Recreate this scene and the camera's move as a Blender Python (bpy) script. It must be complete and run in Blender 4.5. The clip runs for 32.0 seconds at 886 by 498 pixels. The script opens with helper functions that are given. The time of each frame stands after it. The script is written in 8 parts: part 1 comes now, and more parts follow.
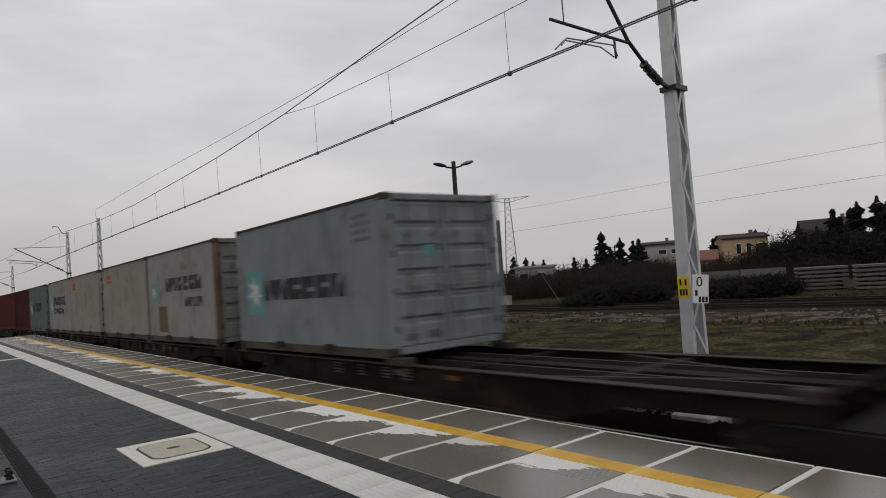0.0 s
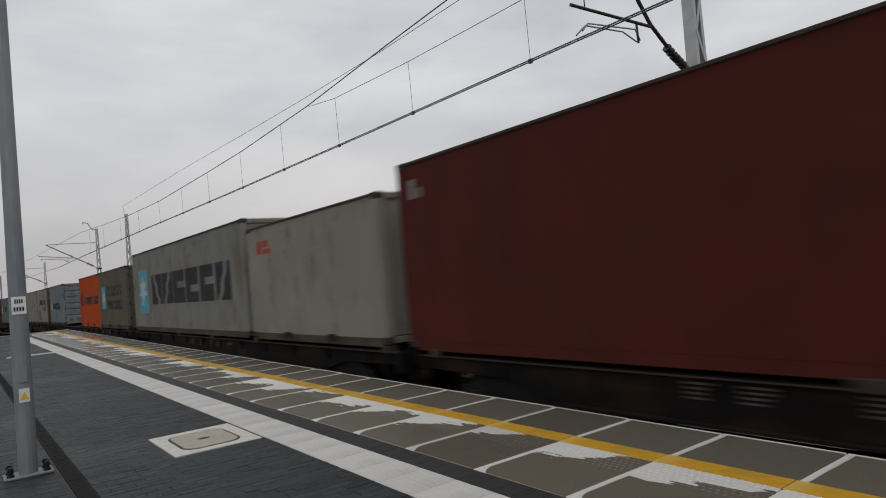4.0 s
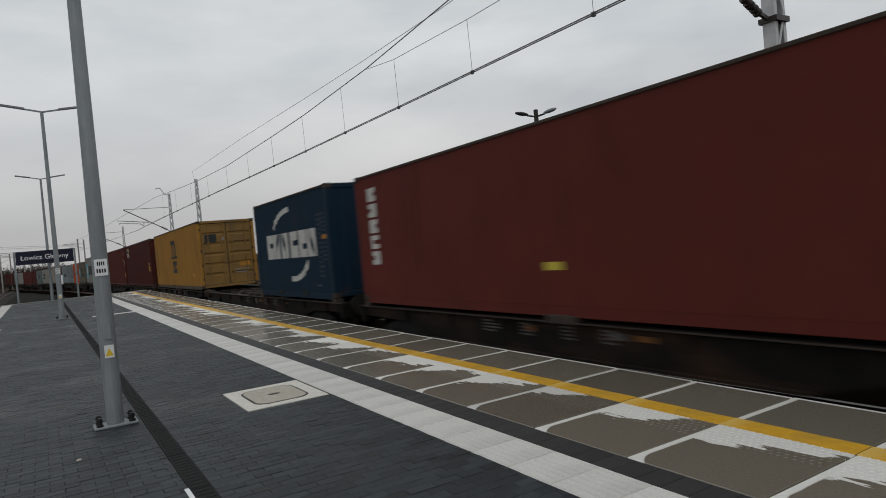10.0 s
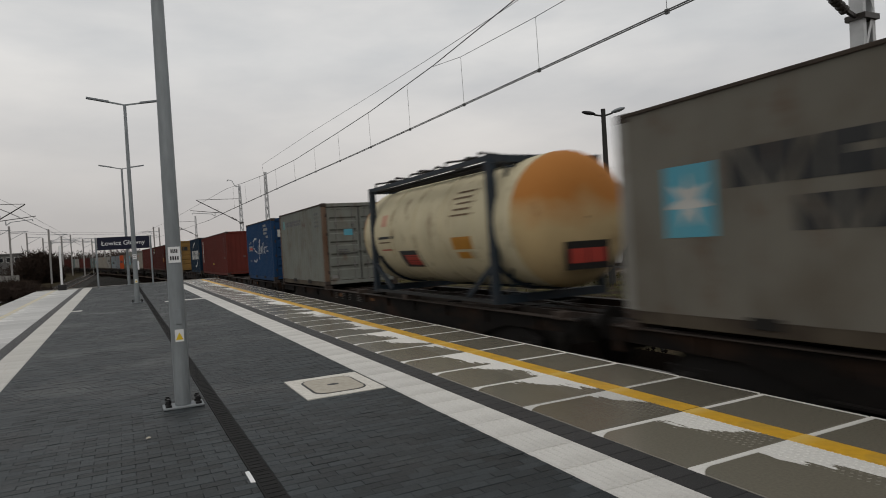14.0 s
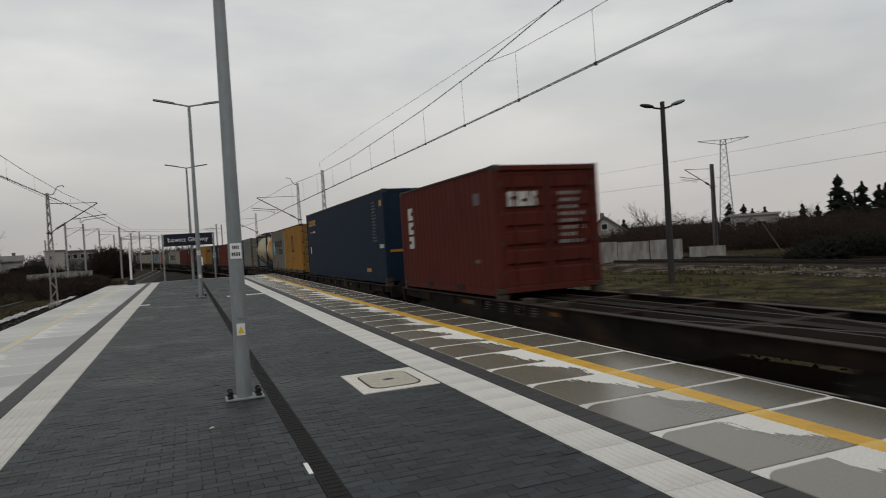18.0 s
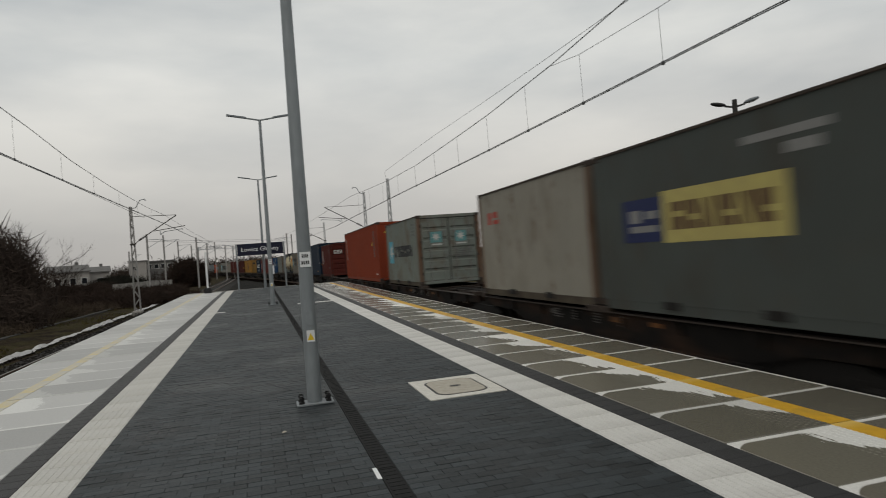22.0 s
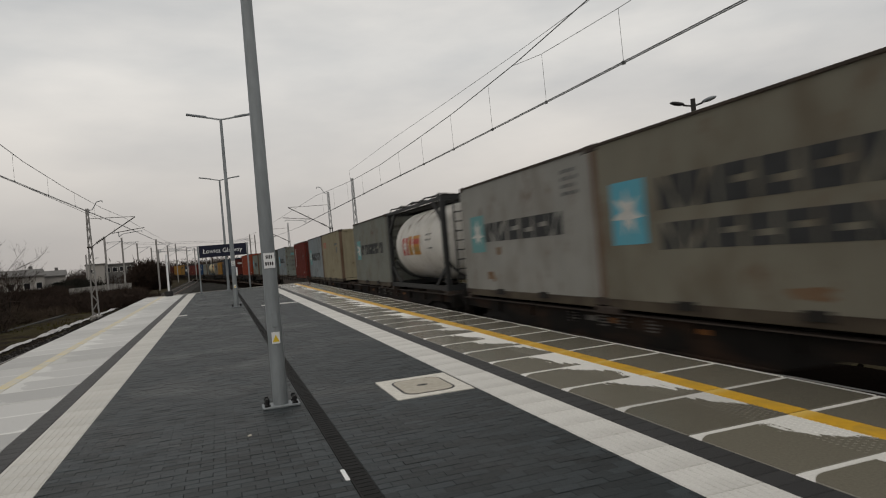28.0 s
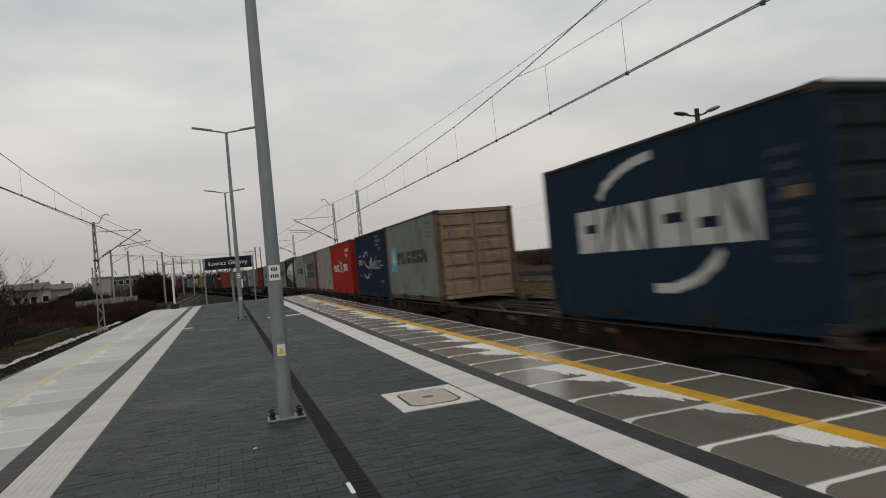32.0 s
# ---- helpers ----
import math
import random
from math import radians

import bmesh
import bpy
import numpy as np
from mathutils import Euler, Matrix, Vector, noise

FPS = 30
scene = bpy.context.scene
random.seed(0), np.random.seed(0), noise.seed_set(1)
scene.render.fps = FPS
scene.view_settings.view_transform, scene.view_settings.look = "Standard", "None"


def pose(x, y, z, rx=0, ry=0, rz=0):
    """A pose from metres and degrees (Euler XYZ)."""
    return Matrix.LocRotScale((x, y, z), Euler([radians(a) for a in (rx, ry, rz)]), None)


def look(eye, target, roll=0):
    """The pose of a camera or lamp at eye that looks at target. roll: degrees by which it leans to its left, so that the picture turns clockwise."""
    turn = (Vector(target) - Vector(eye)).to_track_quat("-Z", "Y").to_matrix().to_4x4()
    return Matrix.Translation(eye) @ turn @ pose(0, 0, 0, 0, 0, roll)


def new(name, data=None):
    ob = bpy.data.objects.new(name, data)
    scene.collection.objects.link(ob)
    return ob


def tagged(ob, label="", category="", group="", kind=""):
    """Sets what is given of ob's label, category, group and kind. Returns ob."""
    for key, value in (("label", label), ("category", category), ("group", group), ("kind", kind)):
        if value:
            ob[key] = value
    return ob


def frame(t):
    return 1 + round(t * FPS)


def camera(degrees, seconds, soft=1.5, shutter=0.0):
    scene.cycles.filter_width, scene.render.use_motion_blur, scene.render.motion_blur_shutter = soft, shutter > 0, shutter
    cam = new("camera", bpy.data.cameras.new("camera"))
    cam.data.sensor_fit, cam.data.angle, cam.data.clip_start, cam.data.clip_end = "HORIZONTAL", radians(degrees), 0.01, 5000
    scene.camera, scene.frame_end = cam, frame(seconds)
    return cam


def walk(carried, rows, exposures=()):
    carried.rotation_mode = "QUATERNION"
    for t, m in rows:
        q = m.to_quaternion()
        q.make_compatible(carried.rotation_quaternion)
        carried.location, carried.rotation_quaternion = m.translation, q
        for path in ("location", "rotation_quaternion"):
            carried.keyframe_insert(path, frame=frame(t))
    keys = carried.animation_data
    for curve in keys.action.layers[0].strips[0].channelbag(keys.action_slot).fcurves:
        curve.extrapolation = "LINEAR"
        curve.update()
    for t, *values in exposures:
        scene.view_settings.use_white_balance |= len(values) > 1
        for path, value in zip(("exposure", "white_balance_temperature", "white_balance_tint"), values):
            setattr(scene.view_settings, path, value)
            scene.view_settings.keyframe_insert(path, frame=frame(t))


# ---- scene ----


# ---------------------------------------------------------------- camera: it stands on the platform and turns
EYE = Vector((0.0, 0.0, 1.65))
LENS = 67.83
# seconds, yaw to the left of the track's direction, pitch, lean
PATH = [
    (0, -39.01, 2.49, -3.95), (0.5, -39.00, 2.55, -3.49), (1, -37.09, 2.25, -3.23), (1.5, -36.92, 1.47, -4.10), (2, -37.05, 1.18, -4.16),
    (2.5, -36.12, 0.85, -3.67), (4.5, -37.12, 2.79, -5.24), (5, -33.56, 5.47, -6.44), (5.1, -35.55, 5.62, -6.00), (5.2, -37.75, 5.70, -5.50),
    (5.5, -42.96, 5.76, -4.43), (6, -48.09, 4.56, -4.82), (6.5, -47.11, 4.88, -3.75), (7, -45.04, 4.03, -4.24), (7.5, -42.37, 3.42, -4.11),
    (8, -39.44, 1.14, -3.28), (8.5, -33.94, -0.75, -4.10), (9, -29.99, -2.32, -5.15), (9.5, -30.34, -2.25, -4.83), (10, -31.45, -1.10, -5.12),
    (10.5, -31.39, -1.59, -4.88), (11, -29.56, -0.54, -4.48), (11.5, -28.44, 0.42, -3.85), (12, -28.58, -0.33, -3.30), (12.5, -27.95, -0.88, -3.70),
    (13, -28.52, -0.93, -3.83), (13.5, -27.87, -0.76, -3.22), (14, -26.18, -0.91, -3.36), (14.5, -26.06, -1.11, -3.16), (16.5, -23.85, -1.13, -3.76),
    (17, -23.45, -1.33, -3.68), (17.5, -22.74, -1.06, -3.95), (18, -21.44, -0.95, -3.44), (18.5, -20.28, -0.25, -2.62), (19, -26.29, -0.51, -3.32),
    (19.5, -26.37, 0.06, -3.48), (20, -21.85, -0.20, -3.32), (20.5, -17.23, 0.96, -3.94), (21, -14.28, 1.24, -3.60), (21.5, -14.38, 0.65, -3.46),
    (22, -15.85, -0.01, -4.21), (22.5, -16.90, -0.47, -4.62), (23, -17.48, -1.23, -4.35), (23.5, -19.10, -1.64, -4.29), (24, -20.32, -1.07, -4.11),
    (24.5, -19.10, -0.30, -4.46), (25, -18.50, -0.40, -4.40), (25.5, -18.37, -0.35, -3.98), (27.5, -17.66, -0.97, -4.42), (28, -18.81, -0.32, -4.86),
    (28.5, -19.05, 0.66, -4.50), (29, -19.13, 0.78, -3.63), (29.5, -18.99, 1.40, -4.27), (30, -19.64, 0.21, -4.53), (30.5, -19.33, 0.76, -4.77),
    (31, -18.41, 0.83, -5.37), (31.5, -18.30, 1.52, -4.51), (32, -18.47, 0.69, -5.18),
]


def aim(yaw, pitch, lean):
    a, b = radians(yaw), radians(pitch)
    way = Vector((-math.sin(a) * math.cos(b), math.cos(a) * math.cos(b), math.sin(b)))
    return look(EYE, EYE + way, lean)


cam = camera(LENS, 32.0, soft=0.95, shutter=0.75)
walk(cam, [(t, aim(*a)) for t, *a in PATH], exposures=[
    (0.0, -0.05, 6550, 11), (4.5, -0.05, 6450, 10), (6.0, -0.14, 6450, 8), (7.2, -0.11, 6200, 2), (8.0, -0.12, 5550, 2), (9.0, -0.1, 5850, 3),
    (10.0, -0.05, 6400, 7), (12.0, -0.04, 6550, 6), (14.0, -0.04, 6700, 9), (17.0, -0.05, 6500, 6), (18.0, -0.04, 6650, 7),
    (20.0, -0.06, 6700, 5), (22.0, -0.04, 6750, 6), (23.5, -0.04, 6900, 9), (29.0, -0.02, 6900, 9), (30.0, -0.02, 6700, 8), (32.0, -0.04, 6750, 7)])

# ---------------------------------------------------------------- overcast daylight
world = bpy.data.worlds.new("overcast_sky")
scene.world = world
world.use_nodes = True
wn, wl = world.node_tree.nodes, world.node_tree.links
wn.clear()
w_out = wn.new("ShaderNodeOutputWorld")
w_bg = wn.new("ShaderNodeBackground")
w_geo = wn.new("ShaderNodeTexCoord")
w_sky = wn.new("ShaderNodeTexSky")
w_sky.sky_type, w_sky.sun_disc = "NISHITA", False
w_sky.sun_elevation, w_sky.sun_rotation = radians(28), radians(200)
w_sky.dust_density, w_sky.air_density = 4.0, 1.0
w_map = wn.new("ShaderNodeMapping")
w_map.inputs["Scale"].default_value = (1.0, 1.0, 3.2)
w_noise = wn.new("ShaderNodeTexNoise")
w_noise.inputs["Scale"].default_value, w_noise.inputs["Detail"].default_value = 1.9, 6.0
w_ramp = wn.new("ShaderNodeValToRGB")
w_ramp.color_ramp.elements[0].position, w_ramp.color_ramp.elements[0].color = 0.34, (0.475, 0.495, 0.525, 1)
w_ramp.color_ramp.elements[1].position, w_ramp.color_ramp.elements[1].color = 0.68, (0.765, 0.755, 0.75, 1)
w_sep = wn.new("ShaderNodeSeparateXYZ")
w_hor = wn.new("ShaderNodeMapRange")
w_hor.inputs["From Min"].default_value, w_hor.inputs["From Max"].default_value = 0.0, 0.27
w_hor.inputs["To Min"].default_value, w_hor.inputs["To Max"].default_value = 0.85, 0.0
w_mix = wn.new("ShaderNodeMix")
w_mix.data_type = "RGBA"
w_side = wn.new("ShaderNodeMapRange")
w_side.inputs["From Min"].default_value, w_side.inputs["From Max"].default_value = -0.35, 0.45
w_tone = wn.new("ShaderNodeMix")
w_tone.data_type = "RGBA"
w_tone.inputs["A"].default_value, w_tone.inputs["B"].default_value = (0.352, 0.332, 0.330, 1), (0.475, 0.445, 0.437, 1)
wl.new(w_side.outputs["Result"], w_tone.inputs["Factor"])
wl.new(w_tone.outputs["Result"], w_mix.inputs["B"])
w_add = wn.new("ShaderNodeMix")
w_add.data_type, w_add.blend_type = "RGBA", "ADD"
w_add.inputs["Factor"].default_value = 0.004
wl.new(w_geo.outputs["Generated"], w_map.inputs["Vector"])
wl.new(w_map.outputs["Vector"], w_noise.inputs["Vector"])
wl.new(w_noise.outputs["Fac"], w_ramp.inputs["Fac"])
wl.new(w_geo.outputs["Generated"], w_sep.inputs["Vector"])
wl.new(w_sep.outputs["Z"], w_hor.inputs["Value"])
wl.new(w_sep.outputs["X"], w_side.inputs["Value"])
wl.new(w_hor.outputs["Result"], w_mix.inputs["Factor"])
wl.new(w_ramp.outputs["Color"], w_mix.inputs["A"])
wl.new(w_mix.outputs["Result"], w_add.inputs["A"])
wl.new(w_sky.outputs["Color"], w_add.inputs["B"])
wl.new(w_add.outputs["Result"], w_bg.inputs["Color"])
w_bg.inputs["Strength"].default_value = 1.08
wl.new(w_bg.outputs["Background"], w_out.inputs["Surface"])

sun = new("sun", bpy.data.lights.new("sun", "SUN"))
sun.data.energy, sun.data.angle, sun.data.color = 0.5, radians(25), (1.0, 0.97, 0.93)
sun.matrix_world = look((0, 0, 40), (0 + 12, 30, 0))


# ---------------------------------------------------------------- materials
def mat(name, col, rough=0.7, metal=0.0, col2=None, scale=6.0, amount=0.5, bump=0.0, bump_scale=40.0, stretch=(1, 1, 1),
        dirt=None, dirt_scale=1.5, dirt_amount=0.5, dirt_stretch=(1, 1, 1), rough2=None, space="Object", vary=0.0, spec=0.28):
    """Base colour with fine grain, stains at a larger scale and fine relief."""
    m = bpy.data.materials.new(name)
    m.use_nodes = True
    n, l = m.node_tree.nodes, m.node_tree.links
    p = n["Principled BSDF"]
    p.inputs["Metallic"].default_value, p.inputs["Roughness"].default_value = metal, rough
    p.inputs["Specular IOR Level"].default_value = spec
    tc = n.new("ShaderNodeTexCoord")

    def noise_at(sc, st, detail=5.0):
        mp, nz = n.new("ShaderNodeMapping"), n.new("ShaderNodeTexNoise")
        mp.inputs["Scale"].default_value = st
        nz.inputs["Scale"].default_value, nz.inputs["Detail"].default_value = sc, detail
        l.new(tc.outputs[space], mp.inputs["Vector"])
        l.new(mp.outputs["Vector"], nz.inputs["Vector"])
        return nz.outputs["Fac"]

    def blend(fac, a, b, lo, hi, top):
        mr, mx = n.new("ShaderNodeMapRange"), n.new("ShaderNodeMix")
        mr.inputs["From Min"].default_value, mr.inputs["From Max"].default_value = lo, hi
        mr.inputs["To Max"].default_value = top
        mx.data_type = "RGBA"
        l.new(fac, mr.inputs["Value"])
        l.new(mr.outputs["Result"], mx.inputs["Factor"])
        for socket, value in (("A", a), ("B", b)):
            if isinstance(value, tuple):
                mx.inputs[socket].default_value = (*value, 1)
            else:
                l.new(value, mx.inputs[socket])
        return mx.outputs["Result"], mr.outputs["Result"]

    c2 = col2 or tuple(x * 0.72 for x in col)
    out, _ = blend(noise_at(scale, stretch), col, c2, 0.35, 0.65, amount)
    if dirt:
        out, f = blend(noise_at(dirt_scale, dirt_stretch, 7.0), out, dirt, 0.48, 0.72, dirt_amount)
        if rough2 is not None:
            mr = n.new("ShaderNodeMapRange")
            mr.inputs["To Min"].default_value, mr.inputs["To Max"].default_value = rough, rough2
            l.new(f, mr.inputs["Value"])
            l.new(mr.outputs["Result"], p.inputs["Roughness"])
    if vary:
        oi, hs, mr = n.new("ShaderNodeObjectInfo"), n.new("ShaderNodeHueSaturation"), n.new("ShaderNodeMapRange")
        mr.inputs["To Min"].default_value, mr.inputs["To Max"].default_value = 1 - vary, 1 + vary
        l.new(oi.outputs["Random"], mr.inputs["Value"])
        l.new(mr.outputs["Result"], hs.inputs["Value"])
        l.new(out, hs.inputs["Color"])
        out = hs.outputs["Color"]
    l.new(out, p.inputs["Base Color"])
    if bump:
        bp = n.new("ShaderNodeBump")
        bp.inputs["Strength"].default_value, bp.inputs["Distance"].default_value = bump, 0.01
        l.new(noise_at(bump_scale, (1, 1, 1)), bp.inputs["Height"])
        l.new(bp.outputs["Normal"], p.inputs["Normal"])
    return m


def paint(name, col, dirt=(0.10, 0.075, 0.055), amount=0.55, rough=0.74):
    """Weathered container paint: faded patches and streaks that run down."""
    col, dirt = tuple(c * 0.58 for c in col), tuple(c * 0.52 for c in dirt)
    m = mat(name, col, rough, 0.0, tuple(c * 0.84 + 0.0015 for c in col), 0.9, 0.8, 0.05, 30,
            dirt=dirt, dirt_scale=1.5, dirt_amount=amount * 0.8, dirt_stretch=(1, 1.0, 0.5), spec=0.12)
    # scattered rust blooms with short runs below them
    n, l = m.node_tree.nodes, m.node_tree.links
    base = n["Principled BSDF"].inputs["Base Color"]
    tc, mp, nz, mr, mx = n.new("ShaderNodeTexCoord"), n.new("ShaderNodeMapping"), n.new("ShaderNodeTexNoise"), n.new("ShaderNodeMapRange"), n.new("ShaderNodeMix")
    mp.inputs["Scale"].default_value = (1.0, 1.0, 0.55)
    mp.inputs["Location"].default_value = (7.3 * len(name), 3.1, 1.7)
    nz.inputs["Scale"].default_value, nz.inputs["Detail"].default_value, nz.inputs["Roughness"].default_value = 2.6, 9.0, 0.68
    mr.inputs["From Min"].default_value, mr.inputs["From Max"].default_value = 0.56, 0.70
    mr.inputs["To Max"].default_value = 0.62 if min(col) > 0.07 else 0.16
    mx.data_type = "RGBA"
    mx.inputs["B"].default_value = (0.085, 0.042, 0.022, 1)
    l.new(tc.outputs["Object"], mp.inputs["Vector"])
    l.new(mp.outputs["Vector"], nz.inputs["Vector"])
    l.new(nz.outputs["Fac"], mr.inputs["Value"])
    l.new(mr.outputs["Result"], mx.inputs["Factor"])
    l.new(base.links[0].from_socket, mx.inputs["A"])
    l.new(mx.outputs["Result"], base)
    return m


def paver_stuff(name, col, vary):
    m = mat(name, col, 0.6, 0.0, tuple(c * 0.7 for c in col), 30, 0.6, 0.35, 160, dirt=tuple(c * 0.5 for c in col), dirt_scale=0.7,
            dirt_amount=0.9, rough2=0.42, space="Object")
    n, l = m.node_tree.nodes, m.node_tree.links
    geo, mr, hs = n.new("ShaderNodeNewGeometry"), n.new("ShaderNodeMapRange"), n.new("ShaderNodeHueSaturation")
    mr.inputs["To Min"].default_value, mr.inputs["To Max"].default_value = 1 - vary, 1 + vary
    base = n["Principled BSDF"].inputs["Base Color"]
    l.new(base.links[0].from_socket, hs.inputs["Color"])
    l.new(geo.outputs["Random Per Island"], mr.inputs["Value"])
    l.new(mr.outputs["Result"], hs.inputs["Value"])
    l.new(hs.outputs["Color"], base)
    return m


def wet_slab(name, dry, wet, hx, hy, shine=0.24, spec=0.6):
    """Concrete slab that has dried along its joints and stays wet and dark in the middle."""
    m = bpy.data.materials.new(name)
    m.use_nodes = True
    n, l = m.node_tree.nodes, m.node_tree.links
    p = n["Principled BSDF"]
    tc, oi = n.new("ShaderNodeTexCoord"), n.new("ShaderNodeObjectInfo")
    sep = n.new("ShaderNodeSeparateXYZ")
    l.new(tc.outputs["Object"], sep.inputs["Vector"])

    def math_node(op, a, b=None, c=None):
        q = n.new("ShaderNodeMath")
        q.operation = op
        for i, v in enumerate((a, b, c)):
            if v is None:
                continue
            if isinstance(v, (int, float)):
                q.inputs[i].default_value = v
            else:
                l.new(v, q.inputs[i])
        return q.outputs["Value"]

    four = n.new("ShaderNodeTexNoise")
    four.noise_dimensions = "4D"
    four.inputs["Scale"].default_value, four.inputs["Detail"].default_value = 2.6, 4.0
    stretch = n.new("ShaderNodeMapping")
    stretch.inputs["Scale"].default_value = (1.9, 0.9, 1)
    l.new(tc.outputs["Object"], stretch.inputs["Vector"])
    l.new(stretch.outputs["Vector"], four.inputs["Vector"])
    l.new(math_node("MULTIPLY", oi.outputs["Random"], 37.0), four.inputs["W"])
    jitter = math_node("MULTIPLY", math_node("SUBTRACT", four.outputs["Fac"], 0.5), 0.16)
    # pale joints across the slab, widening at the inner corners
    inner = math_node("MAXIMUM", math_node("SUBTRACT", 0.17, math_node("ADD", sep.outputs["X"], hx)), 0.0)
    dy = math_node("SUBTRACT", hy, sep.outputs["Y"])
    rim = math_node("ADD", math_node("SUBTRACT", hx, sep.outputs["X"]), 0.022)
    dy = math_node("MINIMUM", dy, rim)
    edge = math_node("ADD", math_node("SUBTRACT", dy, math_node("MULTIPLY", math_node("MULTIPLY", inner, inner), 3.2)), math_node("MULTIPLY", jitter, 0.12))
    wetness = n.new("ShaderNodeMapRange")
    wetness.inputs["From Min"].default_value, wetness.inputs["From Max"].default_value = 0.056, 0.068
    l.new(edge, wetness.inputs["Value"])
    # beside the line the slab has dried in ragged streaks of uneven breadth
    world_at, breadth = n.new("ShaderNodeNewGeometry"), n.new("ShaderNodeTexNoise")
    squeeze = n.new("ShaderNodeMapping")
    squeeze.inputs["Scale"].default_value = (0.0, 0.62, 0.0)
    l.new(world_at.outputs["Position"], squeeze.inputs["Vector"])
    l.new(squeeze.outputs["Vector"], breadth.inputs["Vector"])
    breadth.inputs["Scale"].default_value, breadth.inputs["Detail"].default_value = 1.0, 2.5
    ragged_edge = n.new("ShaderNodeTexNoise")
    ragged_edge.inputs["Scale"].default_value, ragged_edge.inputs["Detail"].default_value = 9.0, 4.0
    comb = n.new("ShaderNodeMapping")
    comb.inputs["Scale"].default_value = (2.2, 0.35, 1)
    l.new(world_at.outputs["Position"], comb.inputs["Vector"])
    l.new(comb.outputs["Vector"], ragged_edge.inputs["Vector"])
    own = math_node("MULTIPLY", math_node("SUBTRACT", oi.outputs["Random"], 0.5), 0.26)
    reach = math_node("ADD", math_node("MULTIPLY", math_node("SUBTRACT", breadth.outputs["Fac"], 0.33), 1.15), own)
    taper = math_node("MULTIPLY", sep.outputs["Y"], 0.42)
    reach = math_node("ADD", reach, taper)
    reach = math_node("ADD", reach, math_node("MULTIPLY", math_node("SUBTRACT", ragged_edge.outputs["Fac"], 0.5), 0.42))
    strip = math_node("SUBTRACT", math_node("SUBTRACT", 0.0, sep.outputs["X"]), reach)
    dried = n.new("ShaderNodeMapRange")
    dried.inputs["From Min"].default_value, dried.inputs["From Max"].default_value = 0.0, 0.018
    l.new(strip, dried.inputs["Value"])
    beyond = math_node("GREATER_THAN", sep.outputs["X"], 0.0)
    dried_out = math_node("MAXIMUM", dried.outputs["Result"], beyond)
    both = math_node("MULTIPLY", wetness.outputs["Result"], dried_out)
    grain = n.new("ShaderNodeTexNoise")
    grain.inputs["Scale"].default_value, grain.inputs["Detail"].default_value = 45.0, 6.0
    l.new(tc.outputs["Object"], grain.inputs["Vector"])
    mx, gx = n.new("ShaderNodeMix"), n.new("ShaderNodeMix")
    mx.data_type = gx.data_type = "RGBA"
    gx.blend_type = "MULTIPLY"
    mx.inputs["A"].default_value, mx.inputs["B"].default_value = (*dry, 1), (*wet, 1)
    l.new(both, mx.inputs["Factor"])
    l.new(mx.outputs["Result"], gx.inputs["A"])
    gr = n.new("ShaderNodeMapRange")
    gr.inputs["To Min"].default_value, gr.inputs["To Max"].default_value = 0.72, 1.15
    l.new(grain.outputs["Fac"], gr.inputs["Value"])
    l.new(gr.outputs["Result"], gx.inputs["B"])
    gx.inputs["Factor"].default_value = 1.0
    hs, hv = n.new("ShaderNodeHueSaturation"), n.new("ShaderNodeMapRange")
    hv.inputs["To Min"].default_value, hv.inputs["To Max"].default_value = 0.80, 1.14
    l.new(oi.outputs["Random"], hv.inputs["Value"])
    l.new(hv.outputs["Result"], hs.inputs["Value"])
    l.new(gx.outputs["Result"], hs.inputs["Color"])
    l.new(hs.outputs["Color"], p.inputs["Base Color"])
    rr = n.new("ShaderNodeMapRange")
    rr.inputs["To Min"].default_value, rr.inputs["To Max"].default_value = 0.75, shine
    l.new(both, rr.inputs["Value"])
    l.new(rr.outputs["Result"], p.inputs["Roughness"])
    p.inputs["Specular IOR Level"].default_value = spec
    bp = n.new("ShaderNodeBump")
    bp.inputs["Strength"].default_value, bp.inputs["Distance"].default_value = 0.3, 0.004
    l.new(grain.outputs["Fac"], bp.inputs["Height"])
    l.new(bp.outputs["Normal"], p.inputs["Normal"])
    return m


M_PAVER = paver_stuff("dark_paver", (0.0228, 0.0288, 0.0325), 0.46)
M_PAVER_ONE = mat("dark_paver_single", (0.0228, 0.0288, 0.0325), 0.6, 0.0, (0.0185, 0.0220, 0.0236), 30, 0.6, 0.35, 160, vary=0.46,
                  dirt=(0.0114, 0.0144, 0.0163), dirt_scale=0.7, dirt_amount=0.9, rough2=0.42)
M_GROUT = mat("joint_sand", (0.021, 0.0215, 0.022), 0.9, 0.0, None, 60, 0.5, 0.3, 200)
M_TACTILE = mat("pale_tactile_concrete", (0.60, 0.59, 0.565), 0.7, 0.0, (0.49, 0.48, 0.455), 40, 0.6, 0.2, 150, vary=0.06,
                dirt=(0.36, 0.35, 0.33), dirt_scale=1.1, dirt_amount=0.55)
M_TACTILE_L = mat("cream_tactile_concrete", (0.50, 0.49, 0.462), 0.7, 0.0, (0.41, 0.40, 0.378), 40, 0.6, 0.2, 150, vary=0.06,
                  dirt=(0.40, 0.38, 0.34), dirt_scale=1.1, dirt_amount=0.5)
M_BAND = mat("dark_band_paver", (0.032, 0.032, 0.033), 0.6, 0.0, (0.022, 0.022, 0.023), 30, 0.6, 0.3, 160, vary=0.15)
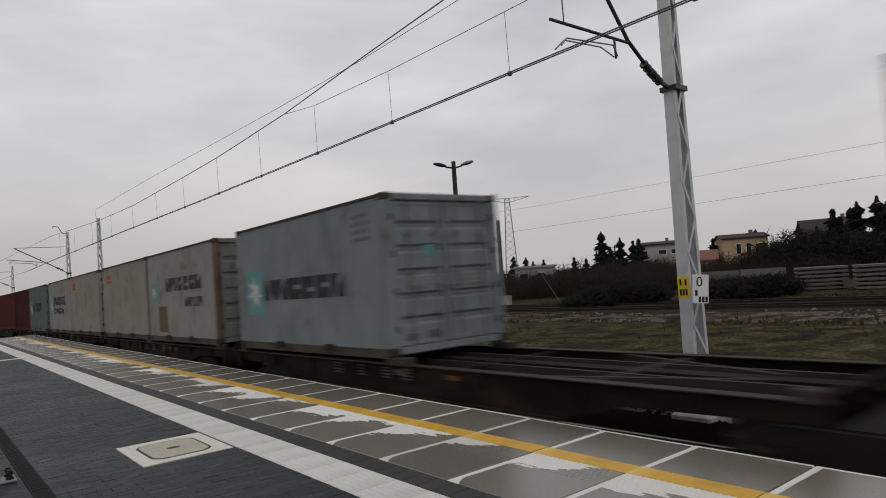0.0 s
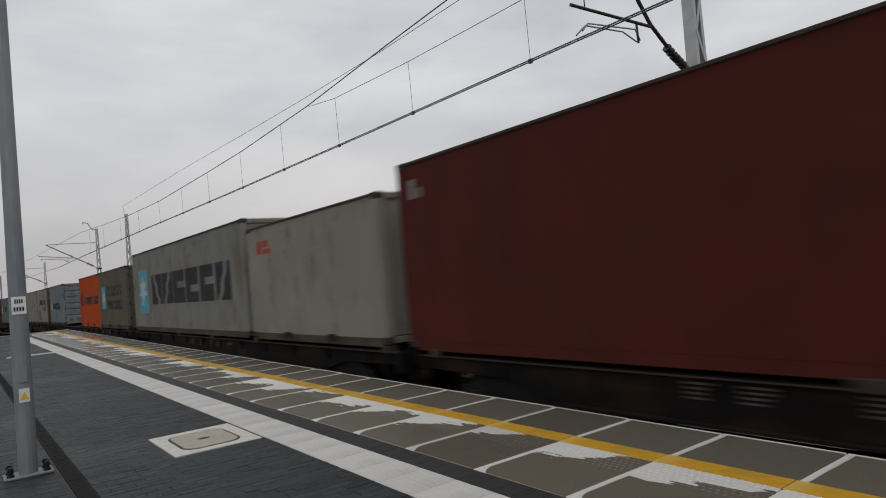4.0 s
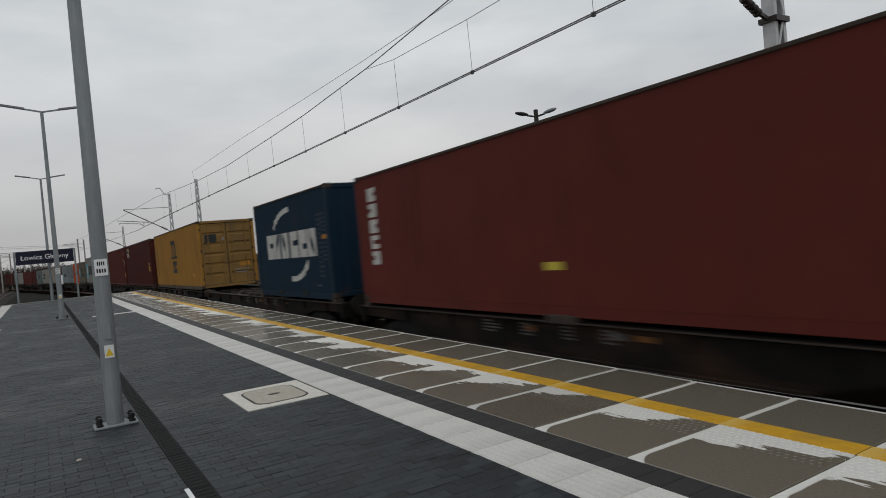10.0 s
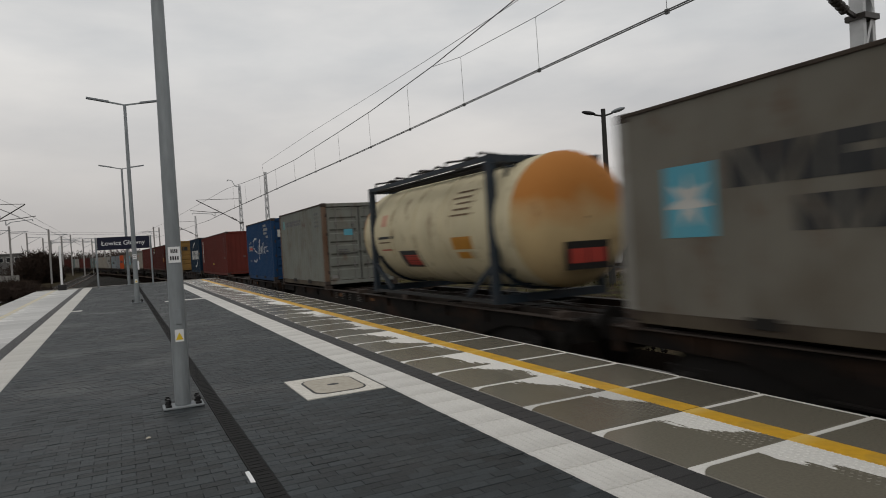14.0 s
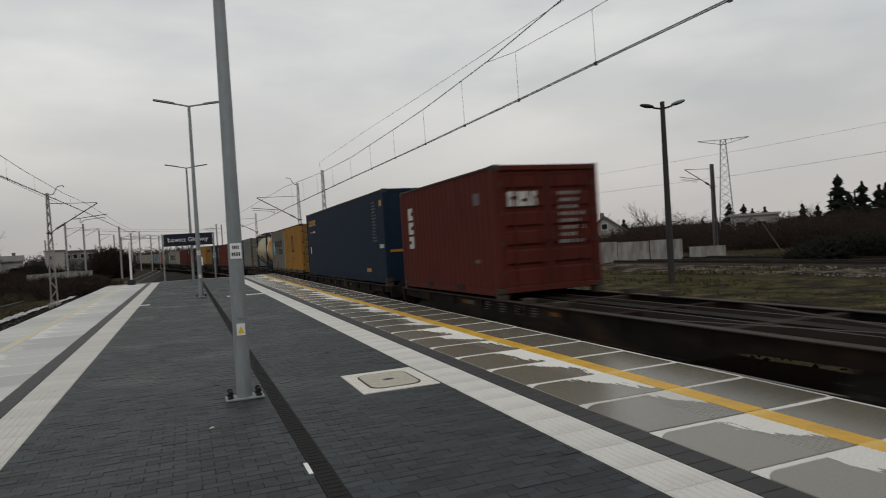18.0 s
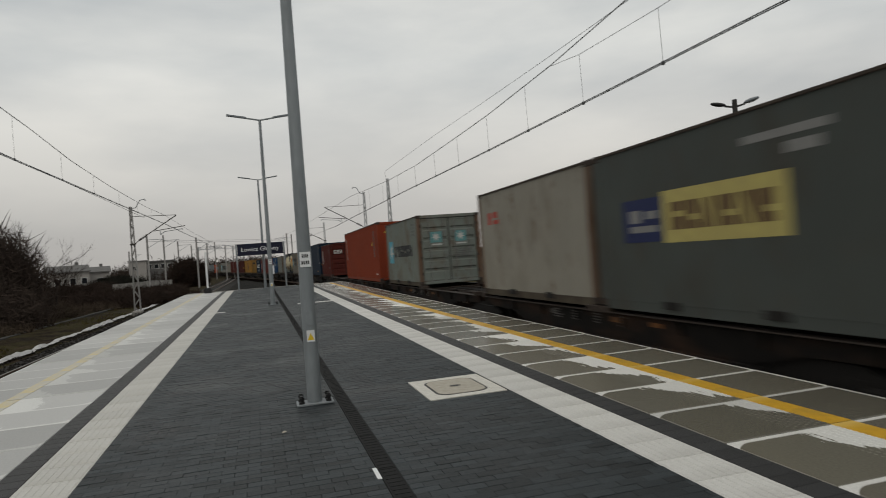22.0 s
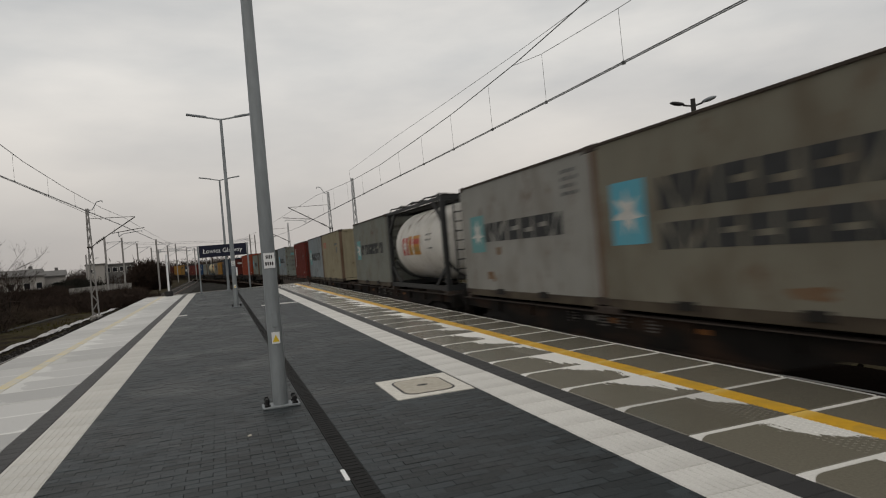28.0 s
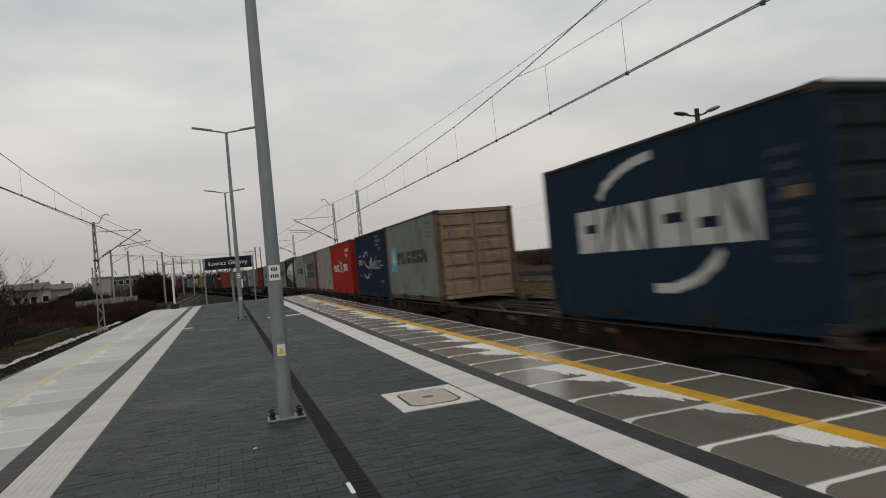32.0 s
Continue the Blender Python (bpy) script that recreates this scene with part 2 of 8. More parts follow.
M_SLAB_R = wet_slab("wet_concrete_slab", (0.64, 0.63, 0.60), (0.156, 0.144, 0.114), 1.025, 0.502, 0.25, 0.75)
M_SLAB_L = wet_slab("pale_damp_slab", (0.57, 0.57, 0.555), (0.41, 0.408, 0.40), 1.08, 0.502, 0.5, 0.3)
M_YELLOW = mat("yellow_line_paint", (0.62, 0.35, 0.030), 0.45, 0.0, (0.50, 0.28, 0.030), 14, 0.7, 0.1, 90, dirt=(0.30, 0.21, 0.06), dirt_scale=3, dirt_amount=0.5)
M_YELLOW_L = mat("faded_yellow_line", (0.56, 0.46, 0.22), 0.6, 0.0, (0.44, 0.43, 0.39), 4, 1.0, 0.1, 90, dirt=(0.43, 0.428, 0.415), dirt_scale=1.1, dirt_amount=0.8)


def pale_at_joint(m, from_y, to_y, pale):
    """The line has dried and paled where it meets the next slab."""
    n, l = m.node_tree.nodes, m.node_tree.links
    base = n["Principled BSDF"].inputs["Base Color"]
    tc, sep, mr, mx = n.new("ShaderNodeTexCoord"), n.new("ShaderNodeSeparateXYZ"), n.new("ShaderNodeMapRange"), n.new("ShaderNodeMix")
    mr.inputs["From Min"].default_value, mr.inputs["From Max"].default_value = from_y, to_y
    mr.inputs["To Max"].default_value = 0.8
    mx.data_type = "RGBA"
    mx.inputs["B"].default_value = (*pale, 1)
    l.new(tc.outputs["Object"], sep.inputs["Vector"])
    l.new(sep.outputs["Y"], mr.inputs["Value"])
    l.new(mr.outputs["Result"], mx.inputs["Factor"])
    l.new(base.links[0].from_socket, mx.inputs["A"])
    l.new(mx.outputs["Result"], base)


pale_at_joint(M_YELLOW, 0.32, 0.46, (0.66, 0.45, 0.12))
M_CONC = mat("weathered_concrete", (0.33, 0.32, 0.30), 0.85, 0.0, (0.24, 0.235, 0.22), 6, 0.7, 0.3, 60, dirt=(0.12, 0.115, 0.10), dirt_scale=1.3, dirt_amount=0.7)
M_LID = mat("chamber_frame_concrete", (0.62, 0.60, 0.55), 0.75, 0.0, (0.48, 0.46, 0.42), 18, 0.7, 0.3, 120)
M_LID_IN = mat("chamber_lid_concrete", (0.42, 0.39, 0.33), 0.75, 0.0, (0.34, 0.31, 0.26), 14, 0.8, 0.3, 120)
M_GALV = mat("galvanised_steel", (0.235, 0.258, 0.272), 0.55, 0.3, (0.18, 0.198, 0.21), 9, 0.8, 0.05, 60, stretch=(1, 1, 0.3))
M_LAMP = mat("grey_lamp_head", (0.19, 0.21, 0.23), 0.5, 0.2)
M_BLACK = mat("black_plastic", (0.015, 0.015, 0.016), 0.5)
M_DRAIN = mat("drain_channel", (0.017, 0.0172, 0.0175), 0.85, 0.0, (0.012, 0.012, 0.012), 25, 0.6, 0.3, 80, spec=0.15)
M_WHITE = mat("white_enamel", (0.74, 0.75, 0.76), 0.45)
M_INK = mat("black_ink", (0.02, 0.02, 0.022), 0.5)
M_NAVY = mat("navy_sign_enamel", (0.004, 0.006, 0.022), 0.45)
M_STICK = mat("yellow_sticker", (0.72, 0.50, 0.03), 0.45)
M_MASTW = mat("pale_grey_mast_paint", (0.50, 0.515, 0.525), 0.6, 0.1, (0.40, 0.41, 0.42), 5, 0.7, 0.08, 40)
M_MASTFAR = mat("weathered_mast_paint", (0.27, 0.265, 0.26), 0.7, 0.1, (0.20, 0.19, 0.18), 3, 0.7)
M_WIRE = mat("copper_wire_grey", (0.13, 0.135, 0.14), 0.6, 0.3)
M_INSUL = mat("dark_insulator", (0.04, 0.035, 0.032), 0.35)
M_DARKPOST = mat("dark_concrete_post", (0.034, 0.033, 0.031), 0.85, 0.0, None, 8, 0.7, 0.2, 60)
M_BALLAST = mat("ballast_stone", (0.019, 0.016, 0.0135), 0.95, 0.0, (0.008, 0.007, 0.006), 26, 0.95, 0.8, 30, dirt=(0.007, 0.006, 0.005), spec=0.2, dirt_scale=0.7, dirt_amount=0.6)
# oily ballast, its colour taken near black for the shade under the wagons
M_SHADEDBALLAST = mat("oily_shaded_ballast", (0.0068, 0.0052, 0.0042), 1.0, 0.0, (0.003, 0.0025, 0.0022), 26, 0.95, 0.8, 30, spec=0.0)
M_YARDRAIL = mat("dark_yard_rail", (0.026, 0.020, 0.016), 0.8, 0.1, (0.016, 0.012, 0.010), 12, 0.8)
M_RAIL = mat("rusty_rail", (0.11, 0.075, 0.055), 0.6, 0.5, (0.07, 0.045, 0.033), 20, 0.7, 0.2, 60)
M_RAILTOP = mat("worn_rail_head", (0.16, 0.15, 0.14), 0.5, 0.7)
M_SLEEPER = mat("concrete_sleeper", (0.12, 0.112, 0.10), 0.9, 0.0, (0.07, 0.065, 0.058), 8, 0.7, 0.3, 60)
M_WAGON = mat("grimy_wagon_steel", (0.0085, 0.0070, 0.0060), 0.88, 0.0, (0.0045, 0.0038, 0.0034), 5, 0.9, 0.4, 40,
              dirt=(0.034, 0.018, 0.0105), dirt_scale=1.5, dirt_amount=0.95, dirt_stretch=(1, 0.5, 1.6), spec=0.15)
M_DECK = mat("worn_rusty_deck_steel", (0.030, 0.0215, 0.017), 0.75, 0.1, (0.018, 0.013, 0.010), 4, 0.9, 0.2, 40, stretch=(1, 0.4, 1))
M_DECKBOARD = mat("worn_brown_deck_board", (0.040, 0.024, 0.015), 0.9, 0.0, (0.024, 0.015, 0.010), 5, 0.8, 0.3, 40, stretch=(0.3, 1, 1), vary=0.2)
M_WAGONGREY = mat("brown_grey_wagon_paint", (0.046, 0.035, 0.027), 0.85, 0.0, (0.030, 0.023, 0.018), 4, 0.8, 0.2, 40, dirt=(0.035, 0.024, 0.018), dirt_scale=1.0, dirt_amount=0.7)
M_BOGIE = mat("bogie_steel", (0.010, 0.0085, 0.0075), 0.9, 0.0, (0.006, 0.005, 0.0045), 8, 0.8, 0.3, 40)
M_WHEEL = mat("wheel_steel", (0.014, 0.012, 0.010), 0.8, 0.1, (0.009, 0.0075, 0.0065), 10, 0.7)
M_WAGMARK = mat("pale_wagon_marking", (0.10, 0.095, 0.088), 0.8, 0.0, (0.05, 0.045, 0.04), 9, 0.9)
M_ORANGEM = mat("orange_mark", (0.16, 0.06, 0.012), 0.8, 0.0, (0.06, 0.03, 0.012), 9, 0.9)


# ---------------------------------------------------------------- mesh helpers
def part(name, bm, material, parent=None, label="", smooth=False):
    """One mesh object from a bmesh, under a thing or a part of it."""
    me = bpy.data.meshes.new(name)
    if smooth:
        for f in bm.faces:
            f.smooth = True
    bm.to_mesh(me)
    bm.free()
    return part_of(name, me, material, parent, label)


def part_of(name, me, material, parent=None, label=""):
    ob = new(name, me)
    if material and not me.materials:
        me.materials.append(material)
    if parent:
        ob.parent = parent
    if label:
        ob["label"] = label
    return ob


def raw(name, verts, faces, material, parent=None, label="", smooth=False):
    me = bpy.data.meshes.new(name)
    me.from_pydata(verts, [], faces)
    if smooth:
        me.polygons.foreach_set("use_smooth", [True] * len(me.polygons))
    me.update()
    return part_of(name, me, material, parent, label)


def box(bm, x0, x1, y0, y1, z0, z1, bevel=0.0):
    """An upright box added to bm."""
    m = Matrix.Translation(((x0 + x1) / 2, (y0 + y1) / 2, (z0 + z1) / 2)) @ Matrix.Diagonal((abs(x1 - x0), abs(y1 - y0), abs(z1 - z0), 1))
    got = bmesh.ops.create_cube(bm, size=1, matrix=m)
    if bevel:
        edges = {e for v in got["verts"] for e in v.link_edges}
        bmesh.ops.bevel(bm, geom=list(edges), offset=bevel, segments=1, affect="EDGES")
    return bm


def rod(bm, a, b, r, sides=8, r2=None):
    """A round or tapered bar from a to b."""
    a, b = Vector(a), Vector(b)
    d = b - a
    m = Matrix.Translation((a + b) / 2) @ d.to_track_quat("Z", "Y").to_matrix().to_4x4()
    bmesh.ops.create_cone(bm, cap_ends=True, segments=sides, radius1=r, radius2=r if r2 is None else r2, depth=d.length, matrix=m)
    return bm


def beam(bm, a, b, w, h):
    """A rectangular bar from a to b."""
    a, b = Vector(a), Vector(b)
    d = b - a
    m = Matrix.Translation((a + b) / 2) @ d.to_track_quat("Z", "Y").to_matrix().to_4x4() @ Matrix.Diagonal((w, h, d.length, 1))
    bmesh.ops.create_cube(bm, size=1, matrix=m)
    return bm


def pipe(bm, points, r, sides=6):
    for a, b in zip(points, points[1:]):
        rod(bm, a, b, r, sides)
    return bm


def B():
    return bmesh.new()


def thing(name, label, category, group="", at=None):
    ob = new(name)
    ob.empty_display_size = 0.2
    tagged(ob, label, category, group)
    if at is not None:
        ob.matrix_basis = at
    return ob


def words(name, text, size, material, parent, m):
    """Writing as a thin mesh, with the built-in font."""
    cu = bpy.data.curves.new(name, "FONT")
    cu.body, cu.size, cu.extrude, cu.align_x, cu.align_y = text, size, 0.002, "CENTER", "CENTER"
    tmp = bpy.data.objects.new(name, cu)
    me = bpy.data.meshes.new_from_object(tmp)
    bpy.data.objects.remove(tmp)
    ob = part_of(name, me, material, parent)
    ob.matrix_basis = m
    return ob


# ---------------------------------------------------------------- the lie of the land
TRACK_X, LEFT_X = 7.0, -6.0
BEND_Y, BEND_R, BEND_MAX = 42.0, 880.0, radians(20)
FALL = 0.0075


def fall(y):
    return FALL * max(-30.0, min(y, 150.0))


def rail_z(y):
    return -0.64 - fall(y)


def track_at(s):
    """Place and heading on the train's track, s metres along it from abreast of the camera: straight, then bending to the left."""
    if s < BEND_Y:
        return Vector((TRACK_X, s, rail_z(s))), 0.0
    a = (s - BEND_Y) / BEND_R
    if a < BEND_MAX:
        x, y = TRACK_X - BEND_R + BEND_R * math.cos(a), BEND_Y + BEND_R * math.sin(a)
        return Vector((x, y, rail_z(y))), a
    x, y = TRACK_X - BEND_R + BEND_R * math.cos(BEND_MAX), BEND_Y + BEND_R * math.sin(BEND_MAX)
    d = s - BEND_Y - BEND_MAX * BEND_R
    x, y = x - d * math.sin(BEND_MAX), y + d * math.cos(BEND_MAX)
    return Vector((x, y, rail_z(y))), BEND_MAX


def train_s(t):
    """Metres that the train has gone: close to 10 m/s, rising a little."""
    k = (t - 16.0) / 16.0
    return 102.303 + 163.489 * k + 4.554 * k ** 2 + 2.078 * k ** 3 - 1.882 * k ** 4 - 1.895 * k ** 5


def ground_z(x, y):
    return rail_z(y) - 0.36 if abs(x) < 200 else rail_z(y) - 0.4


# ---------------------------------------------------------------- ground, ballast and rails
def earth(name, tones, scale, fine=9.0, relief=1.0):
    """Rough ground in wandering patches: tones from bare soil to grass, broken up by finer clods and blades."""
    m = bpy.data.materials.new(name)
    m.use_nodes = True
    n, l = m.node_tree.nodes, m.node_tree.links
    p = n["Principled BSDF"]
    p.inputs["Roughness"].default_value, p.inputs["Specular IOR Level"].default_value = 1.0, 0.05
    tc = n.new("ShaderNodeTexCoord")

    def field(sc, detail, rough):
        q = n.new("ShaderNodeTexNoise")
        q.inputs["Scale"].default_value, q.inputs["Detail"].default_value, q.inputs["Roughness"].default_value = sc, detail, rough
        l.new(tc.outputs["Object"], q.inputs["Vector"])
        return q.outputs["Fac"]
    broad, clods = field(scale, 8.0, 0.62), field(fine, 6.0, 0.7)
    ramp = n.new("ShaderNodeValToRGB")
    els = ramp.color_ramp.elements
    while len(els) < len(tones):
        els.new(0.5)
    for e, (at, col) in zip(els, tones):
        e.position, e.color = at, (*col, 1)
    mr, mx = n.new("ShaderNodeMapRange"), n.new("ShaderNodeMix")
    mr.inputs["From Min"].default_value, mr.inputs["From Max"].default_value = 0.34, 0.66
    mr.inputs["To Min"].default_value, mr.inputs["To Max"].default_value = 0.45, 1.45
    mx.data_type, mx.blend_type = "RGBA", "MULTIPLY"
    mx.inputs["Factor"].default_value = 1.0
    l.new(broad, ramp.inputs["Fac"])
    l.new(clods, mr.inputs["Value"])
    l.new(ramp.outputs["Color"], mx.inputs["A"])
    l.new(mr.outputs["Result"], mx.inputs["B"])
    l.new(mx.outputs["Result"], p.inputs["Base Color"])
    bp = n.new("ShaderNodeBump")
    bp.inputs["Strength"].default_value, bp.inputs["Distance"].default_value = relief, 0.06
    l.new(clods, bp.inputs["Height"])
    l.new(bp.outputs["Normal"], p.inputs["Normal"])
    return m


SOIL, BROWN, OLIVE, STRAW = (0.013, 0.0095, 0.0075), (0.036, 0.025, 0.016), (0.064, 0.063, 0.017), (0.085, 0.068, 0.036)
M_GROUND = earth("rough_winter_ground", ((0.36, SOIL), (0.46, BROWN), (0.54, (0.030, 0.028, 0.012)), (0.66, (0.05, 0.036, 0.022))), 0.35)


def ground():
    xs = [-2500, -800, -300] + [-200 + 8 * i for i in range(21)] + [-38 + 2 * i for i in range(50)] + [64 + 8 * i for i in range(18)] + [300, 800, 2500]
    ys = [-2500, -600, -150, -60] + [-30 + 5 * i for i in range(48)] + [230, 300, 500, 1000, 2500]
    verts, faces = [], []
    for y in ys:
        for x in xs:
            bump = 0.0
            if -200 < x < 200 and -60 < y < 220:
                q = noise.noise((x * 0.11, y * 0.07, 0.3)) * 0.10 + noise.noise((x * 0.5, y * 0.3, 2.3)) * 0.05
                bump = q if (x > 11 or x < -10) else 0.0
            verts.append((x, y, ground_z(x, y) - 0.02 + bump))
    w = len(xs)
    for j in range(len(ys) - 1):
        for i in range(w - 1):
            faces.append((j * w + i, j * w + i + 1, (j + 1) * w + i + 1, (j + 1) * w + i))
    g = raw("ground", verts, faces, M_GROUND)
    tagged(g, "rough winter grass and bare brown earth beside the tracks", "ground", kind="structure")


ground()


def ballast_bed(name, centre, y0, y1, half, label, stone=M_BALLAST):
    """A bed of stones with sloping shoulders along a list of (place, heading)."""
    verts, faces = [], []
    steps = int((y1 - y0) / 1.0)
    prof = [(-half - 0.5, -0.38), (-half, -0.20), (-0.75, -0.16), (0.75, -0.16), (half, -0.20), (half + 0.5, -0.38)]
    for i in range(steps + 1):
        p, a = centre(y0 + (y1 - y0) * i / steps)
        for k, (dx, dz) in enumerate(prof):
            j = noise.noise((dx * 3, i * 0.7, k)) * 0.05
            verts.append((p.x + dx * math.cos(a), p.y + dx * math.sin(a), p.z + dz + j))
    n = len(prof)
    for i in range(steps):
        for k in range(n - 1):
            faces.append((i * n + k, i * n + k + 1, (i + 1) * n + k + 1, (i + 1) * n + k))
    tagged(raw(name, verts, faces, stone), label, "ballast", kind="structure")


def rails(centre, y0, y1, label, steel=M_RAIL, head=M_RAILTOP):
    track = thing("railway_track", label, "track")
    track["kind"] = "structure"
    prof = [(-0.075, -0.172), (0.075, -0.172), (0.075, -0.155), (0.012, -0.13), (0.012, -0.045), (0.036, -0.035), (0.036, 0.0), (-0.036, 0.0), (-0.036, -0.035), (-0.012, -0.045), (-0.012, -0.13), (-0.075, -0.155)]
    steps = max(2, int((y1 - y0) / 3))
    n = len(prof)
    for side in (-0.7535, 0.7535):
        verts, faces = [], []
        for i in range(steps + 1):
            p, a = centre(y0 + (y1 - y0) * i / steps)
            for dx, dz in prof:
                verts.append((p.x + (side + dx) * math.cos(a), p.y + (side + dx) * math.sin(a), p.z + dz))
        for i in range(steps):
            for k in range(n):
                faces.append((i * n + k, i * n + (k + 1) % n, (i + 1) * n + (k + 1) % n, (i + 1) * n + k))
        ob = raw("rail", verts, faces, steel, track)
        ob.data.materials.append(head)
        for f in ob.data.polygons:
            if f.index % n == 6:
                f.material_index = 1
    return track


def left_track_at(s):
    return Vector((LEFT_X, s, rail_z(s) - 0.06)), 0.0


def yard_track_at(x):
    return lambda s: (Vector((x, s, rail_z(s) - 0.12)), 0.0)


# the freight track's bed has the train's shade in its colour
ballast_bed("ballast_train_track", track_at, -30, 190, 2.7, "grimy ballast under the freight track, darkened for the train's shade", M_SHADEDBALLAST)
ballast_bed("ballast_side_track", left_track_at, -30, 190, 1.9, "brown ballast under the empty side track")
rails(track_at, -30, 190, "rusty rails of the freight track with polished heads")
rails(left_track_at, -30, 190, "empty track with rusty rails beside the platform")
for yard_x, yard_note in ((34.6, "rusty yard track in the grass"), (38.8, "second rusty yard track in the grass")):
    ballast_bed("ballast_yard_track", yard_track_at(yard_x), -40, 150, 1.5, "weedy ballast of a yard track")
    rails(yard_track_at(yard_x), -40, 150, yard_note, M_YARDRAIL, M_RAIL)

M_VERGE = earth("patchy_winter_turf", ((0.39, SOIL), (0.44, BROWN), (0.485, (0.022, 0.020, 0.009)), (0.53, OLIVE), (0.57, BROWN), (0.62, STRAW)), 0.8)
M_LEFTBANK = earth("brown_dead_grass", ((0.36, SOIL), (0.46, (0.026, 0.019, 0.012)), (0.55, (0.034, 0.030, 0.012)), (0.68, (0.050, 0.040, 0.022))), 0.6)
M_RUBBLE = earth("brown_rubble", ((0.36, SOIL), (0.45, BROWN), (0.53, (0.060, 0.046, 0.033)), (0.60, (0.13, 0.11, 0.09)), (0.68, (0.046, 0.035, 0.022))), 0.7, 14.0)


def verge(name, x0, x1, y0, y1, lift, material, label, seed):
    """A strip of turf or rubble with wandering edges on the ground."""
    verts, faces = [], []
    n, m = int((y1 - y0) / 1.5), 10
    for i in range(n + 1):
        y = y0 + (y1 - y0) * i / n
        a = x0 + 1.4 * noise.noise((y * 0.13, seed, 0))
        b = x1 + 1.8 * noise.noise((y * 0.11, seed, 7))
        for k in range(m + 1):
            f = k / m
            x = a + (b - a) * f
            hump = min(1.0, 6 * f, 6 * (1 - f))
            base = noise.noise((x * 0.11, y * 0.07, 0.3)) * 0.10 + noise.noise((x * 0.5, y * 0.3, 2.3)) * 0.05
            verts.append((x, y, ground_z(x, y) + base - 0.05 + hump * (lift + 0.05) + 0.05 * noise.noise((x * 1.3, y * 0.8, seed))))
    for i in range(n):
        for k in range(m):
            c = i * (m + 1) + k
            faces.append((c, c + 1, c + m + 2, c + m + 1))
    tagged(raw(name, verts, faces, material, smooth=True), label, "ground", kind="structure")


verge("green_verge", 14.5, 27.0, -8, 70, 0.09, M_VERGE, "dull green turf between the tracks and the yard", 1)
verge("rubble_strip", 27.3, 32.6, -8, 60, 0.10, M_RUBBLE, "brown earth with pale rubble before the yard track", 4)
verge("dark_shoulder", 11.2, 14.9, -8, 70, 0.05, earth("dark_gravel_shoulder", ((0.38, (0.006, 0.005, 0.0045)), (0.50, (0.016, 0.0125, 0.010)), (0.60, (0.030, 0.022, 0.015)), (0.68, (0.07, 0.06, 0.048))), 0.9, 16.0), "dark gravelly shoulder of the freight track", 6)
# sheet of ground added past the platform, the wagons' shadow in its dark colour
verge("shadow_strip", -4.6, 4.4, 44.2, 150, 0.06, earth("dark_grey_shadow_ground", ((0.36, (0.010, 0.010, 0.0095)), (0.50, (0.019, 0.0185, 0.017)), (0.62, (0.030, 0.028, 0.024))), 0.9, 12.0), "dark grey strip of ground painted as the wagons' shadow past the platform end", 12)
verge("left_verge", -15.0, -9.6, 8, 90, 0.05, M_LEFTBANK, "brown weedy bank beside the side track", 9)


def cable_duct():
    duct = thing("cable_duct", "dark low concrete cable duct along the side track", "cable duct")
    duct["kind"] = "structure"
    for k in range(60):
        y = 14.0 + k
        bm = B()
        z = ground_z(-12.3, y)
        box(bm, -0.16, 0.16, 0.01, 0.99, -0.1, 0.14, 0.015)
        ob = part("duct_lid", bm, M_DARKPOST, duct)
        ob.matrix_basis = pose(-12.55 + 0.012 * k, y, z)


cable_duct()

# ---------------------------------------------------------------- platform
EDGE_R, SLAB_R, BAND_R, STRIP_R = 5.42, 3.36, 3.11, 2.66
STRIP_L, BAND_L, SLAB_L, EDGE_L = -1.48, -1.94, -2.17, -4.34
P_Y0, P_Y1 = -12.0, 43.6


def platform_body():
    pf = thing("platform", "island platform of grey pavers with pale tactile strips and edge slabs", "platform")
    pf["kind"] = "structure"
    bm = B()
    box(bm, EDGE_L + 0.12, EDGE_R - 0.12, P_Y0, P_Y1 - 0.05, -1.9, -0.125)
    part("platform_wall", bm, M_CONC, pf)
    bm = B()
    box(bm, STRIP_L - 0.5, STRIP_R + 0.5, P_Y0, P_Y1, -0.12, -0.008)
    box(bm, BAND_L - 0.4, STRIP_L - 0.5, P_Y0, P_Y1, -0.12, -0.016)
    box(bm, STRIP_R + 0.5, SLAB_R, P_Y0, P_Y1, -0.12, -0.016)
    part("paving_bed", bm, M_GROUT, pf)
    bm = B()
    box(bm, EDGE_L + 0.02, EDGE_R - 0.02, P_Y1, P_Y1 + 0.16, -0.9, 0.02, 0.01)
    part("end_kerb", bm, M_CONC, pf, "pale concrete kerb at the platform's end")
    return pf


PLATFORM = platform_body()

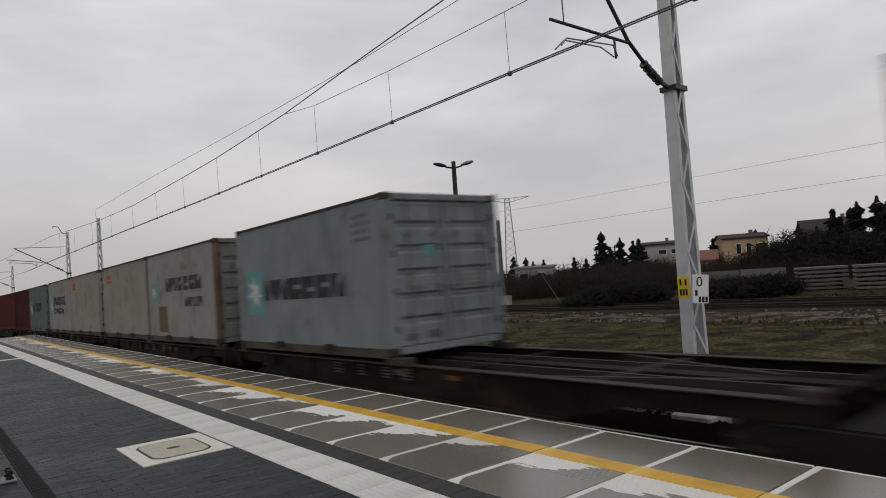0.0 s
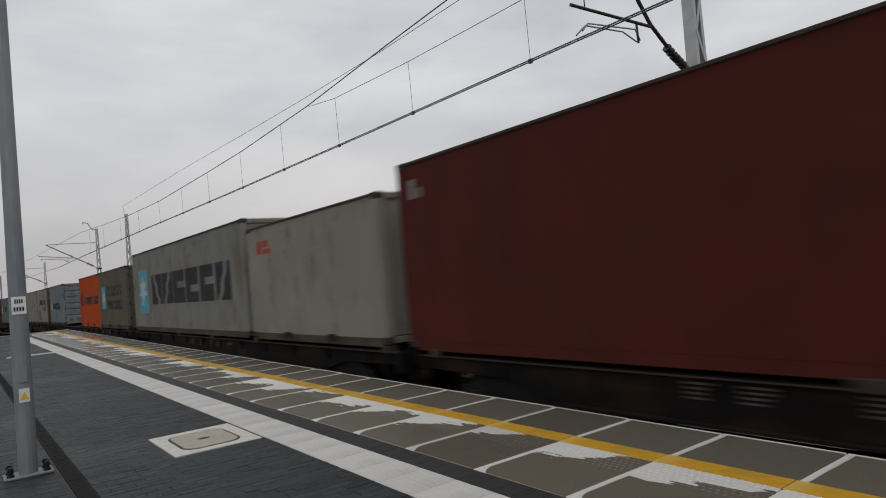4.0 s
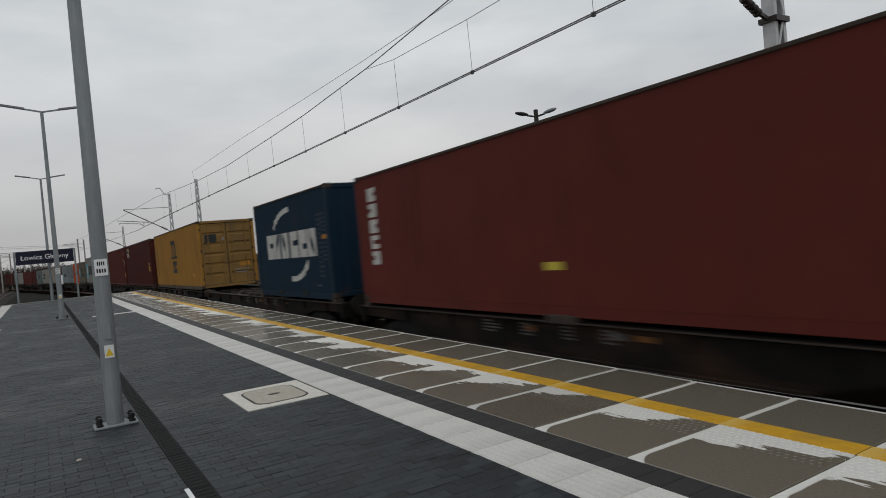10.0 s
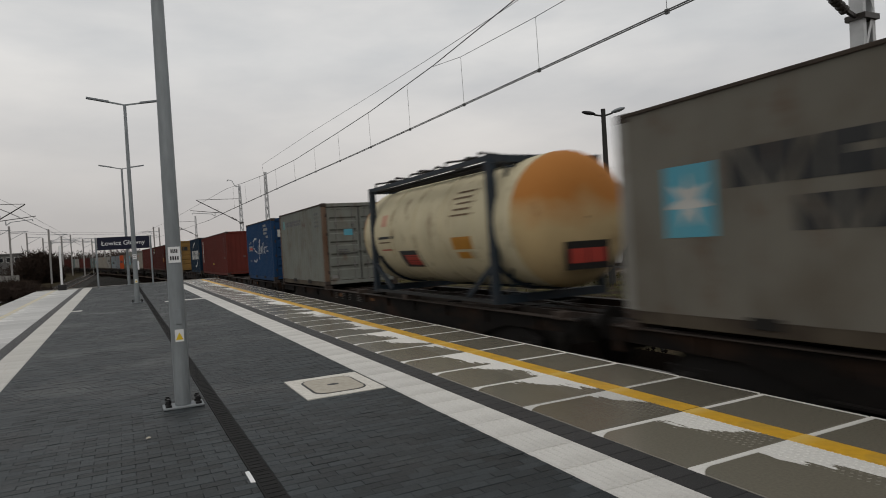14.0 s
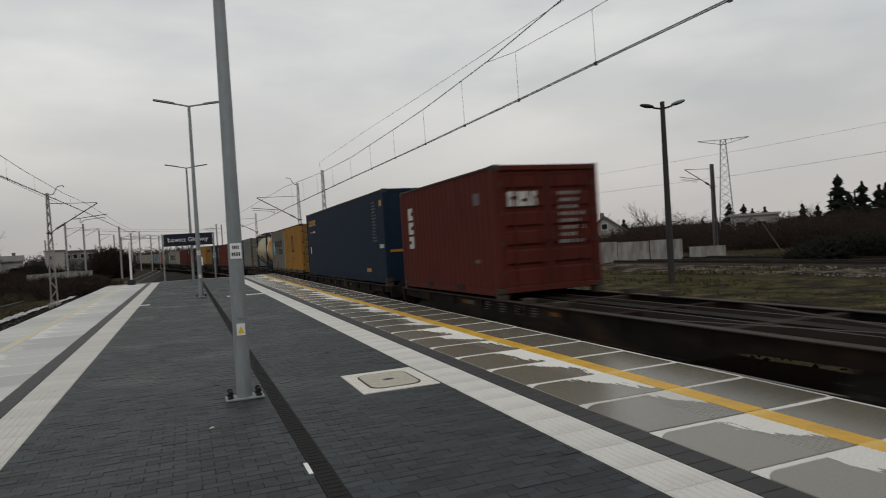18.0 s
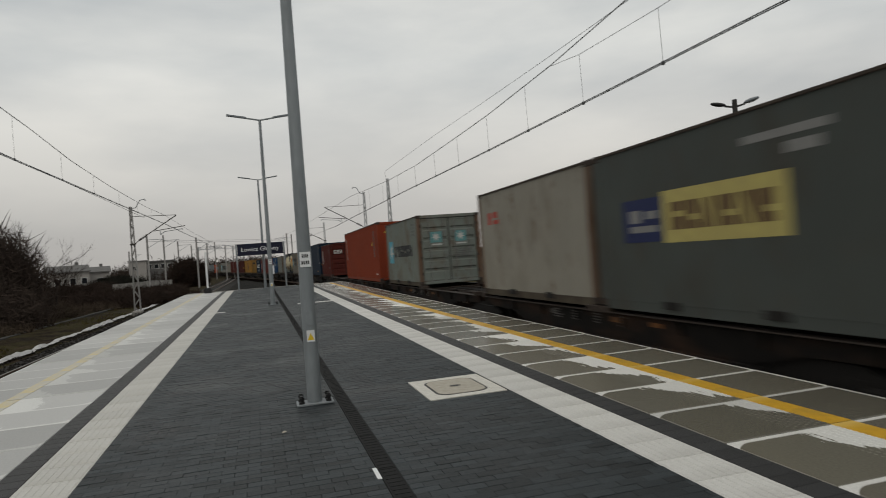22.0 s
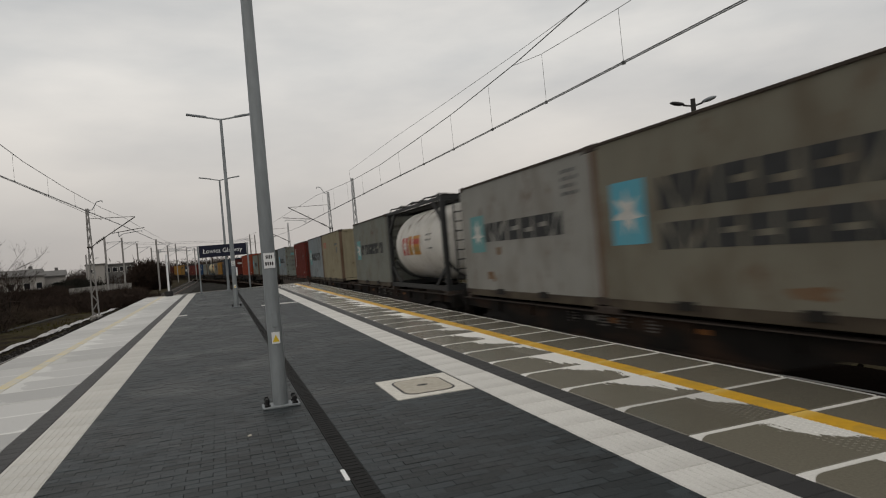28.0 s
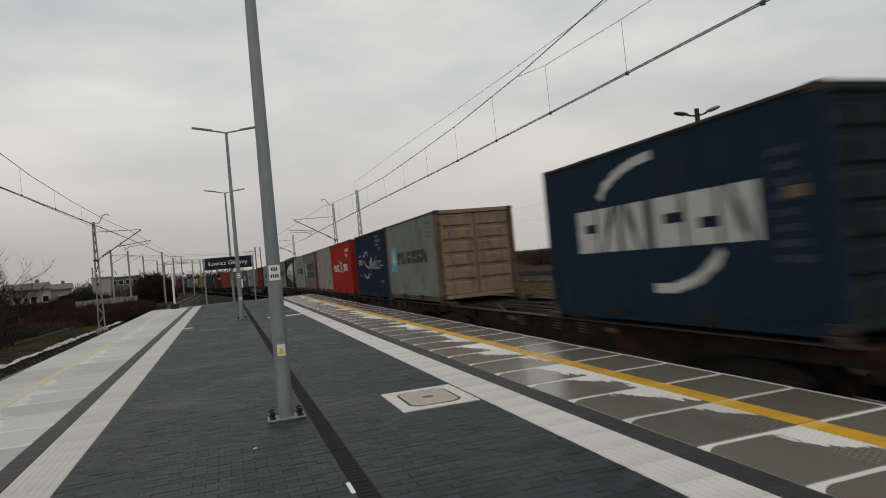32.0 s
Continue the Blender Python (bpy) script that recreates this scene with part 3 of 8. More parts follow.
# ---------------------------------------------------------------- platform furniture
def platform_lamp(x, y, height, plates):
    lamp = thing("platform_lamp", "tall grey galvanised lamp post with two flat arms", "street lamp", "platform lamps", pose(x, y, 0))
    bm = B()
    rod(bm, (0, 0, 0.03), (0, 0, 1.15), 0.083, 16, 0.081)
    rod(bm, (0, 0, 1.15), (0, 0, height), 0.081, 16, 0.05)
    part("pole", bm, M_GALV, lamp, smooth=False)
    bm = B()
    box(bm, -0.205, 0.205, -0.12, 0.12, 0.002, 0.028, 0.006)
    part("base_plate", bm, M_GALV, lamp, "thin steel base plate")
    for bx in (-0.15, 0.15):
        for by in (-0.075, 0.075):
            bm = B()
            rod(bm, (bx, by, 0.028), (bx, by, 0.05), 0.036, 6)
            rod(bm, (bx, by, 0.05), (bx, by, 0.115), 0.021, 8)
            rod(bm, (bx, by, 0.075), (bx, by, 0.10), 0.03, 8)
            part("anchor_bolt", bm, M_BLACK, lamp, "black capped anchor bolt")
    for s in (-1, 1):
        bm = B()
        beam(bm, (0.03 * s, 0, height - 0.02), (0.55 * s, 0, height + 0.07), 0.05, 0.05)
        part("arm", bm, M_GALV, lamp)
        bm = B()
        beam(bm, (0.5 * s, 0, height + 0.075), (1.2 * s, 0, height + 0.185), 0.17, 0.055)
        part("lamp_head", bm, M_LAMP, lamp, "flat dark lamp head")
    if plates:
        bm = B()
        box(bm, -0.060, 0.060, -0.0865, -0.0845, 1.56, 1.73, 0.0)
        part("number_plate", bm, M_WHITE, lamp, "white plate with two dark lines")
        for z, w in ((1.685, 0.030), (1.61, 0.038)):
            for k in range(-1, 3):
                bm = B()
                box(bm, k * w * 0.62 - w * 0.55, k * w * 0.62 - w * 0.15, -0.0895, -0.0875, z - 0.020, z + 0.020)
                part("plate_bar", bm, M_INK, lamp)
        bm = B()
        box(bm, -0.044, 0.044, -0.0865, -0.0835, 0.715, 0.845)
        part("sticker", bm, M_WHITE, lamp, "white sticker with a yellow triangle")
        bm = B()
        vs = [bm.verts.new(v) for v in ((-0.038, -0.0885, 0.735), (0.038, -0.0885, 0.735), (0, -0.0885, 0.815))]
        bm.faces.new(vs)
        part("warning_triangle", bm, M_STICK, lamp)
        bm = B()
        box(bm, -0.036, 0.036, -0.088, -0.082, 0.90, 1.06, 0.004)
        part("service_door", bm, M_GALV, lamp, "small service door")
    return lamp


platform_lamp(0.53, 7.66, 7.05, True)
platform_lamp(0.50, 25.95, 7.07, True)
platform_lamp(0.45, 43.0, 6.86, False)


def chamber_cover(x0, x1, y0, y1):
    cover = thing("chamber_cover", "square pale concrete chamber cover set flush in the platform", "manhole cover", "chamber covers", pose((x0 + x1) / 2, (y0 + y1) / 2, 0))
    hx, hy = (x1 - x0) / 2, (y1 - y0) / 2
    bm = B()
    for a in ((-hx, hx, -hy, -hy + 0.13), (-hx, hx, hy - 0.13, hy), (-hx, -hx + 0.13, -hy + 0.13, hy - 0.13), (hx - 0.13, hx, -hy + 0.13, hy - 0.13)):
        box(bm, *a, -0.02, 0.009)
    part("frame", bm, M_LID, cover)

    def rounded(r, w, h, z):
        pts = []
        for cx, cy, a0 in ((w - r, h - r, 0), (-w + r, h - r, 90), (-w + r, -h + r, 180), (w - r, -h + r, 270)):
            for k in range(5):
                a = radians(a0 + 22.5 * k)
                pts.append((cx + r * math.cos(a), cy + r * math.sin(a), z))
        return pts
    bm = B()
    box(bm, -hx + 0.13, hx - 0.13, -hy + 0.13, hy - 0.13, -0.02, 0.006)
    part("surround", bm, M_LID, cover)
    for nm, r, w, h, z, m in (("gap_ring", 0.16, hx - 0.14, hy - 0.14, 0.0085, M_BLACK), ("lid", 0.14, hx - 0.165, hy - 0.165, 0.0125, M_LID_IN)):
        bm = B()
        f = bm.faces.new([bm.verts.new(p) for p in rounded(r, w, h, z)])
        got = bmesh.ops.extrude_face_region(bm, geom=[f])
        bmesh.ops.translate(bm, vec=(0, 0, -0.006), verts=[v for v in got["geom"] if isinstance(v, bmesh.types.BMVert)])
        part(nm, bm, m, cover)
    bm = B()
    bmesh.ops.create_circle(bm, cap_ends=True, segments=16, radius=0.055, matrix=Matrix.Translation((0, 0, 0.0145)) @ Matrix.Diagonal((1.3, 0.8, 1, 1)))
    part("lifting_hole", bm, M_BLACK, cover)
    return cover


chamber_cover(1.72, 2.62, 7.0, 8.12)


def drain():
    d = thing("drain_channel", "narrow dark slotted drain channel along the platform", "drain")
    d["kind"] = "structure"
    y = -12.0
    bm = B()
    box(bm, -0.072, 0.072, 0.006, 0.994, -0.05, 0.004, 0.004)
    for k in range(12):
        box(bm, -0.055, 0.055, 0.03 + k * 0.081, 0.07 + k * 0.081, 0.004, 0.007)
    me = bpy.data.meshes.new("drain_grate")
    bm.to_mesh(me)
    bm.free()
    me.materials.append(M_DRAIN)
    for i in range(55):
        ob = part_of("drain_grate", me, None, d)
        ob.matrix_basis = pose(0.848, y + i, 0)
    bm = B()
    box(bm, -0.016, 0.016, 0, 0.26, 0.002, 0.006)
    ob = part("pale_scrape", bm, M_WHITE, d, "pale scraped edge of the drain")
    ob.matrix_basis = pose(0.758, 4.80, 0)


drain()


def station_sign():
    s = thing("station_sign", "navy blue station name board with white letters on two grey posts", "sign", at=pose(0.29, 42.2, 0))
    for x in (-1.42, 1.42):
        bm = B()
        rod(bm, (x, 0, 0.0), (x, 0, 2.85), 0.05, 10)
        part("post", bm, M_GALV, s)
    bm = B()
    box(bm, -1.36, 1.36, -0.075, -0.05, 2.12, 2.84, 0.006)
    part("board", bm, M_NAVY, s)
    words("lettering", "Łowicz Główny", 0.36, M_WHITE, s, pose(-0.02, -0.082, 2.48, 90, 0, 0))


station_sign()


def marker_post(x, y):
    s = thing("end_post", "white post with a black foot at the platform's end", "post", at=pose(x, y, 0))
    bm = B()
    rod(bm, (0, 0, 0.3), (0, 0, 2.5), 0.06, 10)
    part("post", bm, M_WHITE, s)
    bm = B()
    box(bm, -0.22, 0.22, -0.12, 0.12, 0.0, 0.32, 0.03)
    part("foot", bm, M_BLACK, s, "black weighted foot")


marker_post(-2.95, 42.6)


def info_case(x, y):
    s = thing("notice_case", "small white notice plate on a thin grey post", "notice board", at=pose(x, y, 0))
    bm = B()
    rod(bm, (0, 0, 0), (0, 0, 1.5), 0.035, 8)
    part("post", bm, M_GALV, s)
    bm = B()
    box(bm, -0.14, 0.14, -0.06, -0.036, 0.95, 1.42, 0.01)
    part("plate", bm, M_WHITE, s)


info_case(0.8, 38.5)

# ---------------------------------------------------------------- containers
CW, PITCH, DEEP = 2.438, 0.278, 0.026
M_STEEL = mat("rusty_steel_casting", (0.045, 0.034, 0.028), 0.8, 0.1, (0.028, 0.019, 0.015), 12, 0.8)
M_GRIMEFOOT = mat("dirt_browned_bottom_rail", (0.040, 0.031, 0.022), 0.9, 0.0, (0.072, 0.059, 0.042), 2.2, 0.9, 0.1, 40, dirt=(0.026, 0.017, 0.012), dirt_scale=2.5, dirt_amount=0.8, stretch=(1, 0.4, 1))
M_GRIMERAIL = mat("grimy_top_rail", (0.030, 0.023, 0.018), 0.85, 0.0, (0.058, 0.044, 0.033), 3.5, 0.8, 0.1, 40)
M_FRAMEDARK = mat("black_door_seal", (0.010, 0.0095, 0.009), 0.8)
M_BAR = mat("galvanised_lock_bar", (0.17, 0.17, 0.165), 0.6, 0.3, (0.11, 0.10, 0.09), 10, 0.7)
M_POCKET = mat("dark_pocket", (0.012, 0.011, 0.010), 0.9)
D_WHITE = mat("faded_white_paint", (0.44, 0.44, 0.42), 0.65, 0.0, (0.33, 0.33, 0.315), 5, 0.7)
D_DARK = mat("faded_dark_lettering", (0.017, 0.019, 0.021), 0.7, 0.0, (0.03, 0.031, 0.032), 4, 0.8)
D_STAR = mat("sky_blue_panel", (0.065, 0.27, 0.36), 0.65, 0.0, (0.09, 0.27, 0.33), 4, 0.7)
D_TEAL = mat("faded_teal_panel", (0.085, 0.22, 0.23), 0.65, 0.0, (0.11, 0.22, 0.22), 4, 0.7)
D_NAVY = mat("navy_marking", (0.010, 0.017, 0.070), 0.55)
D_RED = mat("red_marking", (0.33, 0.035, 0.024), 0.55)
D_CREAM = mat("faded_cream_yellow_marking", (0.40, 0.345, 0.115), 0.6, 0.0, (0.31, 0.26, 0.10), 5, 0.7)
D_YELLOW = mat("yellow_marking", (0.46, 0.38, 0.05), 0.55)
D_AMBER = mat("amber_marking", (0.36, 0.16, 0.015), 0.55)
D_GOLD = mat("gold_marking", (0.28, 0.16, 0.035), 0.55)
D_BROWNED = mat("old_brown_marking", (0.11, 0.068, 0.03), 0.6)
D_GREY = mat("pale_grey_marking", (0.20, 0.20, 0.195), 0.6)
D_SCRIPT = mat("worn_white_script", (0.34, 0.35, 0.36), 0.65, 0.0, (0.20, 0.21, 0.23), 4, 0.9)
D_DIM = mat("dim_grey_marking", (0.085, 0.087, 0.09), 0.6)
D_SOOT = mat("sooty_stain", (0.008, 0.010, 0.014), 0.9)
D_FAINT = mat("faint_worn_marking", (0.052, 0.030, 0.027), 0.7)
D_FAINTRED = mat("worn_pinkish_marking", (0.10, 0.05, 0.046), 0.7, 0.0, (0.06, 0.022, 0.02), 4, 0.9)
D_FAINTB = mat("faint_blue_marking", (0.030, 0.040, 0.052), 0.7)
D_RUST = mat("rust_stain", (0.11, 0.06, 0.03), 0.85, 0.0, (0.15, 0.105, 0.07), 6, 0.9)
D_TEALPATCH = mat("blue_green_repair_patch", (0.035, 0.105, 0.13), 0.7)


def breaks(half):
    """Breaks of the trapezoidal corrugation between the posts: (place, inset)."""
    out, y = [], -half
    while y < half - 1e-4:
        for step, a, b in ((0.072, 0, 0), (0.068, 0, DEEP), (0.070, DEEP, DEEP), (0.068, DEEP, 0)):
            out.append((y, a))
            y += step
    out = [(p, d) for p, d in out if p < half - 0.03]
    out.append((half, 0.0))
    return out


def inset_at(prof, y):
    for (a, da), (b, db) in zip(prof, prof[1:]):
        if a <= y <= b:
            return da + (db - da) * (y - a) / max(b - a, 1e-6)
    return 0.0


def corrugated(name, prof, z0, z1, face, axis, sign, material, parent):
    """A corrugated sheet; axis x: it faces along x and runs along y."""
    verts, faces = [], []
    for p, d in prof:
        off = face - sign * d
        for z in (z0, z1):
            verts.append((off, p, z) if axis == "x" else (p, off, z))
    for i in range(len(prof) - 1):
        faces.append((2 * i, 2 * i + 2, 2 * i + 3, 2 * i + 1))
    return raw(name, verts, faces, material, parent)


def quad(u0, u1, v0, v1):
    return [[(u0, v0), (u1, v0), (u1, v1), (u0, v1)]]


def star(u, v, r, points=7, inner=0.42):
    ring = []
    for k in range(points * 2):
        a = math.pi / 2 + math.pi * k / points
        q = r if k % 2 == 0 else r * inner
        ring.append((u + q * math.cos(a), v + q * math.sin(a)))
    return [[(u, v), ring[k], ring[(k + 1) % len(ring)]] for k in range(len(ring))]


def blocks(u0, u1, v0, v1, count, solid=()):
    """A row of plain dark blocks in place of a word mark: some cut by a slanting slit, the others with one bite in the side."""
    out, w, h = [], (u1 - u0) / count, v1 - v0
    for k in range(count):
        a, b = u0 + k * w + w * 0.05, u0 + (k + 1) * w - w * 0.07
        d = b - a
        if k in solid:
            lean = 0.24 if k % 2 else -0.24
            m0, m1 = a + d * (0.5 - lean), a + d * (0.5 + lean)
            g = d * 0.11
            out += [[(a, v0), (m0 - g, v0), (m1 - g, v1), (a, v1)], [(m0 + g, v0), (b, v0), (b, v1), (m1 + g, v1)]]
        else:
            low, high = (0.30, 0.50) if k % 2 else (0.46, 0.66)
            c = a + d * 0.42
            out += [[(a, v0), (b, v0), (b, v0 + h * low), (c, v0 + h * low), (c, v0 + h * high), (a, v0 + h * high)],
                    [(a, v0 + h * high), (c, v0 + h * high), (b - d * 0.05, v0 + h * high), (b, v1), (a, v1)]]
    return out


def column(u0, u1, v0, v1, count):
    """A column of small bars in place of a serial number."""
    h = (v1 - v0) / count
    if u1 - u0 < 0.13:
        return [q for k in range(count) for q in quad(u0, u1, v0 + k * h, v0 + (k + 0.55) * h)]
    out, w = [], u1 - u0
    for k in range(count):
        v, d = v0 + k * h, 0.3 if k % 2 else 0.62
        out += quad(u0, u1, v, v + 0.3 * h) + quad(u0 + (0.0 if k % 3 else w * 0.3), u0 + w * (d if k % 3 else 1.0), v + 0.3 * h, v + 0.55 * h) + quad(u0, u1, v + 0.55 * h, v + 0.84 * h)
    return out


def rows_of(u0, u1, v0, v1, count, seed=1):
    """Small unreadable lines, each a row of short dashes."""
    rnd = random.Random(seed)
    h, out = (v1 - v0) / count, []
    for k in range(count):
        x, end = u0, u1 - rnd.random() * 0.35 * (u1 - u0)
        while x < end:
            w = rnd.uniform(0.04, 0.11)
            out += quad(x, min(x + w, end + 0.02), v0 + k * h, v0 + (k + 0.5) * h)
            x += w + rnd.uniform(0.02, 0.06)
    return out


def ragged(u, v, ru, rv, seed, n=14):
    rnd = random.Random(seed)
    ring = []
    for k in range(n):
        c, s, f = math.cos(2 * math.pi * k / n), math.sin(2 * math.pi * k / n), 0.55 + 0.5 * rnd.random()
        ring.append((u + ru * f * math.copysign(abs(c) ** 0.55, c), v + rv * f * math.copysign(abs(s) ** 0.55, s) - (rv * 0.5 * rnd.random() if s < -0.3 else 0.0)))
    return [[(u, v), ring[k], ring[(k + 1) % n]] for k in range(n)]


def clusters(polys):
    """Shapes that overlap along the side belong to one block."""
    out = []
    for poly in sorted(polys, key=lambda q: min(p[0] for p in q)):
        lo, hi = min(p[0] for p in poly), max(p[0] for p in poly)
        near = [g for g in out if lo < g[0] - 1e-4]
        if near:
            near[-1][0] = max(near[-1][0], hi)
            near[-1][1].append(poly)
        else:
            out.append([hi, [poly]])
    return [g[1] for g in out]


def side_mark(name, polys, material, parent, length, prof, lift=0.004):
    """Paint on the corrugated side: flat shapes cut at the sheet's folds and laid onto it. u runs from the front end."""
    bm = B()
    for poly in polys:
        bm.faces.new([bm.verts.new((0, length / 2 - u, v)) for u, v in poly])
    if name == "sweep":
        bmesh.ops.remove_doubles(bm, verts=bm.verts[:], dist=1e-4)
    lo, hi = min(v.co.y for v in bm.verts), max(v.co.y for v in bm.verts)
    for p, _ in prof:
        if lo < p < hi:
            bmesh.ops.bisect_plane(bm, geom=bm.verts[:] + bm.edges[:] + bm.faces[:], plane_co=(0, p, 0), plane_no=(0, 1, 0), dist=1e-5)
    for v in bm.verts:
        v.co.x = -(CW / 2 - 0.012) + inset_at(prof, v.co.y) - lift
    ob = part(name, bm, material, parent)
    if len(polys) > 8:
        ob["kind"] = "stuff"
    return ob


def end_mark(name, polys, material, parent, length, lift=0.008, inset=0.0):
    """Paint on the rear end. u runs from the platform side."""
    bm = B()
    for poly in polys:
        bm.faces.new([bm.verts.new((-CW / 2 + u, -length / 2 + inset - lift, v)) for u, v in poly])
    ob = part(name, bm, material, parent)
    if len(polys) > 8:
        ob["kind"] = "stuff"
    return ob


def container(label, length, height, skin, side=(), end="door", end_skin=None, end_marks=(), group="containers on the train", trim=None, flat_side=False):
    """A freight container standing on z 0, its front towards +y. side and end_marks: (name, shapes, material, lift)."""
    c = thing("freight_container", label, "container", group)
    trim = trim or skin
    end_skin = end_skin or skin
    bar_skin = M_BAR if end_skin in GALVANISED else end_skin
    half, hx = length / 2, CW / 2
    for sx in (-1, 1):
        for sy in (-1, 1):
            bm = B()
            x0, y0 = sx * (hx - 0.07), sy * (half - 0.075)
            box(bm, x0 - 0.07, x0 + 0.07, y0 - 0.075, y0 + 0.075, 0.118, height - 0.118, 0.012)
            part("corner_post", bm, trim, c)
            for z in (0.0, height - 0.118):
                bm = B()
                x0, y0 = sx * (hx - 0.081), sy * (half - 0.089)
                box(bm, x0 - 0.0825, x0 + 0.0825, y0 - 0.0905, y0 + 0.0905, z, z + 0.118, 0.01)
                part("corner_casting", bm, M_STEEL, c)
        bm = B()
        box(bm, sx * (hx - 0.06), sx * (hx - 0.002), -half + 0.17, half - 0.17, height - 0.058, height - 0.012, 0.008)
        part("top_rail", bm, M_GRIMERAIL, c, "grimy dark top rail")
        bm = B()
        box(bm, sx * (hx - 0.07), sx * (hx - 0.026), -half + 0.17, half - 0.17, -0.045, 0.112, 0.006)
        part("bottom_rail", bm, M_GRIMEFOOT if skin in GRIMED else skin, c)
        if length < 7:
            for y in (-1.02, 1.02):
                bm = B()
                box(bm, sx * (hx - 0.05), sx * (hx - 0.001), y - 0.18, y + 0.18, 0.03, 0.145)
                part("fork_pocket", bm, M_POCKET, c)
    prof = [(-half + 0.15, 0.0), (half - 0.15, 0.0)] if flat_side else breaks(half - 0.15)
    for sx in (-1, 1):
        corrugated("side_panel", prof, 0.11, height - 0.056, sx * (hx - 0.012), "x", sx, skin, c)
    bm = B()
    box(bm, -hx + 0.03, hx - 0.03, -half + 0.1, half - 0.1, height - 0.05, height - 0.022)
    for k in range(int(length / 0.42)):
        y = -half + 0.3 + k * 0.42
        box(bm, -hx + 0.08, hx - 0.08, y, y + 0.2, height - 0.022, height - 0.010)
    part("roof", bm, skin, c)
    bm = B()
    box(bm, -hx + 0.06, hx - 0.06, -half + 0.05, half - 0.05, 0.03, 0.15)
    part("floor", bm, M_STEEL, c)
    eprof = [(-hx + 0.14, 0.0), (hx - 0.14, 0.0)] if flat_side else breaks(hx - 0.14)
    corrugated("end_panel", eprof, 0.14, height - 0.1, half - 0.03, "y", 1, skin, c)
    for sy in (-1, 1):
        for z in (0.01, height - 0.118):
            bm = B()
            box(bm, -hx + 0.16, hx - 0.16, sy * half - sy * 0.12, sy * half - sy * 0.004, z, z + 0.11, 0.008)
            part("end_rail", bm, end_skin, c)
    if end == "door":
        zs = [0.20]
        for g in range(1, 6):
            z = 0.14 + (height - 0.28) * g / 6
            zs += [z - 0.078, z - 0.034, z + 0.034, z + 0.078]
        zs.append(height - 0.20)
        for sx in (-1, 1):
            x0, x1 = 0.022, hx - 0.162
            verts, faces = [], []
            for i, z in enumerate(zs):
                d = 0.042 if i % 4 in (2, 3) and i < len(zs) - 1 else 0.0
                for x in (x0 + 0.07, x1 - 0.07):
                    verts.append((sx * x, -half + 0.052 + d, z))
            for i in range(len(zs) - 1):
                faces.append((2 * i, 2 * i + 1, 2 * i + 3, 2 * i + 2))
            door = raw("door", verts, faces, end_skin, c)
            bm = B()
            for xa, xb, za, zb in ((x0, x0 + 0.074, 0.14, height - 0.14), (x1 - 0.074, x1, 0.14, height - 0.14), (x0 + 0.074, x1 - 0.074, 0.14, 0.204), (x0 + 0.074, x1 - 0.074, height - 0.204, height - 0.14)):
                box(bm, sx * xa, sx * xb, -half + 0.040, -half + 0.10, za, zb, 0.004)
            part("door_frame", bm, end_skin, door)
            bm = B()
            for xa, xb in ((0.0, x0 - 0.002), (x1 + 0.002, hx - 0.141)):
                box(bm, sx * xa, sx * xb, -half + 0.062, -half + 0.09, 0.13, height - 0.13)
            part("rubber_seal", bm, M_FRAMEDARK, door, "black rubber seal round the door")
            for x in (0.22, 0.78):
                bm = B()
                rod(bm, (sx * x, -half + 0.012, 0.06), (sx * x, -half + 0.012, height - 0.06), 0.017, 8)
                for z in (0.09, 0.6, 1.25, 1.9, height - 0.1):
                    box(bm, sx * x - 0.05, sx * x + 0.05, -half - 0.002, -half + 0.04, z, z + 0.05)
                part("lock_bar", bm, bar_skin, door)
                bm = B()
                beam(bm, (sx * x, -half - 0.004, 1.08), (sx * (x - 0.26), -half - 0.004, 1.05), 0.03, 0.012)
                part("handle", bm, bar_skin, door)
            for z in (0.35, 0.95, 1.55, height - 0.45):
                bm = B()
                box(bm, sx * (hx - 0.16), sx * (hx - 0.09), -half - 0.004, -half + 0.05, z, z + 0.11, 0.008)
                part("hinge", bm, M_STEEL, door)
    else:
        corrugated("end_panel", eprof, 0.14, height - 0.1, -half + 0.02, "y", -1, end_skin, c)
    for nm, polys, m, *lift in side:
        for group in (clusters(polys) if nm == "word_mark" else [[q] for q in polys] if nm in ("owner_column", "owner_mark") and len(polys) < 9 else [polys]):
            side_mark(nm, group, m, c, length, prof, *(lift or (0.004,)))
    for nm, polys, m, *lift in end_marks:
        end_mark(nm, polys, m, c, length, *(lift or (0.008 if end == "door" else 0.006,)), inset=0.052 if end == "door" else 0.0)
    return c


def star_side(u, v, size, word=None, tone=D_STAR, extra=()):
    """A blue panel with a white star, then blocks in place of the word mark."""
    s = size / 2
    out = [("logo_panel", quad(u, u + size * 0.9, v - s, v + s), tone, 0.004), ("logo_star", star(u + size * 0.45, v, s * 0.8), D_WHITE, 0.007)]
    for a, b, c, d, n in word or ():
        out.append(("word_mark", blocks(a, b, c, d, n, solid=(0, 1, n - 1)), D_DARK, 0.004))
    return out + list(extra)


def serial(L, H, m=D_DIM):
    """Small unreadable lines near the rear end."""
    return [("serial_mark", rows_of(L - 0.98, L - 0.42, H - 0.72, H - 0.2, 4, int(L * 7 + H)), m, 0.004)]


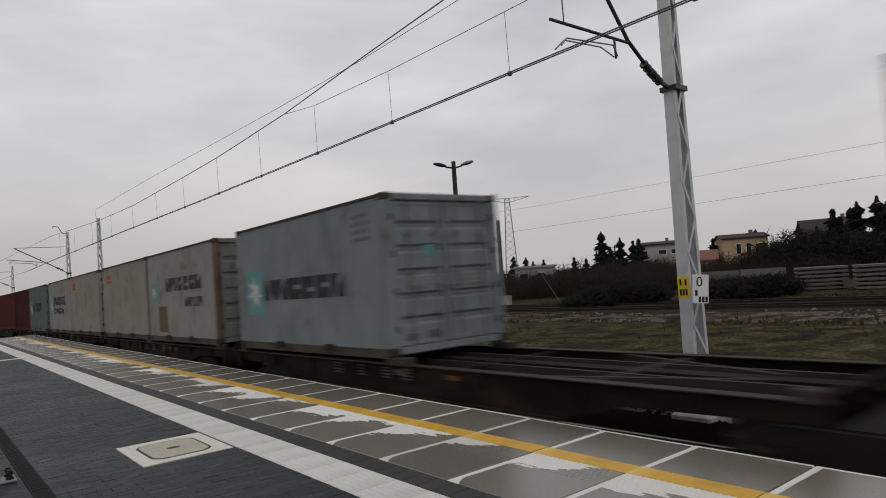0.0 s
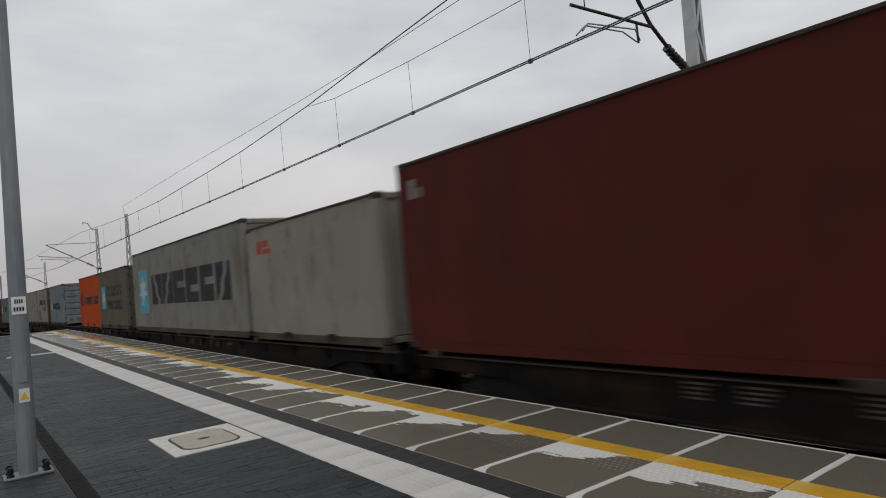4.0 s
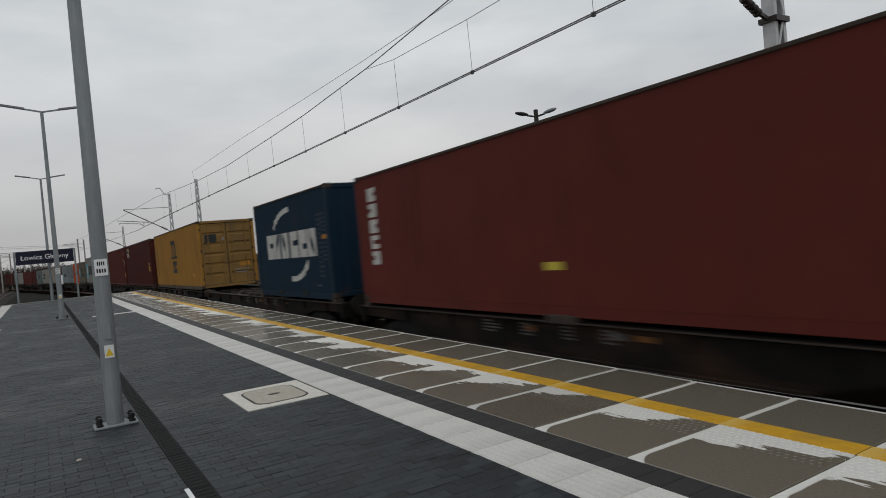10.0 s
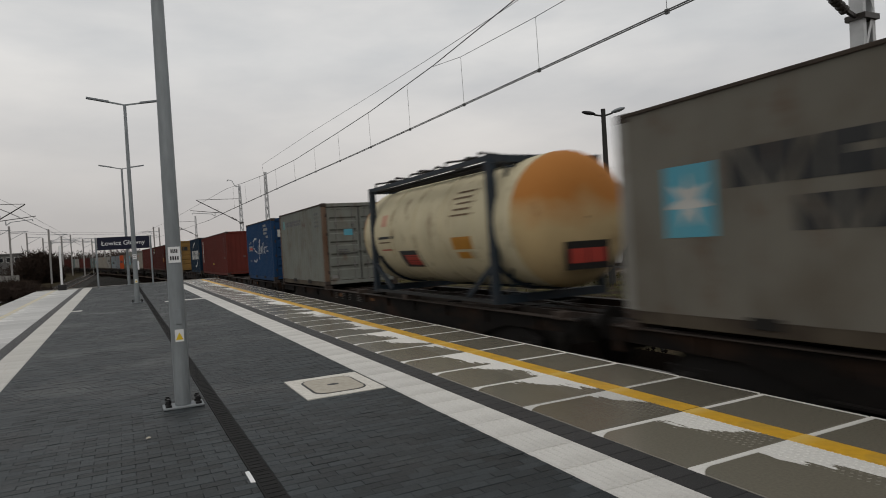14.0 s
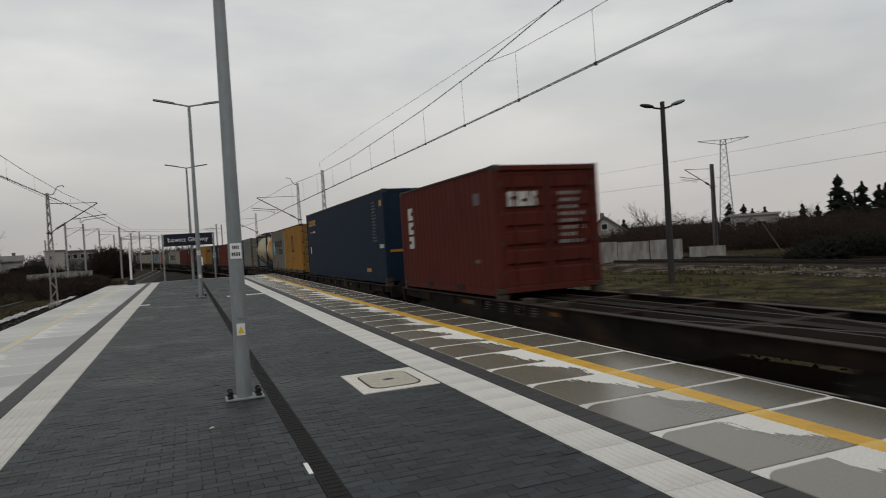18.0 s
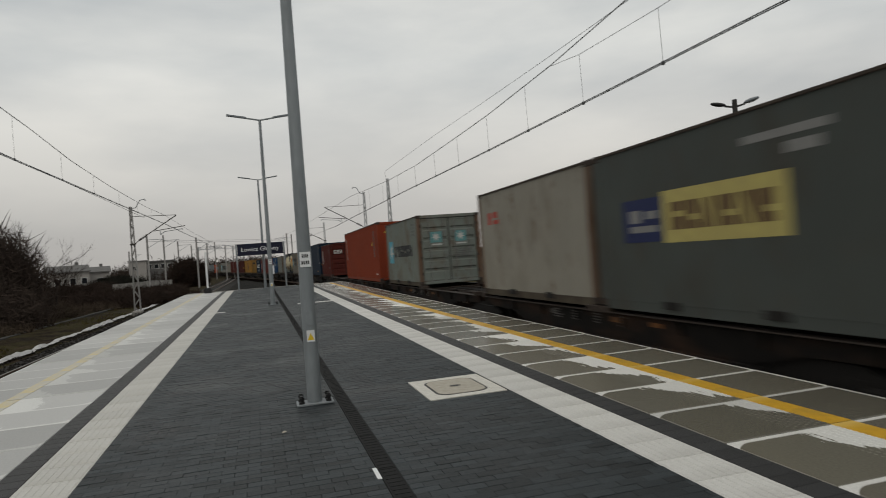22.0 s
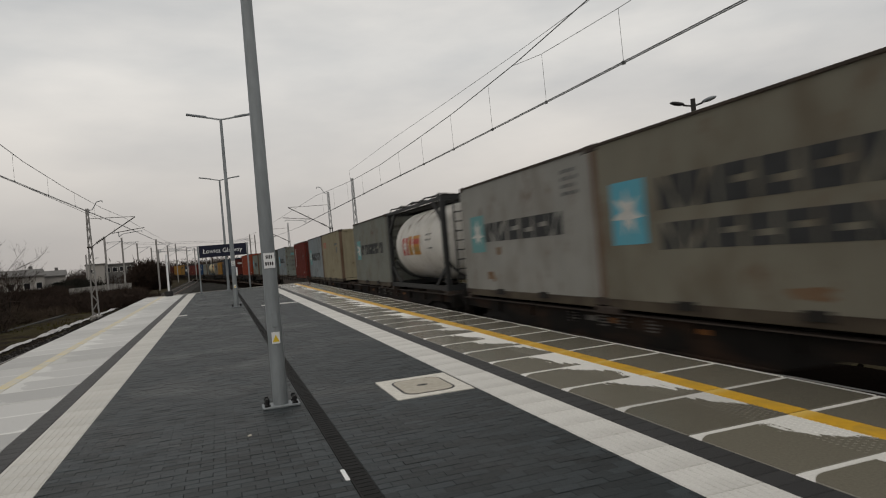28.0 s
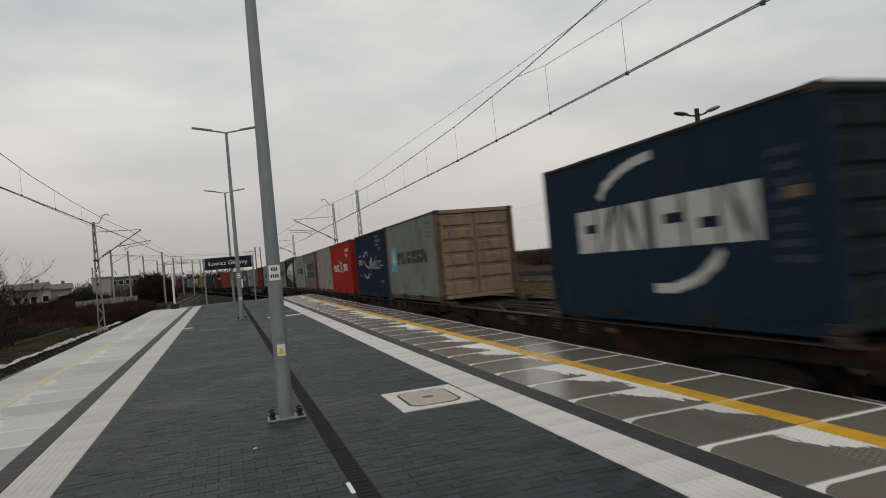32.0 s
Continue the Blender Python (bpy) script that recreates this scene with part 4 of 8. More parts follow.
P_BLUEGREY = paint("pale_blue_grey_paint", (0.305, 0.35, 0.375))
P_PALE = paint("pale_grey_paint", (0.40, 0.40, 0.375), (0.17, 0.12, 0.08))
P_BEIGE = paint("grey_beige_paint", (0.41, 0.39, 0.335), (0.20, 0.15, 0.10), 0.4)
P_TEALG = paint("grey_green_paint", (0.20, 0.25, 0.245))
P_ORANGE = paint("orange_paint", (0.66, 0.105, 0.018), (0.30, 0.07, 0.03), 0.35)
P_OLIVE = paint("olive_grey_paint", (0.19, 0.177, 0.138))
P_LIGHT = paint("light_grey_paint", (0.33, 0.335, 0.305), (0.21, 0.155, 0.095), 0.75)
P_BROWN = paint("brown_red_paint", (0.128, 0.026, 0.019), (0.075, 0.020, 0.014), 0.65)
P_MAROON = paint("dark_maroon_paint", (0.092, 0.018, 0.014), (0.052, 0.014, 0.010), 0.6)
P_OCHRE = paint("ochre_yellow_paint", (0.45, 0.228, 0.046), (0.27, 0.135, 0.05), 0.5)
P_NAVY = paint("dark_navy_paint", (0.0075, 0.031, 0.062), (0.012, 0.025, 0.038), 0.5)
P_RED2 = paint("oxide_red_paint", (0.160, 0.033, 0.025), (0.098, 0.026, 0.018), 0.6)
P_BLUE = paint("strong_blue_paint", (0.017, 0.068, 0.175), (0.03, 0.055, 0.10), 0.5)
P_GREY = paint("dull_grey_paint", (0.262, 0.278, 0.252), (0.17, 0.125, 0.08), 0.6)
P_TANGREY = paint("grimy_tan_grey_paint", (0.27, 0.255, 0.205), (0.13, 0.09, 0.055), 0.85)
P_DEEP = paint("deep_blue_paint", (0.006, 0.024, 0.060), (0.010, 0.017, 0.040), 0.5)
P_SWAP = paint("dark_teal_navy_paint", (0.0075, 0.025, 0.053), (0.0085, 0.017, 0.031), 0.4)
P_RUSTRED = paint("rust_red_paint", (0.315, 0.057, 0.024), (0.19, 0.042, 0.024), 0.45)
P_GRIMY = paint("grimy_grey_paint", (0.25, 0.235, 0.20), (0.12, 0.085, 0.055), 0.8)
P_STAINED = paint("stained_grey_paint", (0.262, 0.295, 0.268), (0.20, 0.13, 0.07), 0.75)
P_SLATE = paint("dark_slate_paint", (0.108, 0.122, 0.114), (0.085, 0.066, 0.048), 0.65)
P_OCHREDOOR = paint("grimy_ochre_door_paint", (0.34, 0.20, 0.066), (0.19, 0.145, 0.085), 0.85)
P_DARKGREEN = paint("dark_green_doors", (0.026, 0.046, 0.050), (0.02, 0.025, 0.025), 0.5)
P_RED4 = paint("red_brown_paint", (0.180, 0.034, 0.024), (0.105, 0.028, 0.019), 0.6)
P_CREAM = paint("yellowed_beige_paint", (0.37, 0.335, 0.235), (0.20, 0.14, 0.08), 0.5)
P_SCARLET = paint("bright_red_paint", (0.47, 0.028, 0.016), (0.24, 0.03, 0.02), 0.35)
P_TAN = paint("tan_painted_doors", (0.40, 0.29, 0.20), (0.26, 0.17, 0.11), 0.6)
P_POST = mat("rusty_post_paint", (0.075, 0.039, 0.022), 0.85, 0.0, (0.13, 0.095, 0.07), 3, 0.7, 0.1, 40, stretch=(1, 1, 0.4))

TRAIN = []
GALVANISED = (P_BLUEGREY, P_GREY, P_STAINED, P_PALE, P_BEIGE, P_TAN)
GRIMED = (P_BLUEGREY, P_GREY, P_STAINED, P_PALE, P_BEIGE, P_LIGHT, P_GRIMY, P_OLIVE, P_CREAM, P_TANGREY, P_OCHRE)


def load(ob, u0, length):
    """Note where on the train a container stands: its front end lies u0 behind the datum."""
    TRAIN.append((ob, u0, u0 + length, 1.18))


S, F, X = 6.06, 12.19, 13.6
STD, HIGH = 2.591, 2.896


def red_tab(u, v):
    return [("small_logo", quad(u, u + 0.26, v, v + 0.3) + quad(u + 0.32, u + 0.62, v + 0.15, v + 0.3) + quad(u + 0.32, u + 0.78, v, v + 0.1), D_RED, 0.004)]


def ringed(u, v, tone):
    """Two sweeping arcs round a row of pale blocks."""
    out = blocks(1.02, 2.98, 1.02, 1.72, 3, (1, 2)) + blocks(3.12, 5.15, 1.02, 1.72, 3, (2,))
    return [("word_mark", out, tone, 0.004),
            ("sweep", stroke([(1.80, 1.88), (2.02, 2.06), (2.38, 2.22), (2.80, 2.31), (3.2, 2.34)], 0.14), tone, 0.004),
            ("sweep", stroke([(3.08, 0.45), (3.5, 0.46), (3.95, 0.57), (4.28, 0.76), (4.46, 0.94)], 0.14), tone, 0.004)]


def stroke(points, w):
    """A bent band of even breadth along the points, as quads that meet end to end."""
    left, right = [], []
    for i, (x, y) in enumerate(points):
        (x0, y0), (x1, y1) = points[max(0, i - 1)], points[min(len(points) - 1, i + 1)]
        d = math.hypot(x1 - x0, y1 - y0)
        nx, ny = -(y1 - y0) / d * w / 2, (x1 - x0) / d * w / 2
        left.append((x + nx, y + ny))
        right.append((x - nx, y - ny))
    return [[right[i], right[i + 1], left[i + 1], left[i]] for i in range(len(points) - 1)]


def script(u, v, tone):
    """A flowing pale mark: a large curl, one tall stroke and a low wavy run."""
    def at(*pts):
        return [(x + u, y + v) for x, y in pts]
    curl = stroke(at((1.42, 0.30), (1.36, 0.42), (1.18, 0.48), (0.82, 0.44), (0.56, 0.30), (0.50, 0.15), (0.66, 0.02), (1.0, -0.10), (1.5, -0.20)), 0.09)
    curl += stroke(at((0.52, -0.40), (0.60, -0.54), (0.85, -0.62), (1.15, -0.60), (1.48, -0.46)), 0.09)
    run = []
    x = 1.62
    for k in range(6):
        lift = (0.10, 0.24, 0.06, 0.12, 0.26, 0.08)[k]
        run += stroke(at((x, -0.24), (x + 0.06, lift - 0.05), (x + 0.17, lift), (x + 0.15, -0.22), (x + 0.30, -0.24)), 0.062)
        x += 0.31
    run += stroke(at((x - 0.1, 0.02), (x + 0.32, 0.04), (x + 0.06, -0.15), (x + 0.55, -0.14)), 0.06)
    return [("script_mark", curl, tone, 0.004), ("script_mark", run, tone, 0.005), ("script_stroke", stroke(at((1.86, -0.50), (1.98, 0.0), (2.16, 0.42)), 0.075), tone, 0.007)]


def badge(u):
    return [("badge_arc", stroke([(u + 0.05, 1.62), (u + 0.3, 1.70), (u + 0.62, 1.69)], 0.05), D_GREY, 0.004), ("badge_panel", quad(u, u + 0.78, 1.28, 1.52), D_GREY, 0.004),
            ("badge_line", quad(u + 0.12, u + 0.6, 0.79, 0.83), D_GREY, 0.004),
            ("stripe_badge", quad(u + 0.1, u + 0.72, 1.33, 1.43), D_RED, 0.006)]


def all_containers():
    L = load
    far = "containers on the train"
    # the front of the train, already far along the bend
    L(container("maroon forty-foot container far along the train", F, STD, P_MAROON, group=far), -152.9, F)
    L(container("grey-green container far along the train", S, STD, P_TEALG, group=far), -140.0, S)
    L(container("pale grey container far along the train", S, STD, P_PALE, group=far), -133.9, S)
    L(container("brown-red forty-foot container far along the train", F, STD, P_BROWN, group=far), -126.5, F)
    L(container("dark maroon container with worn paint", S, STD, P_MAROON, group=far), -113.6, S)
    L(container("grey-green container with a faded star panel", S, STD, P_TEALG, star_side(0.5, 1.3, 0.8, [(1.6, 4.6, 1.1, 1.6, 6)], D_TEAL)), -107.4, S)
    L(container("pale grey container with a dark word mark", S, STD, P_PALE, star_side(0.4, 1.35, 0.7, [(1.4, 4.8, 1.35, 1.75, 6), (1.4, 4.2, 0.9, 1.2, 4)])), -99.85, S)
    L(container("grey-beige container with a small red mark", S, STD, P_BEIGE, red_tab(0.6, 1.95)), -93.75, S)
    L(container("grey-beige container with a red tab near its top", S, STD, P_BEIGE, red_tab(0.6, 1.95)), -86.9, S)
    L(container("pale container with dark lettering and a patched dark door", S, STD, P_PALE, star_side(0.5, 1.42, 0.55, [(1.9, 5.0, 1.4, 1.78, 6), (3.6, 5.0, 0.95, 1.2, 3)], D_TEAL,
        [("dark_patch", quad(1.15, 2.0, 0.22, 0.98), D_BROWNED, 0.004)]), trim=P_POST, end_skin=P_STAINED), -80.76, S)
    L(container("pale blue-grey container with a star panel, closed doors to the rear", S, STD, P_BLUEGREY, star_side(0.45, 1.16, 0.95, [(1.35, 4.75, 0.98, 1.4, 6)], D_TEAL, serial(S, STD)),
        end_marks=[("small_star_panel", quad(0.75, 1.02, 1.55, 1.74), D_TEAL), ("door_label", rows_of(0.35, 1.05, 0.98, 1.22, 4, 3), D_GREY), ("door_label", rows_of(1.45, 2.2, 0.9, 1.3, 5, 4), D_GREY),
                   ("door_label", quad(0.32, 0.55, 0.18, 0.32) + quad(0.72, 1.0, 0.16, 0.34), D_DIM)]), -73.28, S)
    L(container("bright orange container with navy lettering", S, STD, P_ORANGE, [("logo_shape", quad(0.35, 0.95, 1.05, 1.3) + quad(0.55, 1.0, 1.42, 1.78) + quad(0.35, 0.78, 1.3, 1.6), D_NAVY, 0.004),
        ("word_mark", blocks(1.5, 5.5, 1.12, 1.52, 8, (2, 5)), D_DARK, 0.004), ("owner_mark", rows_of(4.9, 5.4, 1.95, 2.3, 4, 6), D_AMBER, 0.004)]), -60.3, S)
    L(container("olive grey container with a blue star panel and worn dark lettering", S, STD, P_OLIVE, star_side(0.55, 1.35, 1.0, [(1.75, 5.1, 1.4, 1.85, 6), (1.75, 5.1, 0.8, 1.2, 7)], D_STAR, serial(S, STD))), -54.23, S)
    L(container("tall light grey forty-foot container with large star panel and dark lettering", F, HIGH, P_LIGHT, star_side(0.75, 1.42, 1.6, [(2.75, 11.2, 0.92, 1.95, 6)]), trim=P_LIGHT), -46.73, F)
    L(container("grey-beige container with a rusty rear post and a red mark", S, STD, P_BEIGE, red_tab(0.6, 1.92), trim=P_BEIGE, end="plain"), -34.26, S)
    L(container("tall brown-red forty-foot container with small pale numbers and an amber plate", F, HIGH, P_BROWN, [("serial_mark", column(11.38, 11.44, 1.30, 2.58, 14) + column(11.66, 11.71, 2.15, 2.6, 5) + quad(11.74, 11.86, 1.52, 1.64) + quad(11.72, 11.83, 1.72, 1.84), D_WHITE, 0.004),
        ("corner_label", quad(0.3, 0.42, 2.3, 2.6) + quad(0.5, 0.62, 2.3, 2.45), D_GREY, 0.004), ("amber_plate", quad(11.52, 11.90, 0.58, 0.94), D_AMBER, 0.004), ("warning_triangle", [[(10.92, 1.86), (11.10, 1.86), (11.02, 2.06)]], D_YELLOW, 0.004)],
        end_marks=[("black_plate", quad(0.26, 0.58, 1.86, 2.34), D_DARK), ("plate_stripe", quad(0.28, 0.56, 2.27, 2.31) + [[(0.30, 2.16), (0.54, 2.22), (0.54, 2.26), (0.30, 2.19)], [(0.32, 2.07), (0.52, 2.13), (0.52, 2.17), (0.32, 2.12)]] + quad(0.26, 0.58, 1.90, 1.97), D_WHITE, 0.011), ("amber_plate", quad(0.28, 0.66, 1.26, 1.56), D_GOLD)]), -27.5, F)
    L(container("tall dark maroon forty-foot container with a black, yellow and white plate", F, HIGH, P_MAROON, [("logo_plate", quad(0.62, 1.98, 2.02, 2.66), D_WHITE, 0.004), ("logo_black", quad(0.65, 1.95, 2.05, 2.64), D_DARK, 0.006),
        ("logo_ray", [q for k in range(5) for q in quad(1.0 + 0.13 * (4 - k), 1.93, 2.36 + 0.058 * k, 2.395 + 0.058 * k)], D_YELLOW, 0.008), ("logo_bar", blocks(0.72, 1.92, 2.10, 2.30, 6, (2, 3)), D_WHITE, 0.008),
        ("serial_mark", rows_of(10.9, 11.5, 1.6, 2.5, 7, 9), D_FAINT, 0.004), ("amber_plate", quad(11.0, 11.65, 0.9, 1.22), D_AMBER, 0.004), ("amber_plate", quad(11.05, 11.6, 1.28, 1.42), D_GOLD, 0.004)],
        end_marks=[("door_label", rows_of(0.3, 1.0, 1.5, 2.2, 5, 12), D_DIM)]), -14.36, F)
    L(container("tall ochre yellow forty-foot container with a black mark", F, HIGH, P_OCHRE, [("black_mark", quad(5.42, 5.66, 1.55, 2.25) + quad(5.90, 6.10, 1.55, 2.2) + quad(6.36, 6.60, 1.55, 2.2) + quad(5.35, 6.50, 2.16, 2.36) + quad(5.2, 6.98, 1.46, 1.56), D_DARK, 0.004),
        ("black_mark", quad(5.52, 5.98, 1.12, 1.32) + quad(5.52, 5.98, 0.72, 0.92) + quad(5.62, 5.88, 0.91, 1.13) + quad(6.10, 6.36, 0.72, 1.32) + quad(6.35, 6.62, 1.12, 1.32) + quad(6.35, 6.62, 0.72, 0.92), D_DARK, 0.004), ("serial_mark", column(0.55, 0.72, 0.6, 2.2, 6), D_BROWNED, 0.004),
        ("amber_plate", quad(10.4, 10.95, 0.55, 0.68), D_AMBER, 0.004)],
        end_skin=P_OCHREDOOR, end_marks=[("black_mark", quad(0.3, 0.8, 1.95, 2.3), D_DARK), ("door_label", quad(1.0, 1.16, 2.02, 2.16), D_GREY), ("amber_plate", quad(1.7, 2.15, 0.85, 1.05), D_AMBER), ("door_label", rows_of(1.5, 2.2, 0.55, 0.8, 2, 5), D_GREY)]), 0.0, F)
    L(container("dark navy container with white blocks between two sweeping arcs", S, 2.705, P_NAVY, ringed(0, 0, D_WHITE) + [("serial_mark", rows_of(5.28, 5.46, 0.5, 2.1, 14, 4) + rows_of(5.54, 5.84, 0.9, 2.1, 12, 3), D_FAINTB, 0.004), ("amber_plate", quad(5.55, 5.78, 1.42, 1.52), D_AMBER, 0.005),
        ("small_label", rows_of(4.95, 5.3, 0.28, 0.34, 1), D_GREY, 0.004)], end="plain"), 21.01, S)
    L(container("oxide red forty-foot container with a column of white marks", F, STD, P_RED2, [("owner_column", column(0.55, 0.92, 0.75, 2.35, 5), D_WHITE, 0.004), ("yellow_label", quad(5.92, 6.25, 0.58, 0.69), D_YELLOW, 0.004), ("serial_mark", rows_of(10.9, 11.5, 1.3, 2.3, 7, 4) + quad(10.85, 11.5, 0.95, 1.1), D_FAINTRED, 0.004)],
        end="plain", end_marks=[("owner_column", column(1.98, 2.12, 0.85, 2.3, 9), D_FAINTRED), ("small_label", quad(0.95, 1.1, 1.0, 1.12), D_FAINTRED)]), 28.72, F)
    L(container("strong blue container with a flowing white mark", S, STD, P_BLUE, script(1.05, 1.38, D_SCRIPT) + badge(0.55) + [("owner_mark", quad(4.2, 4.8, 2.30, 2.40) + quad(4.2, 5.1, 2.12, 2.24) + quad(4.2, 4.85, 1.97, 2.06) + quad(4.6, 5.1, 1.8, 1.9), D_GREY, 0.004)],
        end_marks=[("white_plate", quad(0.25, 0.75, 1.8, 2.1), D_WHITE)]), 48.02, S)
    L(container("dull grey container with a small star panel near its top", S, STD, P_GREY, [("logo_panel", quad(0.45, 0.82, 2.0, 2.3), D_TEAL, 0.004), ("word_mark", blocks(0.95, 2.1, 2.06, 2.24, 6, (0,)) + blocks(2.2, 3.2, 2.06, 2.24, 4), D_DIM, 0.004)] + serial(S, STD),
        end_marks=[("small_star_panel", quad(0.7, 1.02, 1.55, 1.75), D_STAR), ("door_label", rows_of(0.5, 0.9, 0.95, 1.15, 3, 5), D_DIM), ("door_label", rows_of(1.4, 2.1, 1.0, 1.3, 4, 5), D_DIM), ("door_label", quad(0.2, 0.42, 0.2, 0.30), D_GREY)], trim=P_POST), 55.67, S)
    L(container("light grey container with a blue panel, dark lettering and rust stains", S, STD, P_GRIMY, star_side(0.74, 1.41, 0.82, [(1.65, 4.9, 1.5, 1.9, 6), (2.4, 4.9, 1.02, 1.36, 5)], D_STAR, serial(S, STD)), trim=P_PALE), 75.39, S)
    L(container("ochre yellow container with a black mark, doors to the rear", S, STD, P_OCHRE, [("black_mark", quad(2.75, 2.9, 1.2, 2.0) + quad(3.15, 3.28, 1.2, 2.0) + quad(2.7, 3.4, 1.85, 2.05) + quad(2.6, 3.6, 1.1, 1.22) + rows_of(2.75, 3.5, 0.55, 1.0, 3, 2), D_DARK, 0.004), ("serial_mark", column(0.75, 0.98, 0.5, 2.2, 7), D_BROWNED, 0.004)],
        end_skin=P_OCHREDOOR, end_marks=[("black_mark", quad(0.5, 1.1, 1.7, 2.0), D_DARK)]), 81.54, S)
    L(container("long tall deep blue container with orange mark and amber plates", X, HIGH, P_SWAP, [("word_mark", blocks(0.62, 2.35, 2.28, 2.55, 6, (2, 4)), D_AMBER, 0.004), ("small_label", quad(0.75, 1.5, 1.95, 2.02), D_RED, 0.004), ("small_label", quad(1.55, 2.15, 1.95, 2.02), D_WHITE, 0.004), ("white_plate", quad(0.72, 1.0, 0.98, 1.3), D_WHITE, 0.004),
        ("serial_mark", rows_of(12.2, 12.72, 1.28, 2.62, 13, 3), D_DIM, 0.004), ("amber_plate", quad(13.1, 13.4, 2.38, 2.56), D_AMBER, 0.004), ("white_plate", quad(12.95, 13.42, 1.06, 1.18), D_WHITE, 0.004), ("amber_plate", quad(11.2, 11.75, 0.28, 0.4), D_AMBER, 0.004)],
        end="plain", flat_side=True, end_marks=[("amber_plate", quad(0.15, 2.25, 0.92, 1.0), D_AMBER), ("white_plate", quad(0.75, 1.35, 0.32, 0.78), D_GREY)]), 89.68, X)
    L(container("oxide red container with white blocks, doors to the rear", S, STD, P_BROWN, [("owner_column", column(0.62, 0.95, 1.0, 2.15, 3), D_WHITE, 0.004), ("serial_mark", quad(5.0, 5.3, 1.85, 2.1) + quad(4.9, 5.15, 0.62, 0.7), D_DIM, 0.004)],
        end_marks=[("word_mark", blocks(0.3, 1.0, 1.75, 2.05, 3, (2,)), D_WHITE), ("door_label", rows_of(1.45, 2.1, 0.95, 2.1, 8, 8), D_GREY)]), 105.0, S)
    L(container("tall rust-red forty-foot container with a column of white marks", F, HIGH, P_RUSTRED, [("owner_column", column(0.5, 0.72, 1.15, 2.5, 7), D_GREY, 0.004), ("serial_mark", column(10.85, 11.0, 1.2, 2.55, 9) + column(11.3, 11.42, 1.4, 2.55, 7), D_DIM, 0.004), ("warning_triangle", [[(10.3, 1.8), (10.55, 1.8), (10.45, 2.0)]], D_YELLOW, 0.004), ("small_label", quad(11.2, 11.6, 0.3, 0.36), D_WHITE, 0.004)],
        end="plain", end_marks=[("warning_triangle", [[(0.35, 2.35), (0.65, 2.35), (0.5, 2.55)]], D_YELLOW)]), 120.18, F)
    L(container("stained grey container with blue star panel and dark lettering", S, STD, P_STAINED, star_side(0.55, 1.32, 0.95, [(1.5, 5.0, 1.1, 1.55, 6)], D_STAR, serial(S, STD)), trim=P_POST,
        end_marks=[("small_star_panel", quad(0.5, 0.95, 1.55, 1.95) + quad(1.45, 1.9, 1.55, 1.95), D_TEAL), ("small_star", star(0.72, 1.76, 0.18) + star(1.68, 1.76, 0.18), D_WHITE, 0.011), ("door_label", rows_of(1.45, 2.1, 0.95, 1.3, 5, 8), D_DIM), ("door_label", quad(0.55, 0.95, 1.45, 1.5) + quad(1.5, 1.9, 1.45, 1.5), D_WHITE)]), 134.57, S)
    L(container("grey-beige container with a red mark near its top", S, STD, P_BEIGE, red_tab(0.65, 1.75), trim=P_POST), 147.69, S)
    L(container("dark slate container with a navy and yellow panel", S, STD, P_SLATE, [("navy_panel", quad(0.9, 1.95, 1.05, 1.72), D_NAVY, 0.004), ("navy_mark", quad(1.05, 1.8, 1.2, 1.3) + quad(1.05, 1.4, 1.35, 1.55) + quad(1.5, 1.8, 1.4, 1.52), D_GREY, 0.006), ("yellow_panel", quad(1.98, 4.35, 1.02, 1.78), D_CREAM, 0.004),
        ("word_mark", blocks(2.1, 4.2, 1.2, 1.6, 6, (2, 4)), D_BROWNED, 0.006), ("owner_mark", quad(3.7, 5.0, 2.15, 2.25) + quad(4.35, 4.85, 1.95, 2.08), D_GREY, 0.004)], end_marks=[("door_label", rows_of(0.3, 0.9, 1.6, 2.2, 4, 3), D_DIM)]), 153.91, S)
    L(container("pale grey container with star panel, dark lettering and grey doors", S, STD, P_BLUEGREY, star_side(0.5, 1.35, 0.85, [(1.4, 4.8, 1.2, 1.58, 6)], D_STAR, serial(S, STD) + [("small_logo", quad(3.0, 3.4, 1.72, 1.85), D_DIM, 0.004), ("amber_plate", quad(4.9, 5.25, 0.75, 0.9), D_RUST, 0.004)]), trim=P_STAINED, end_skin=P_STAINED,
        end_marks=[("small_star_panel", quad(0.45, 0.75, 1.85, 2.05), D_TEAL), ("door_label", rows_of(0.4, 1.0, 0.85, 1.5, 6, 3), D_DIM), ("door_label", rows_of(1.4, 2.1, 0.85, 1.5, 6, 5), D_DIM)]), 161.57, S)
    # rear doors take the darker brown, which carries the shade of that end
    L(container("red-brown container with a column of white marks, doors to the rear", S, STD, P_RED4, [("owner_column", column(0.48, 0.72, 0.8, 2.2, 6), D_WHITE, 0.004), ("serial_mark", rows_of(4.6, 5.2, 1.35, 1.7, 3, 2), D_DIM, 0.004), ("small_label", quad(4.7, 5.1, 0.32, 0.37), D_WHITE, 0.004)],
        end_skin=P_BROWN, end_marks=[("white_plate", quad(0.7, 1.15, 1.72, 2.02) + quad(0.3, 0.5, 1.95, 2.12), D_GREY), ("door_label", rows_of(0.3, 0.9, 1.05, 1.2, 2, 2), D_GREY)]), 174.05, S)
    L(container("pale blue-grey container with a star panel and dark lettering", S, STD, P_BLUEGREY, star_side(0.5, 1.36, 0.95, [(1.35, 4.9, 1.15, 1.6, 6)], D_TEAL, serial(S, STD)), trim=P_POST), 182.26, S)
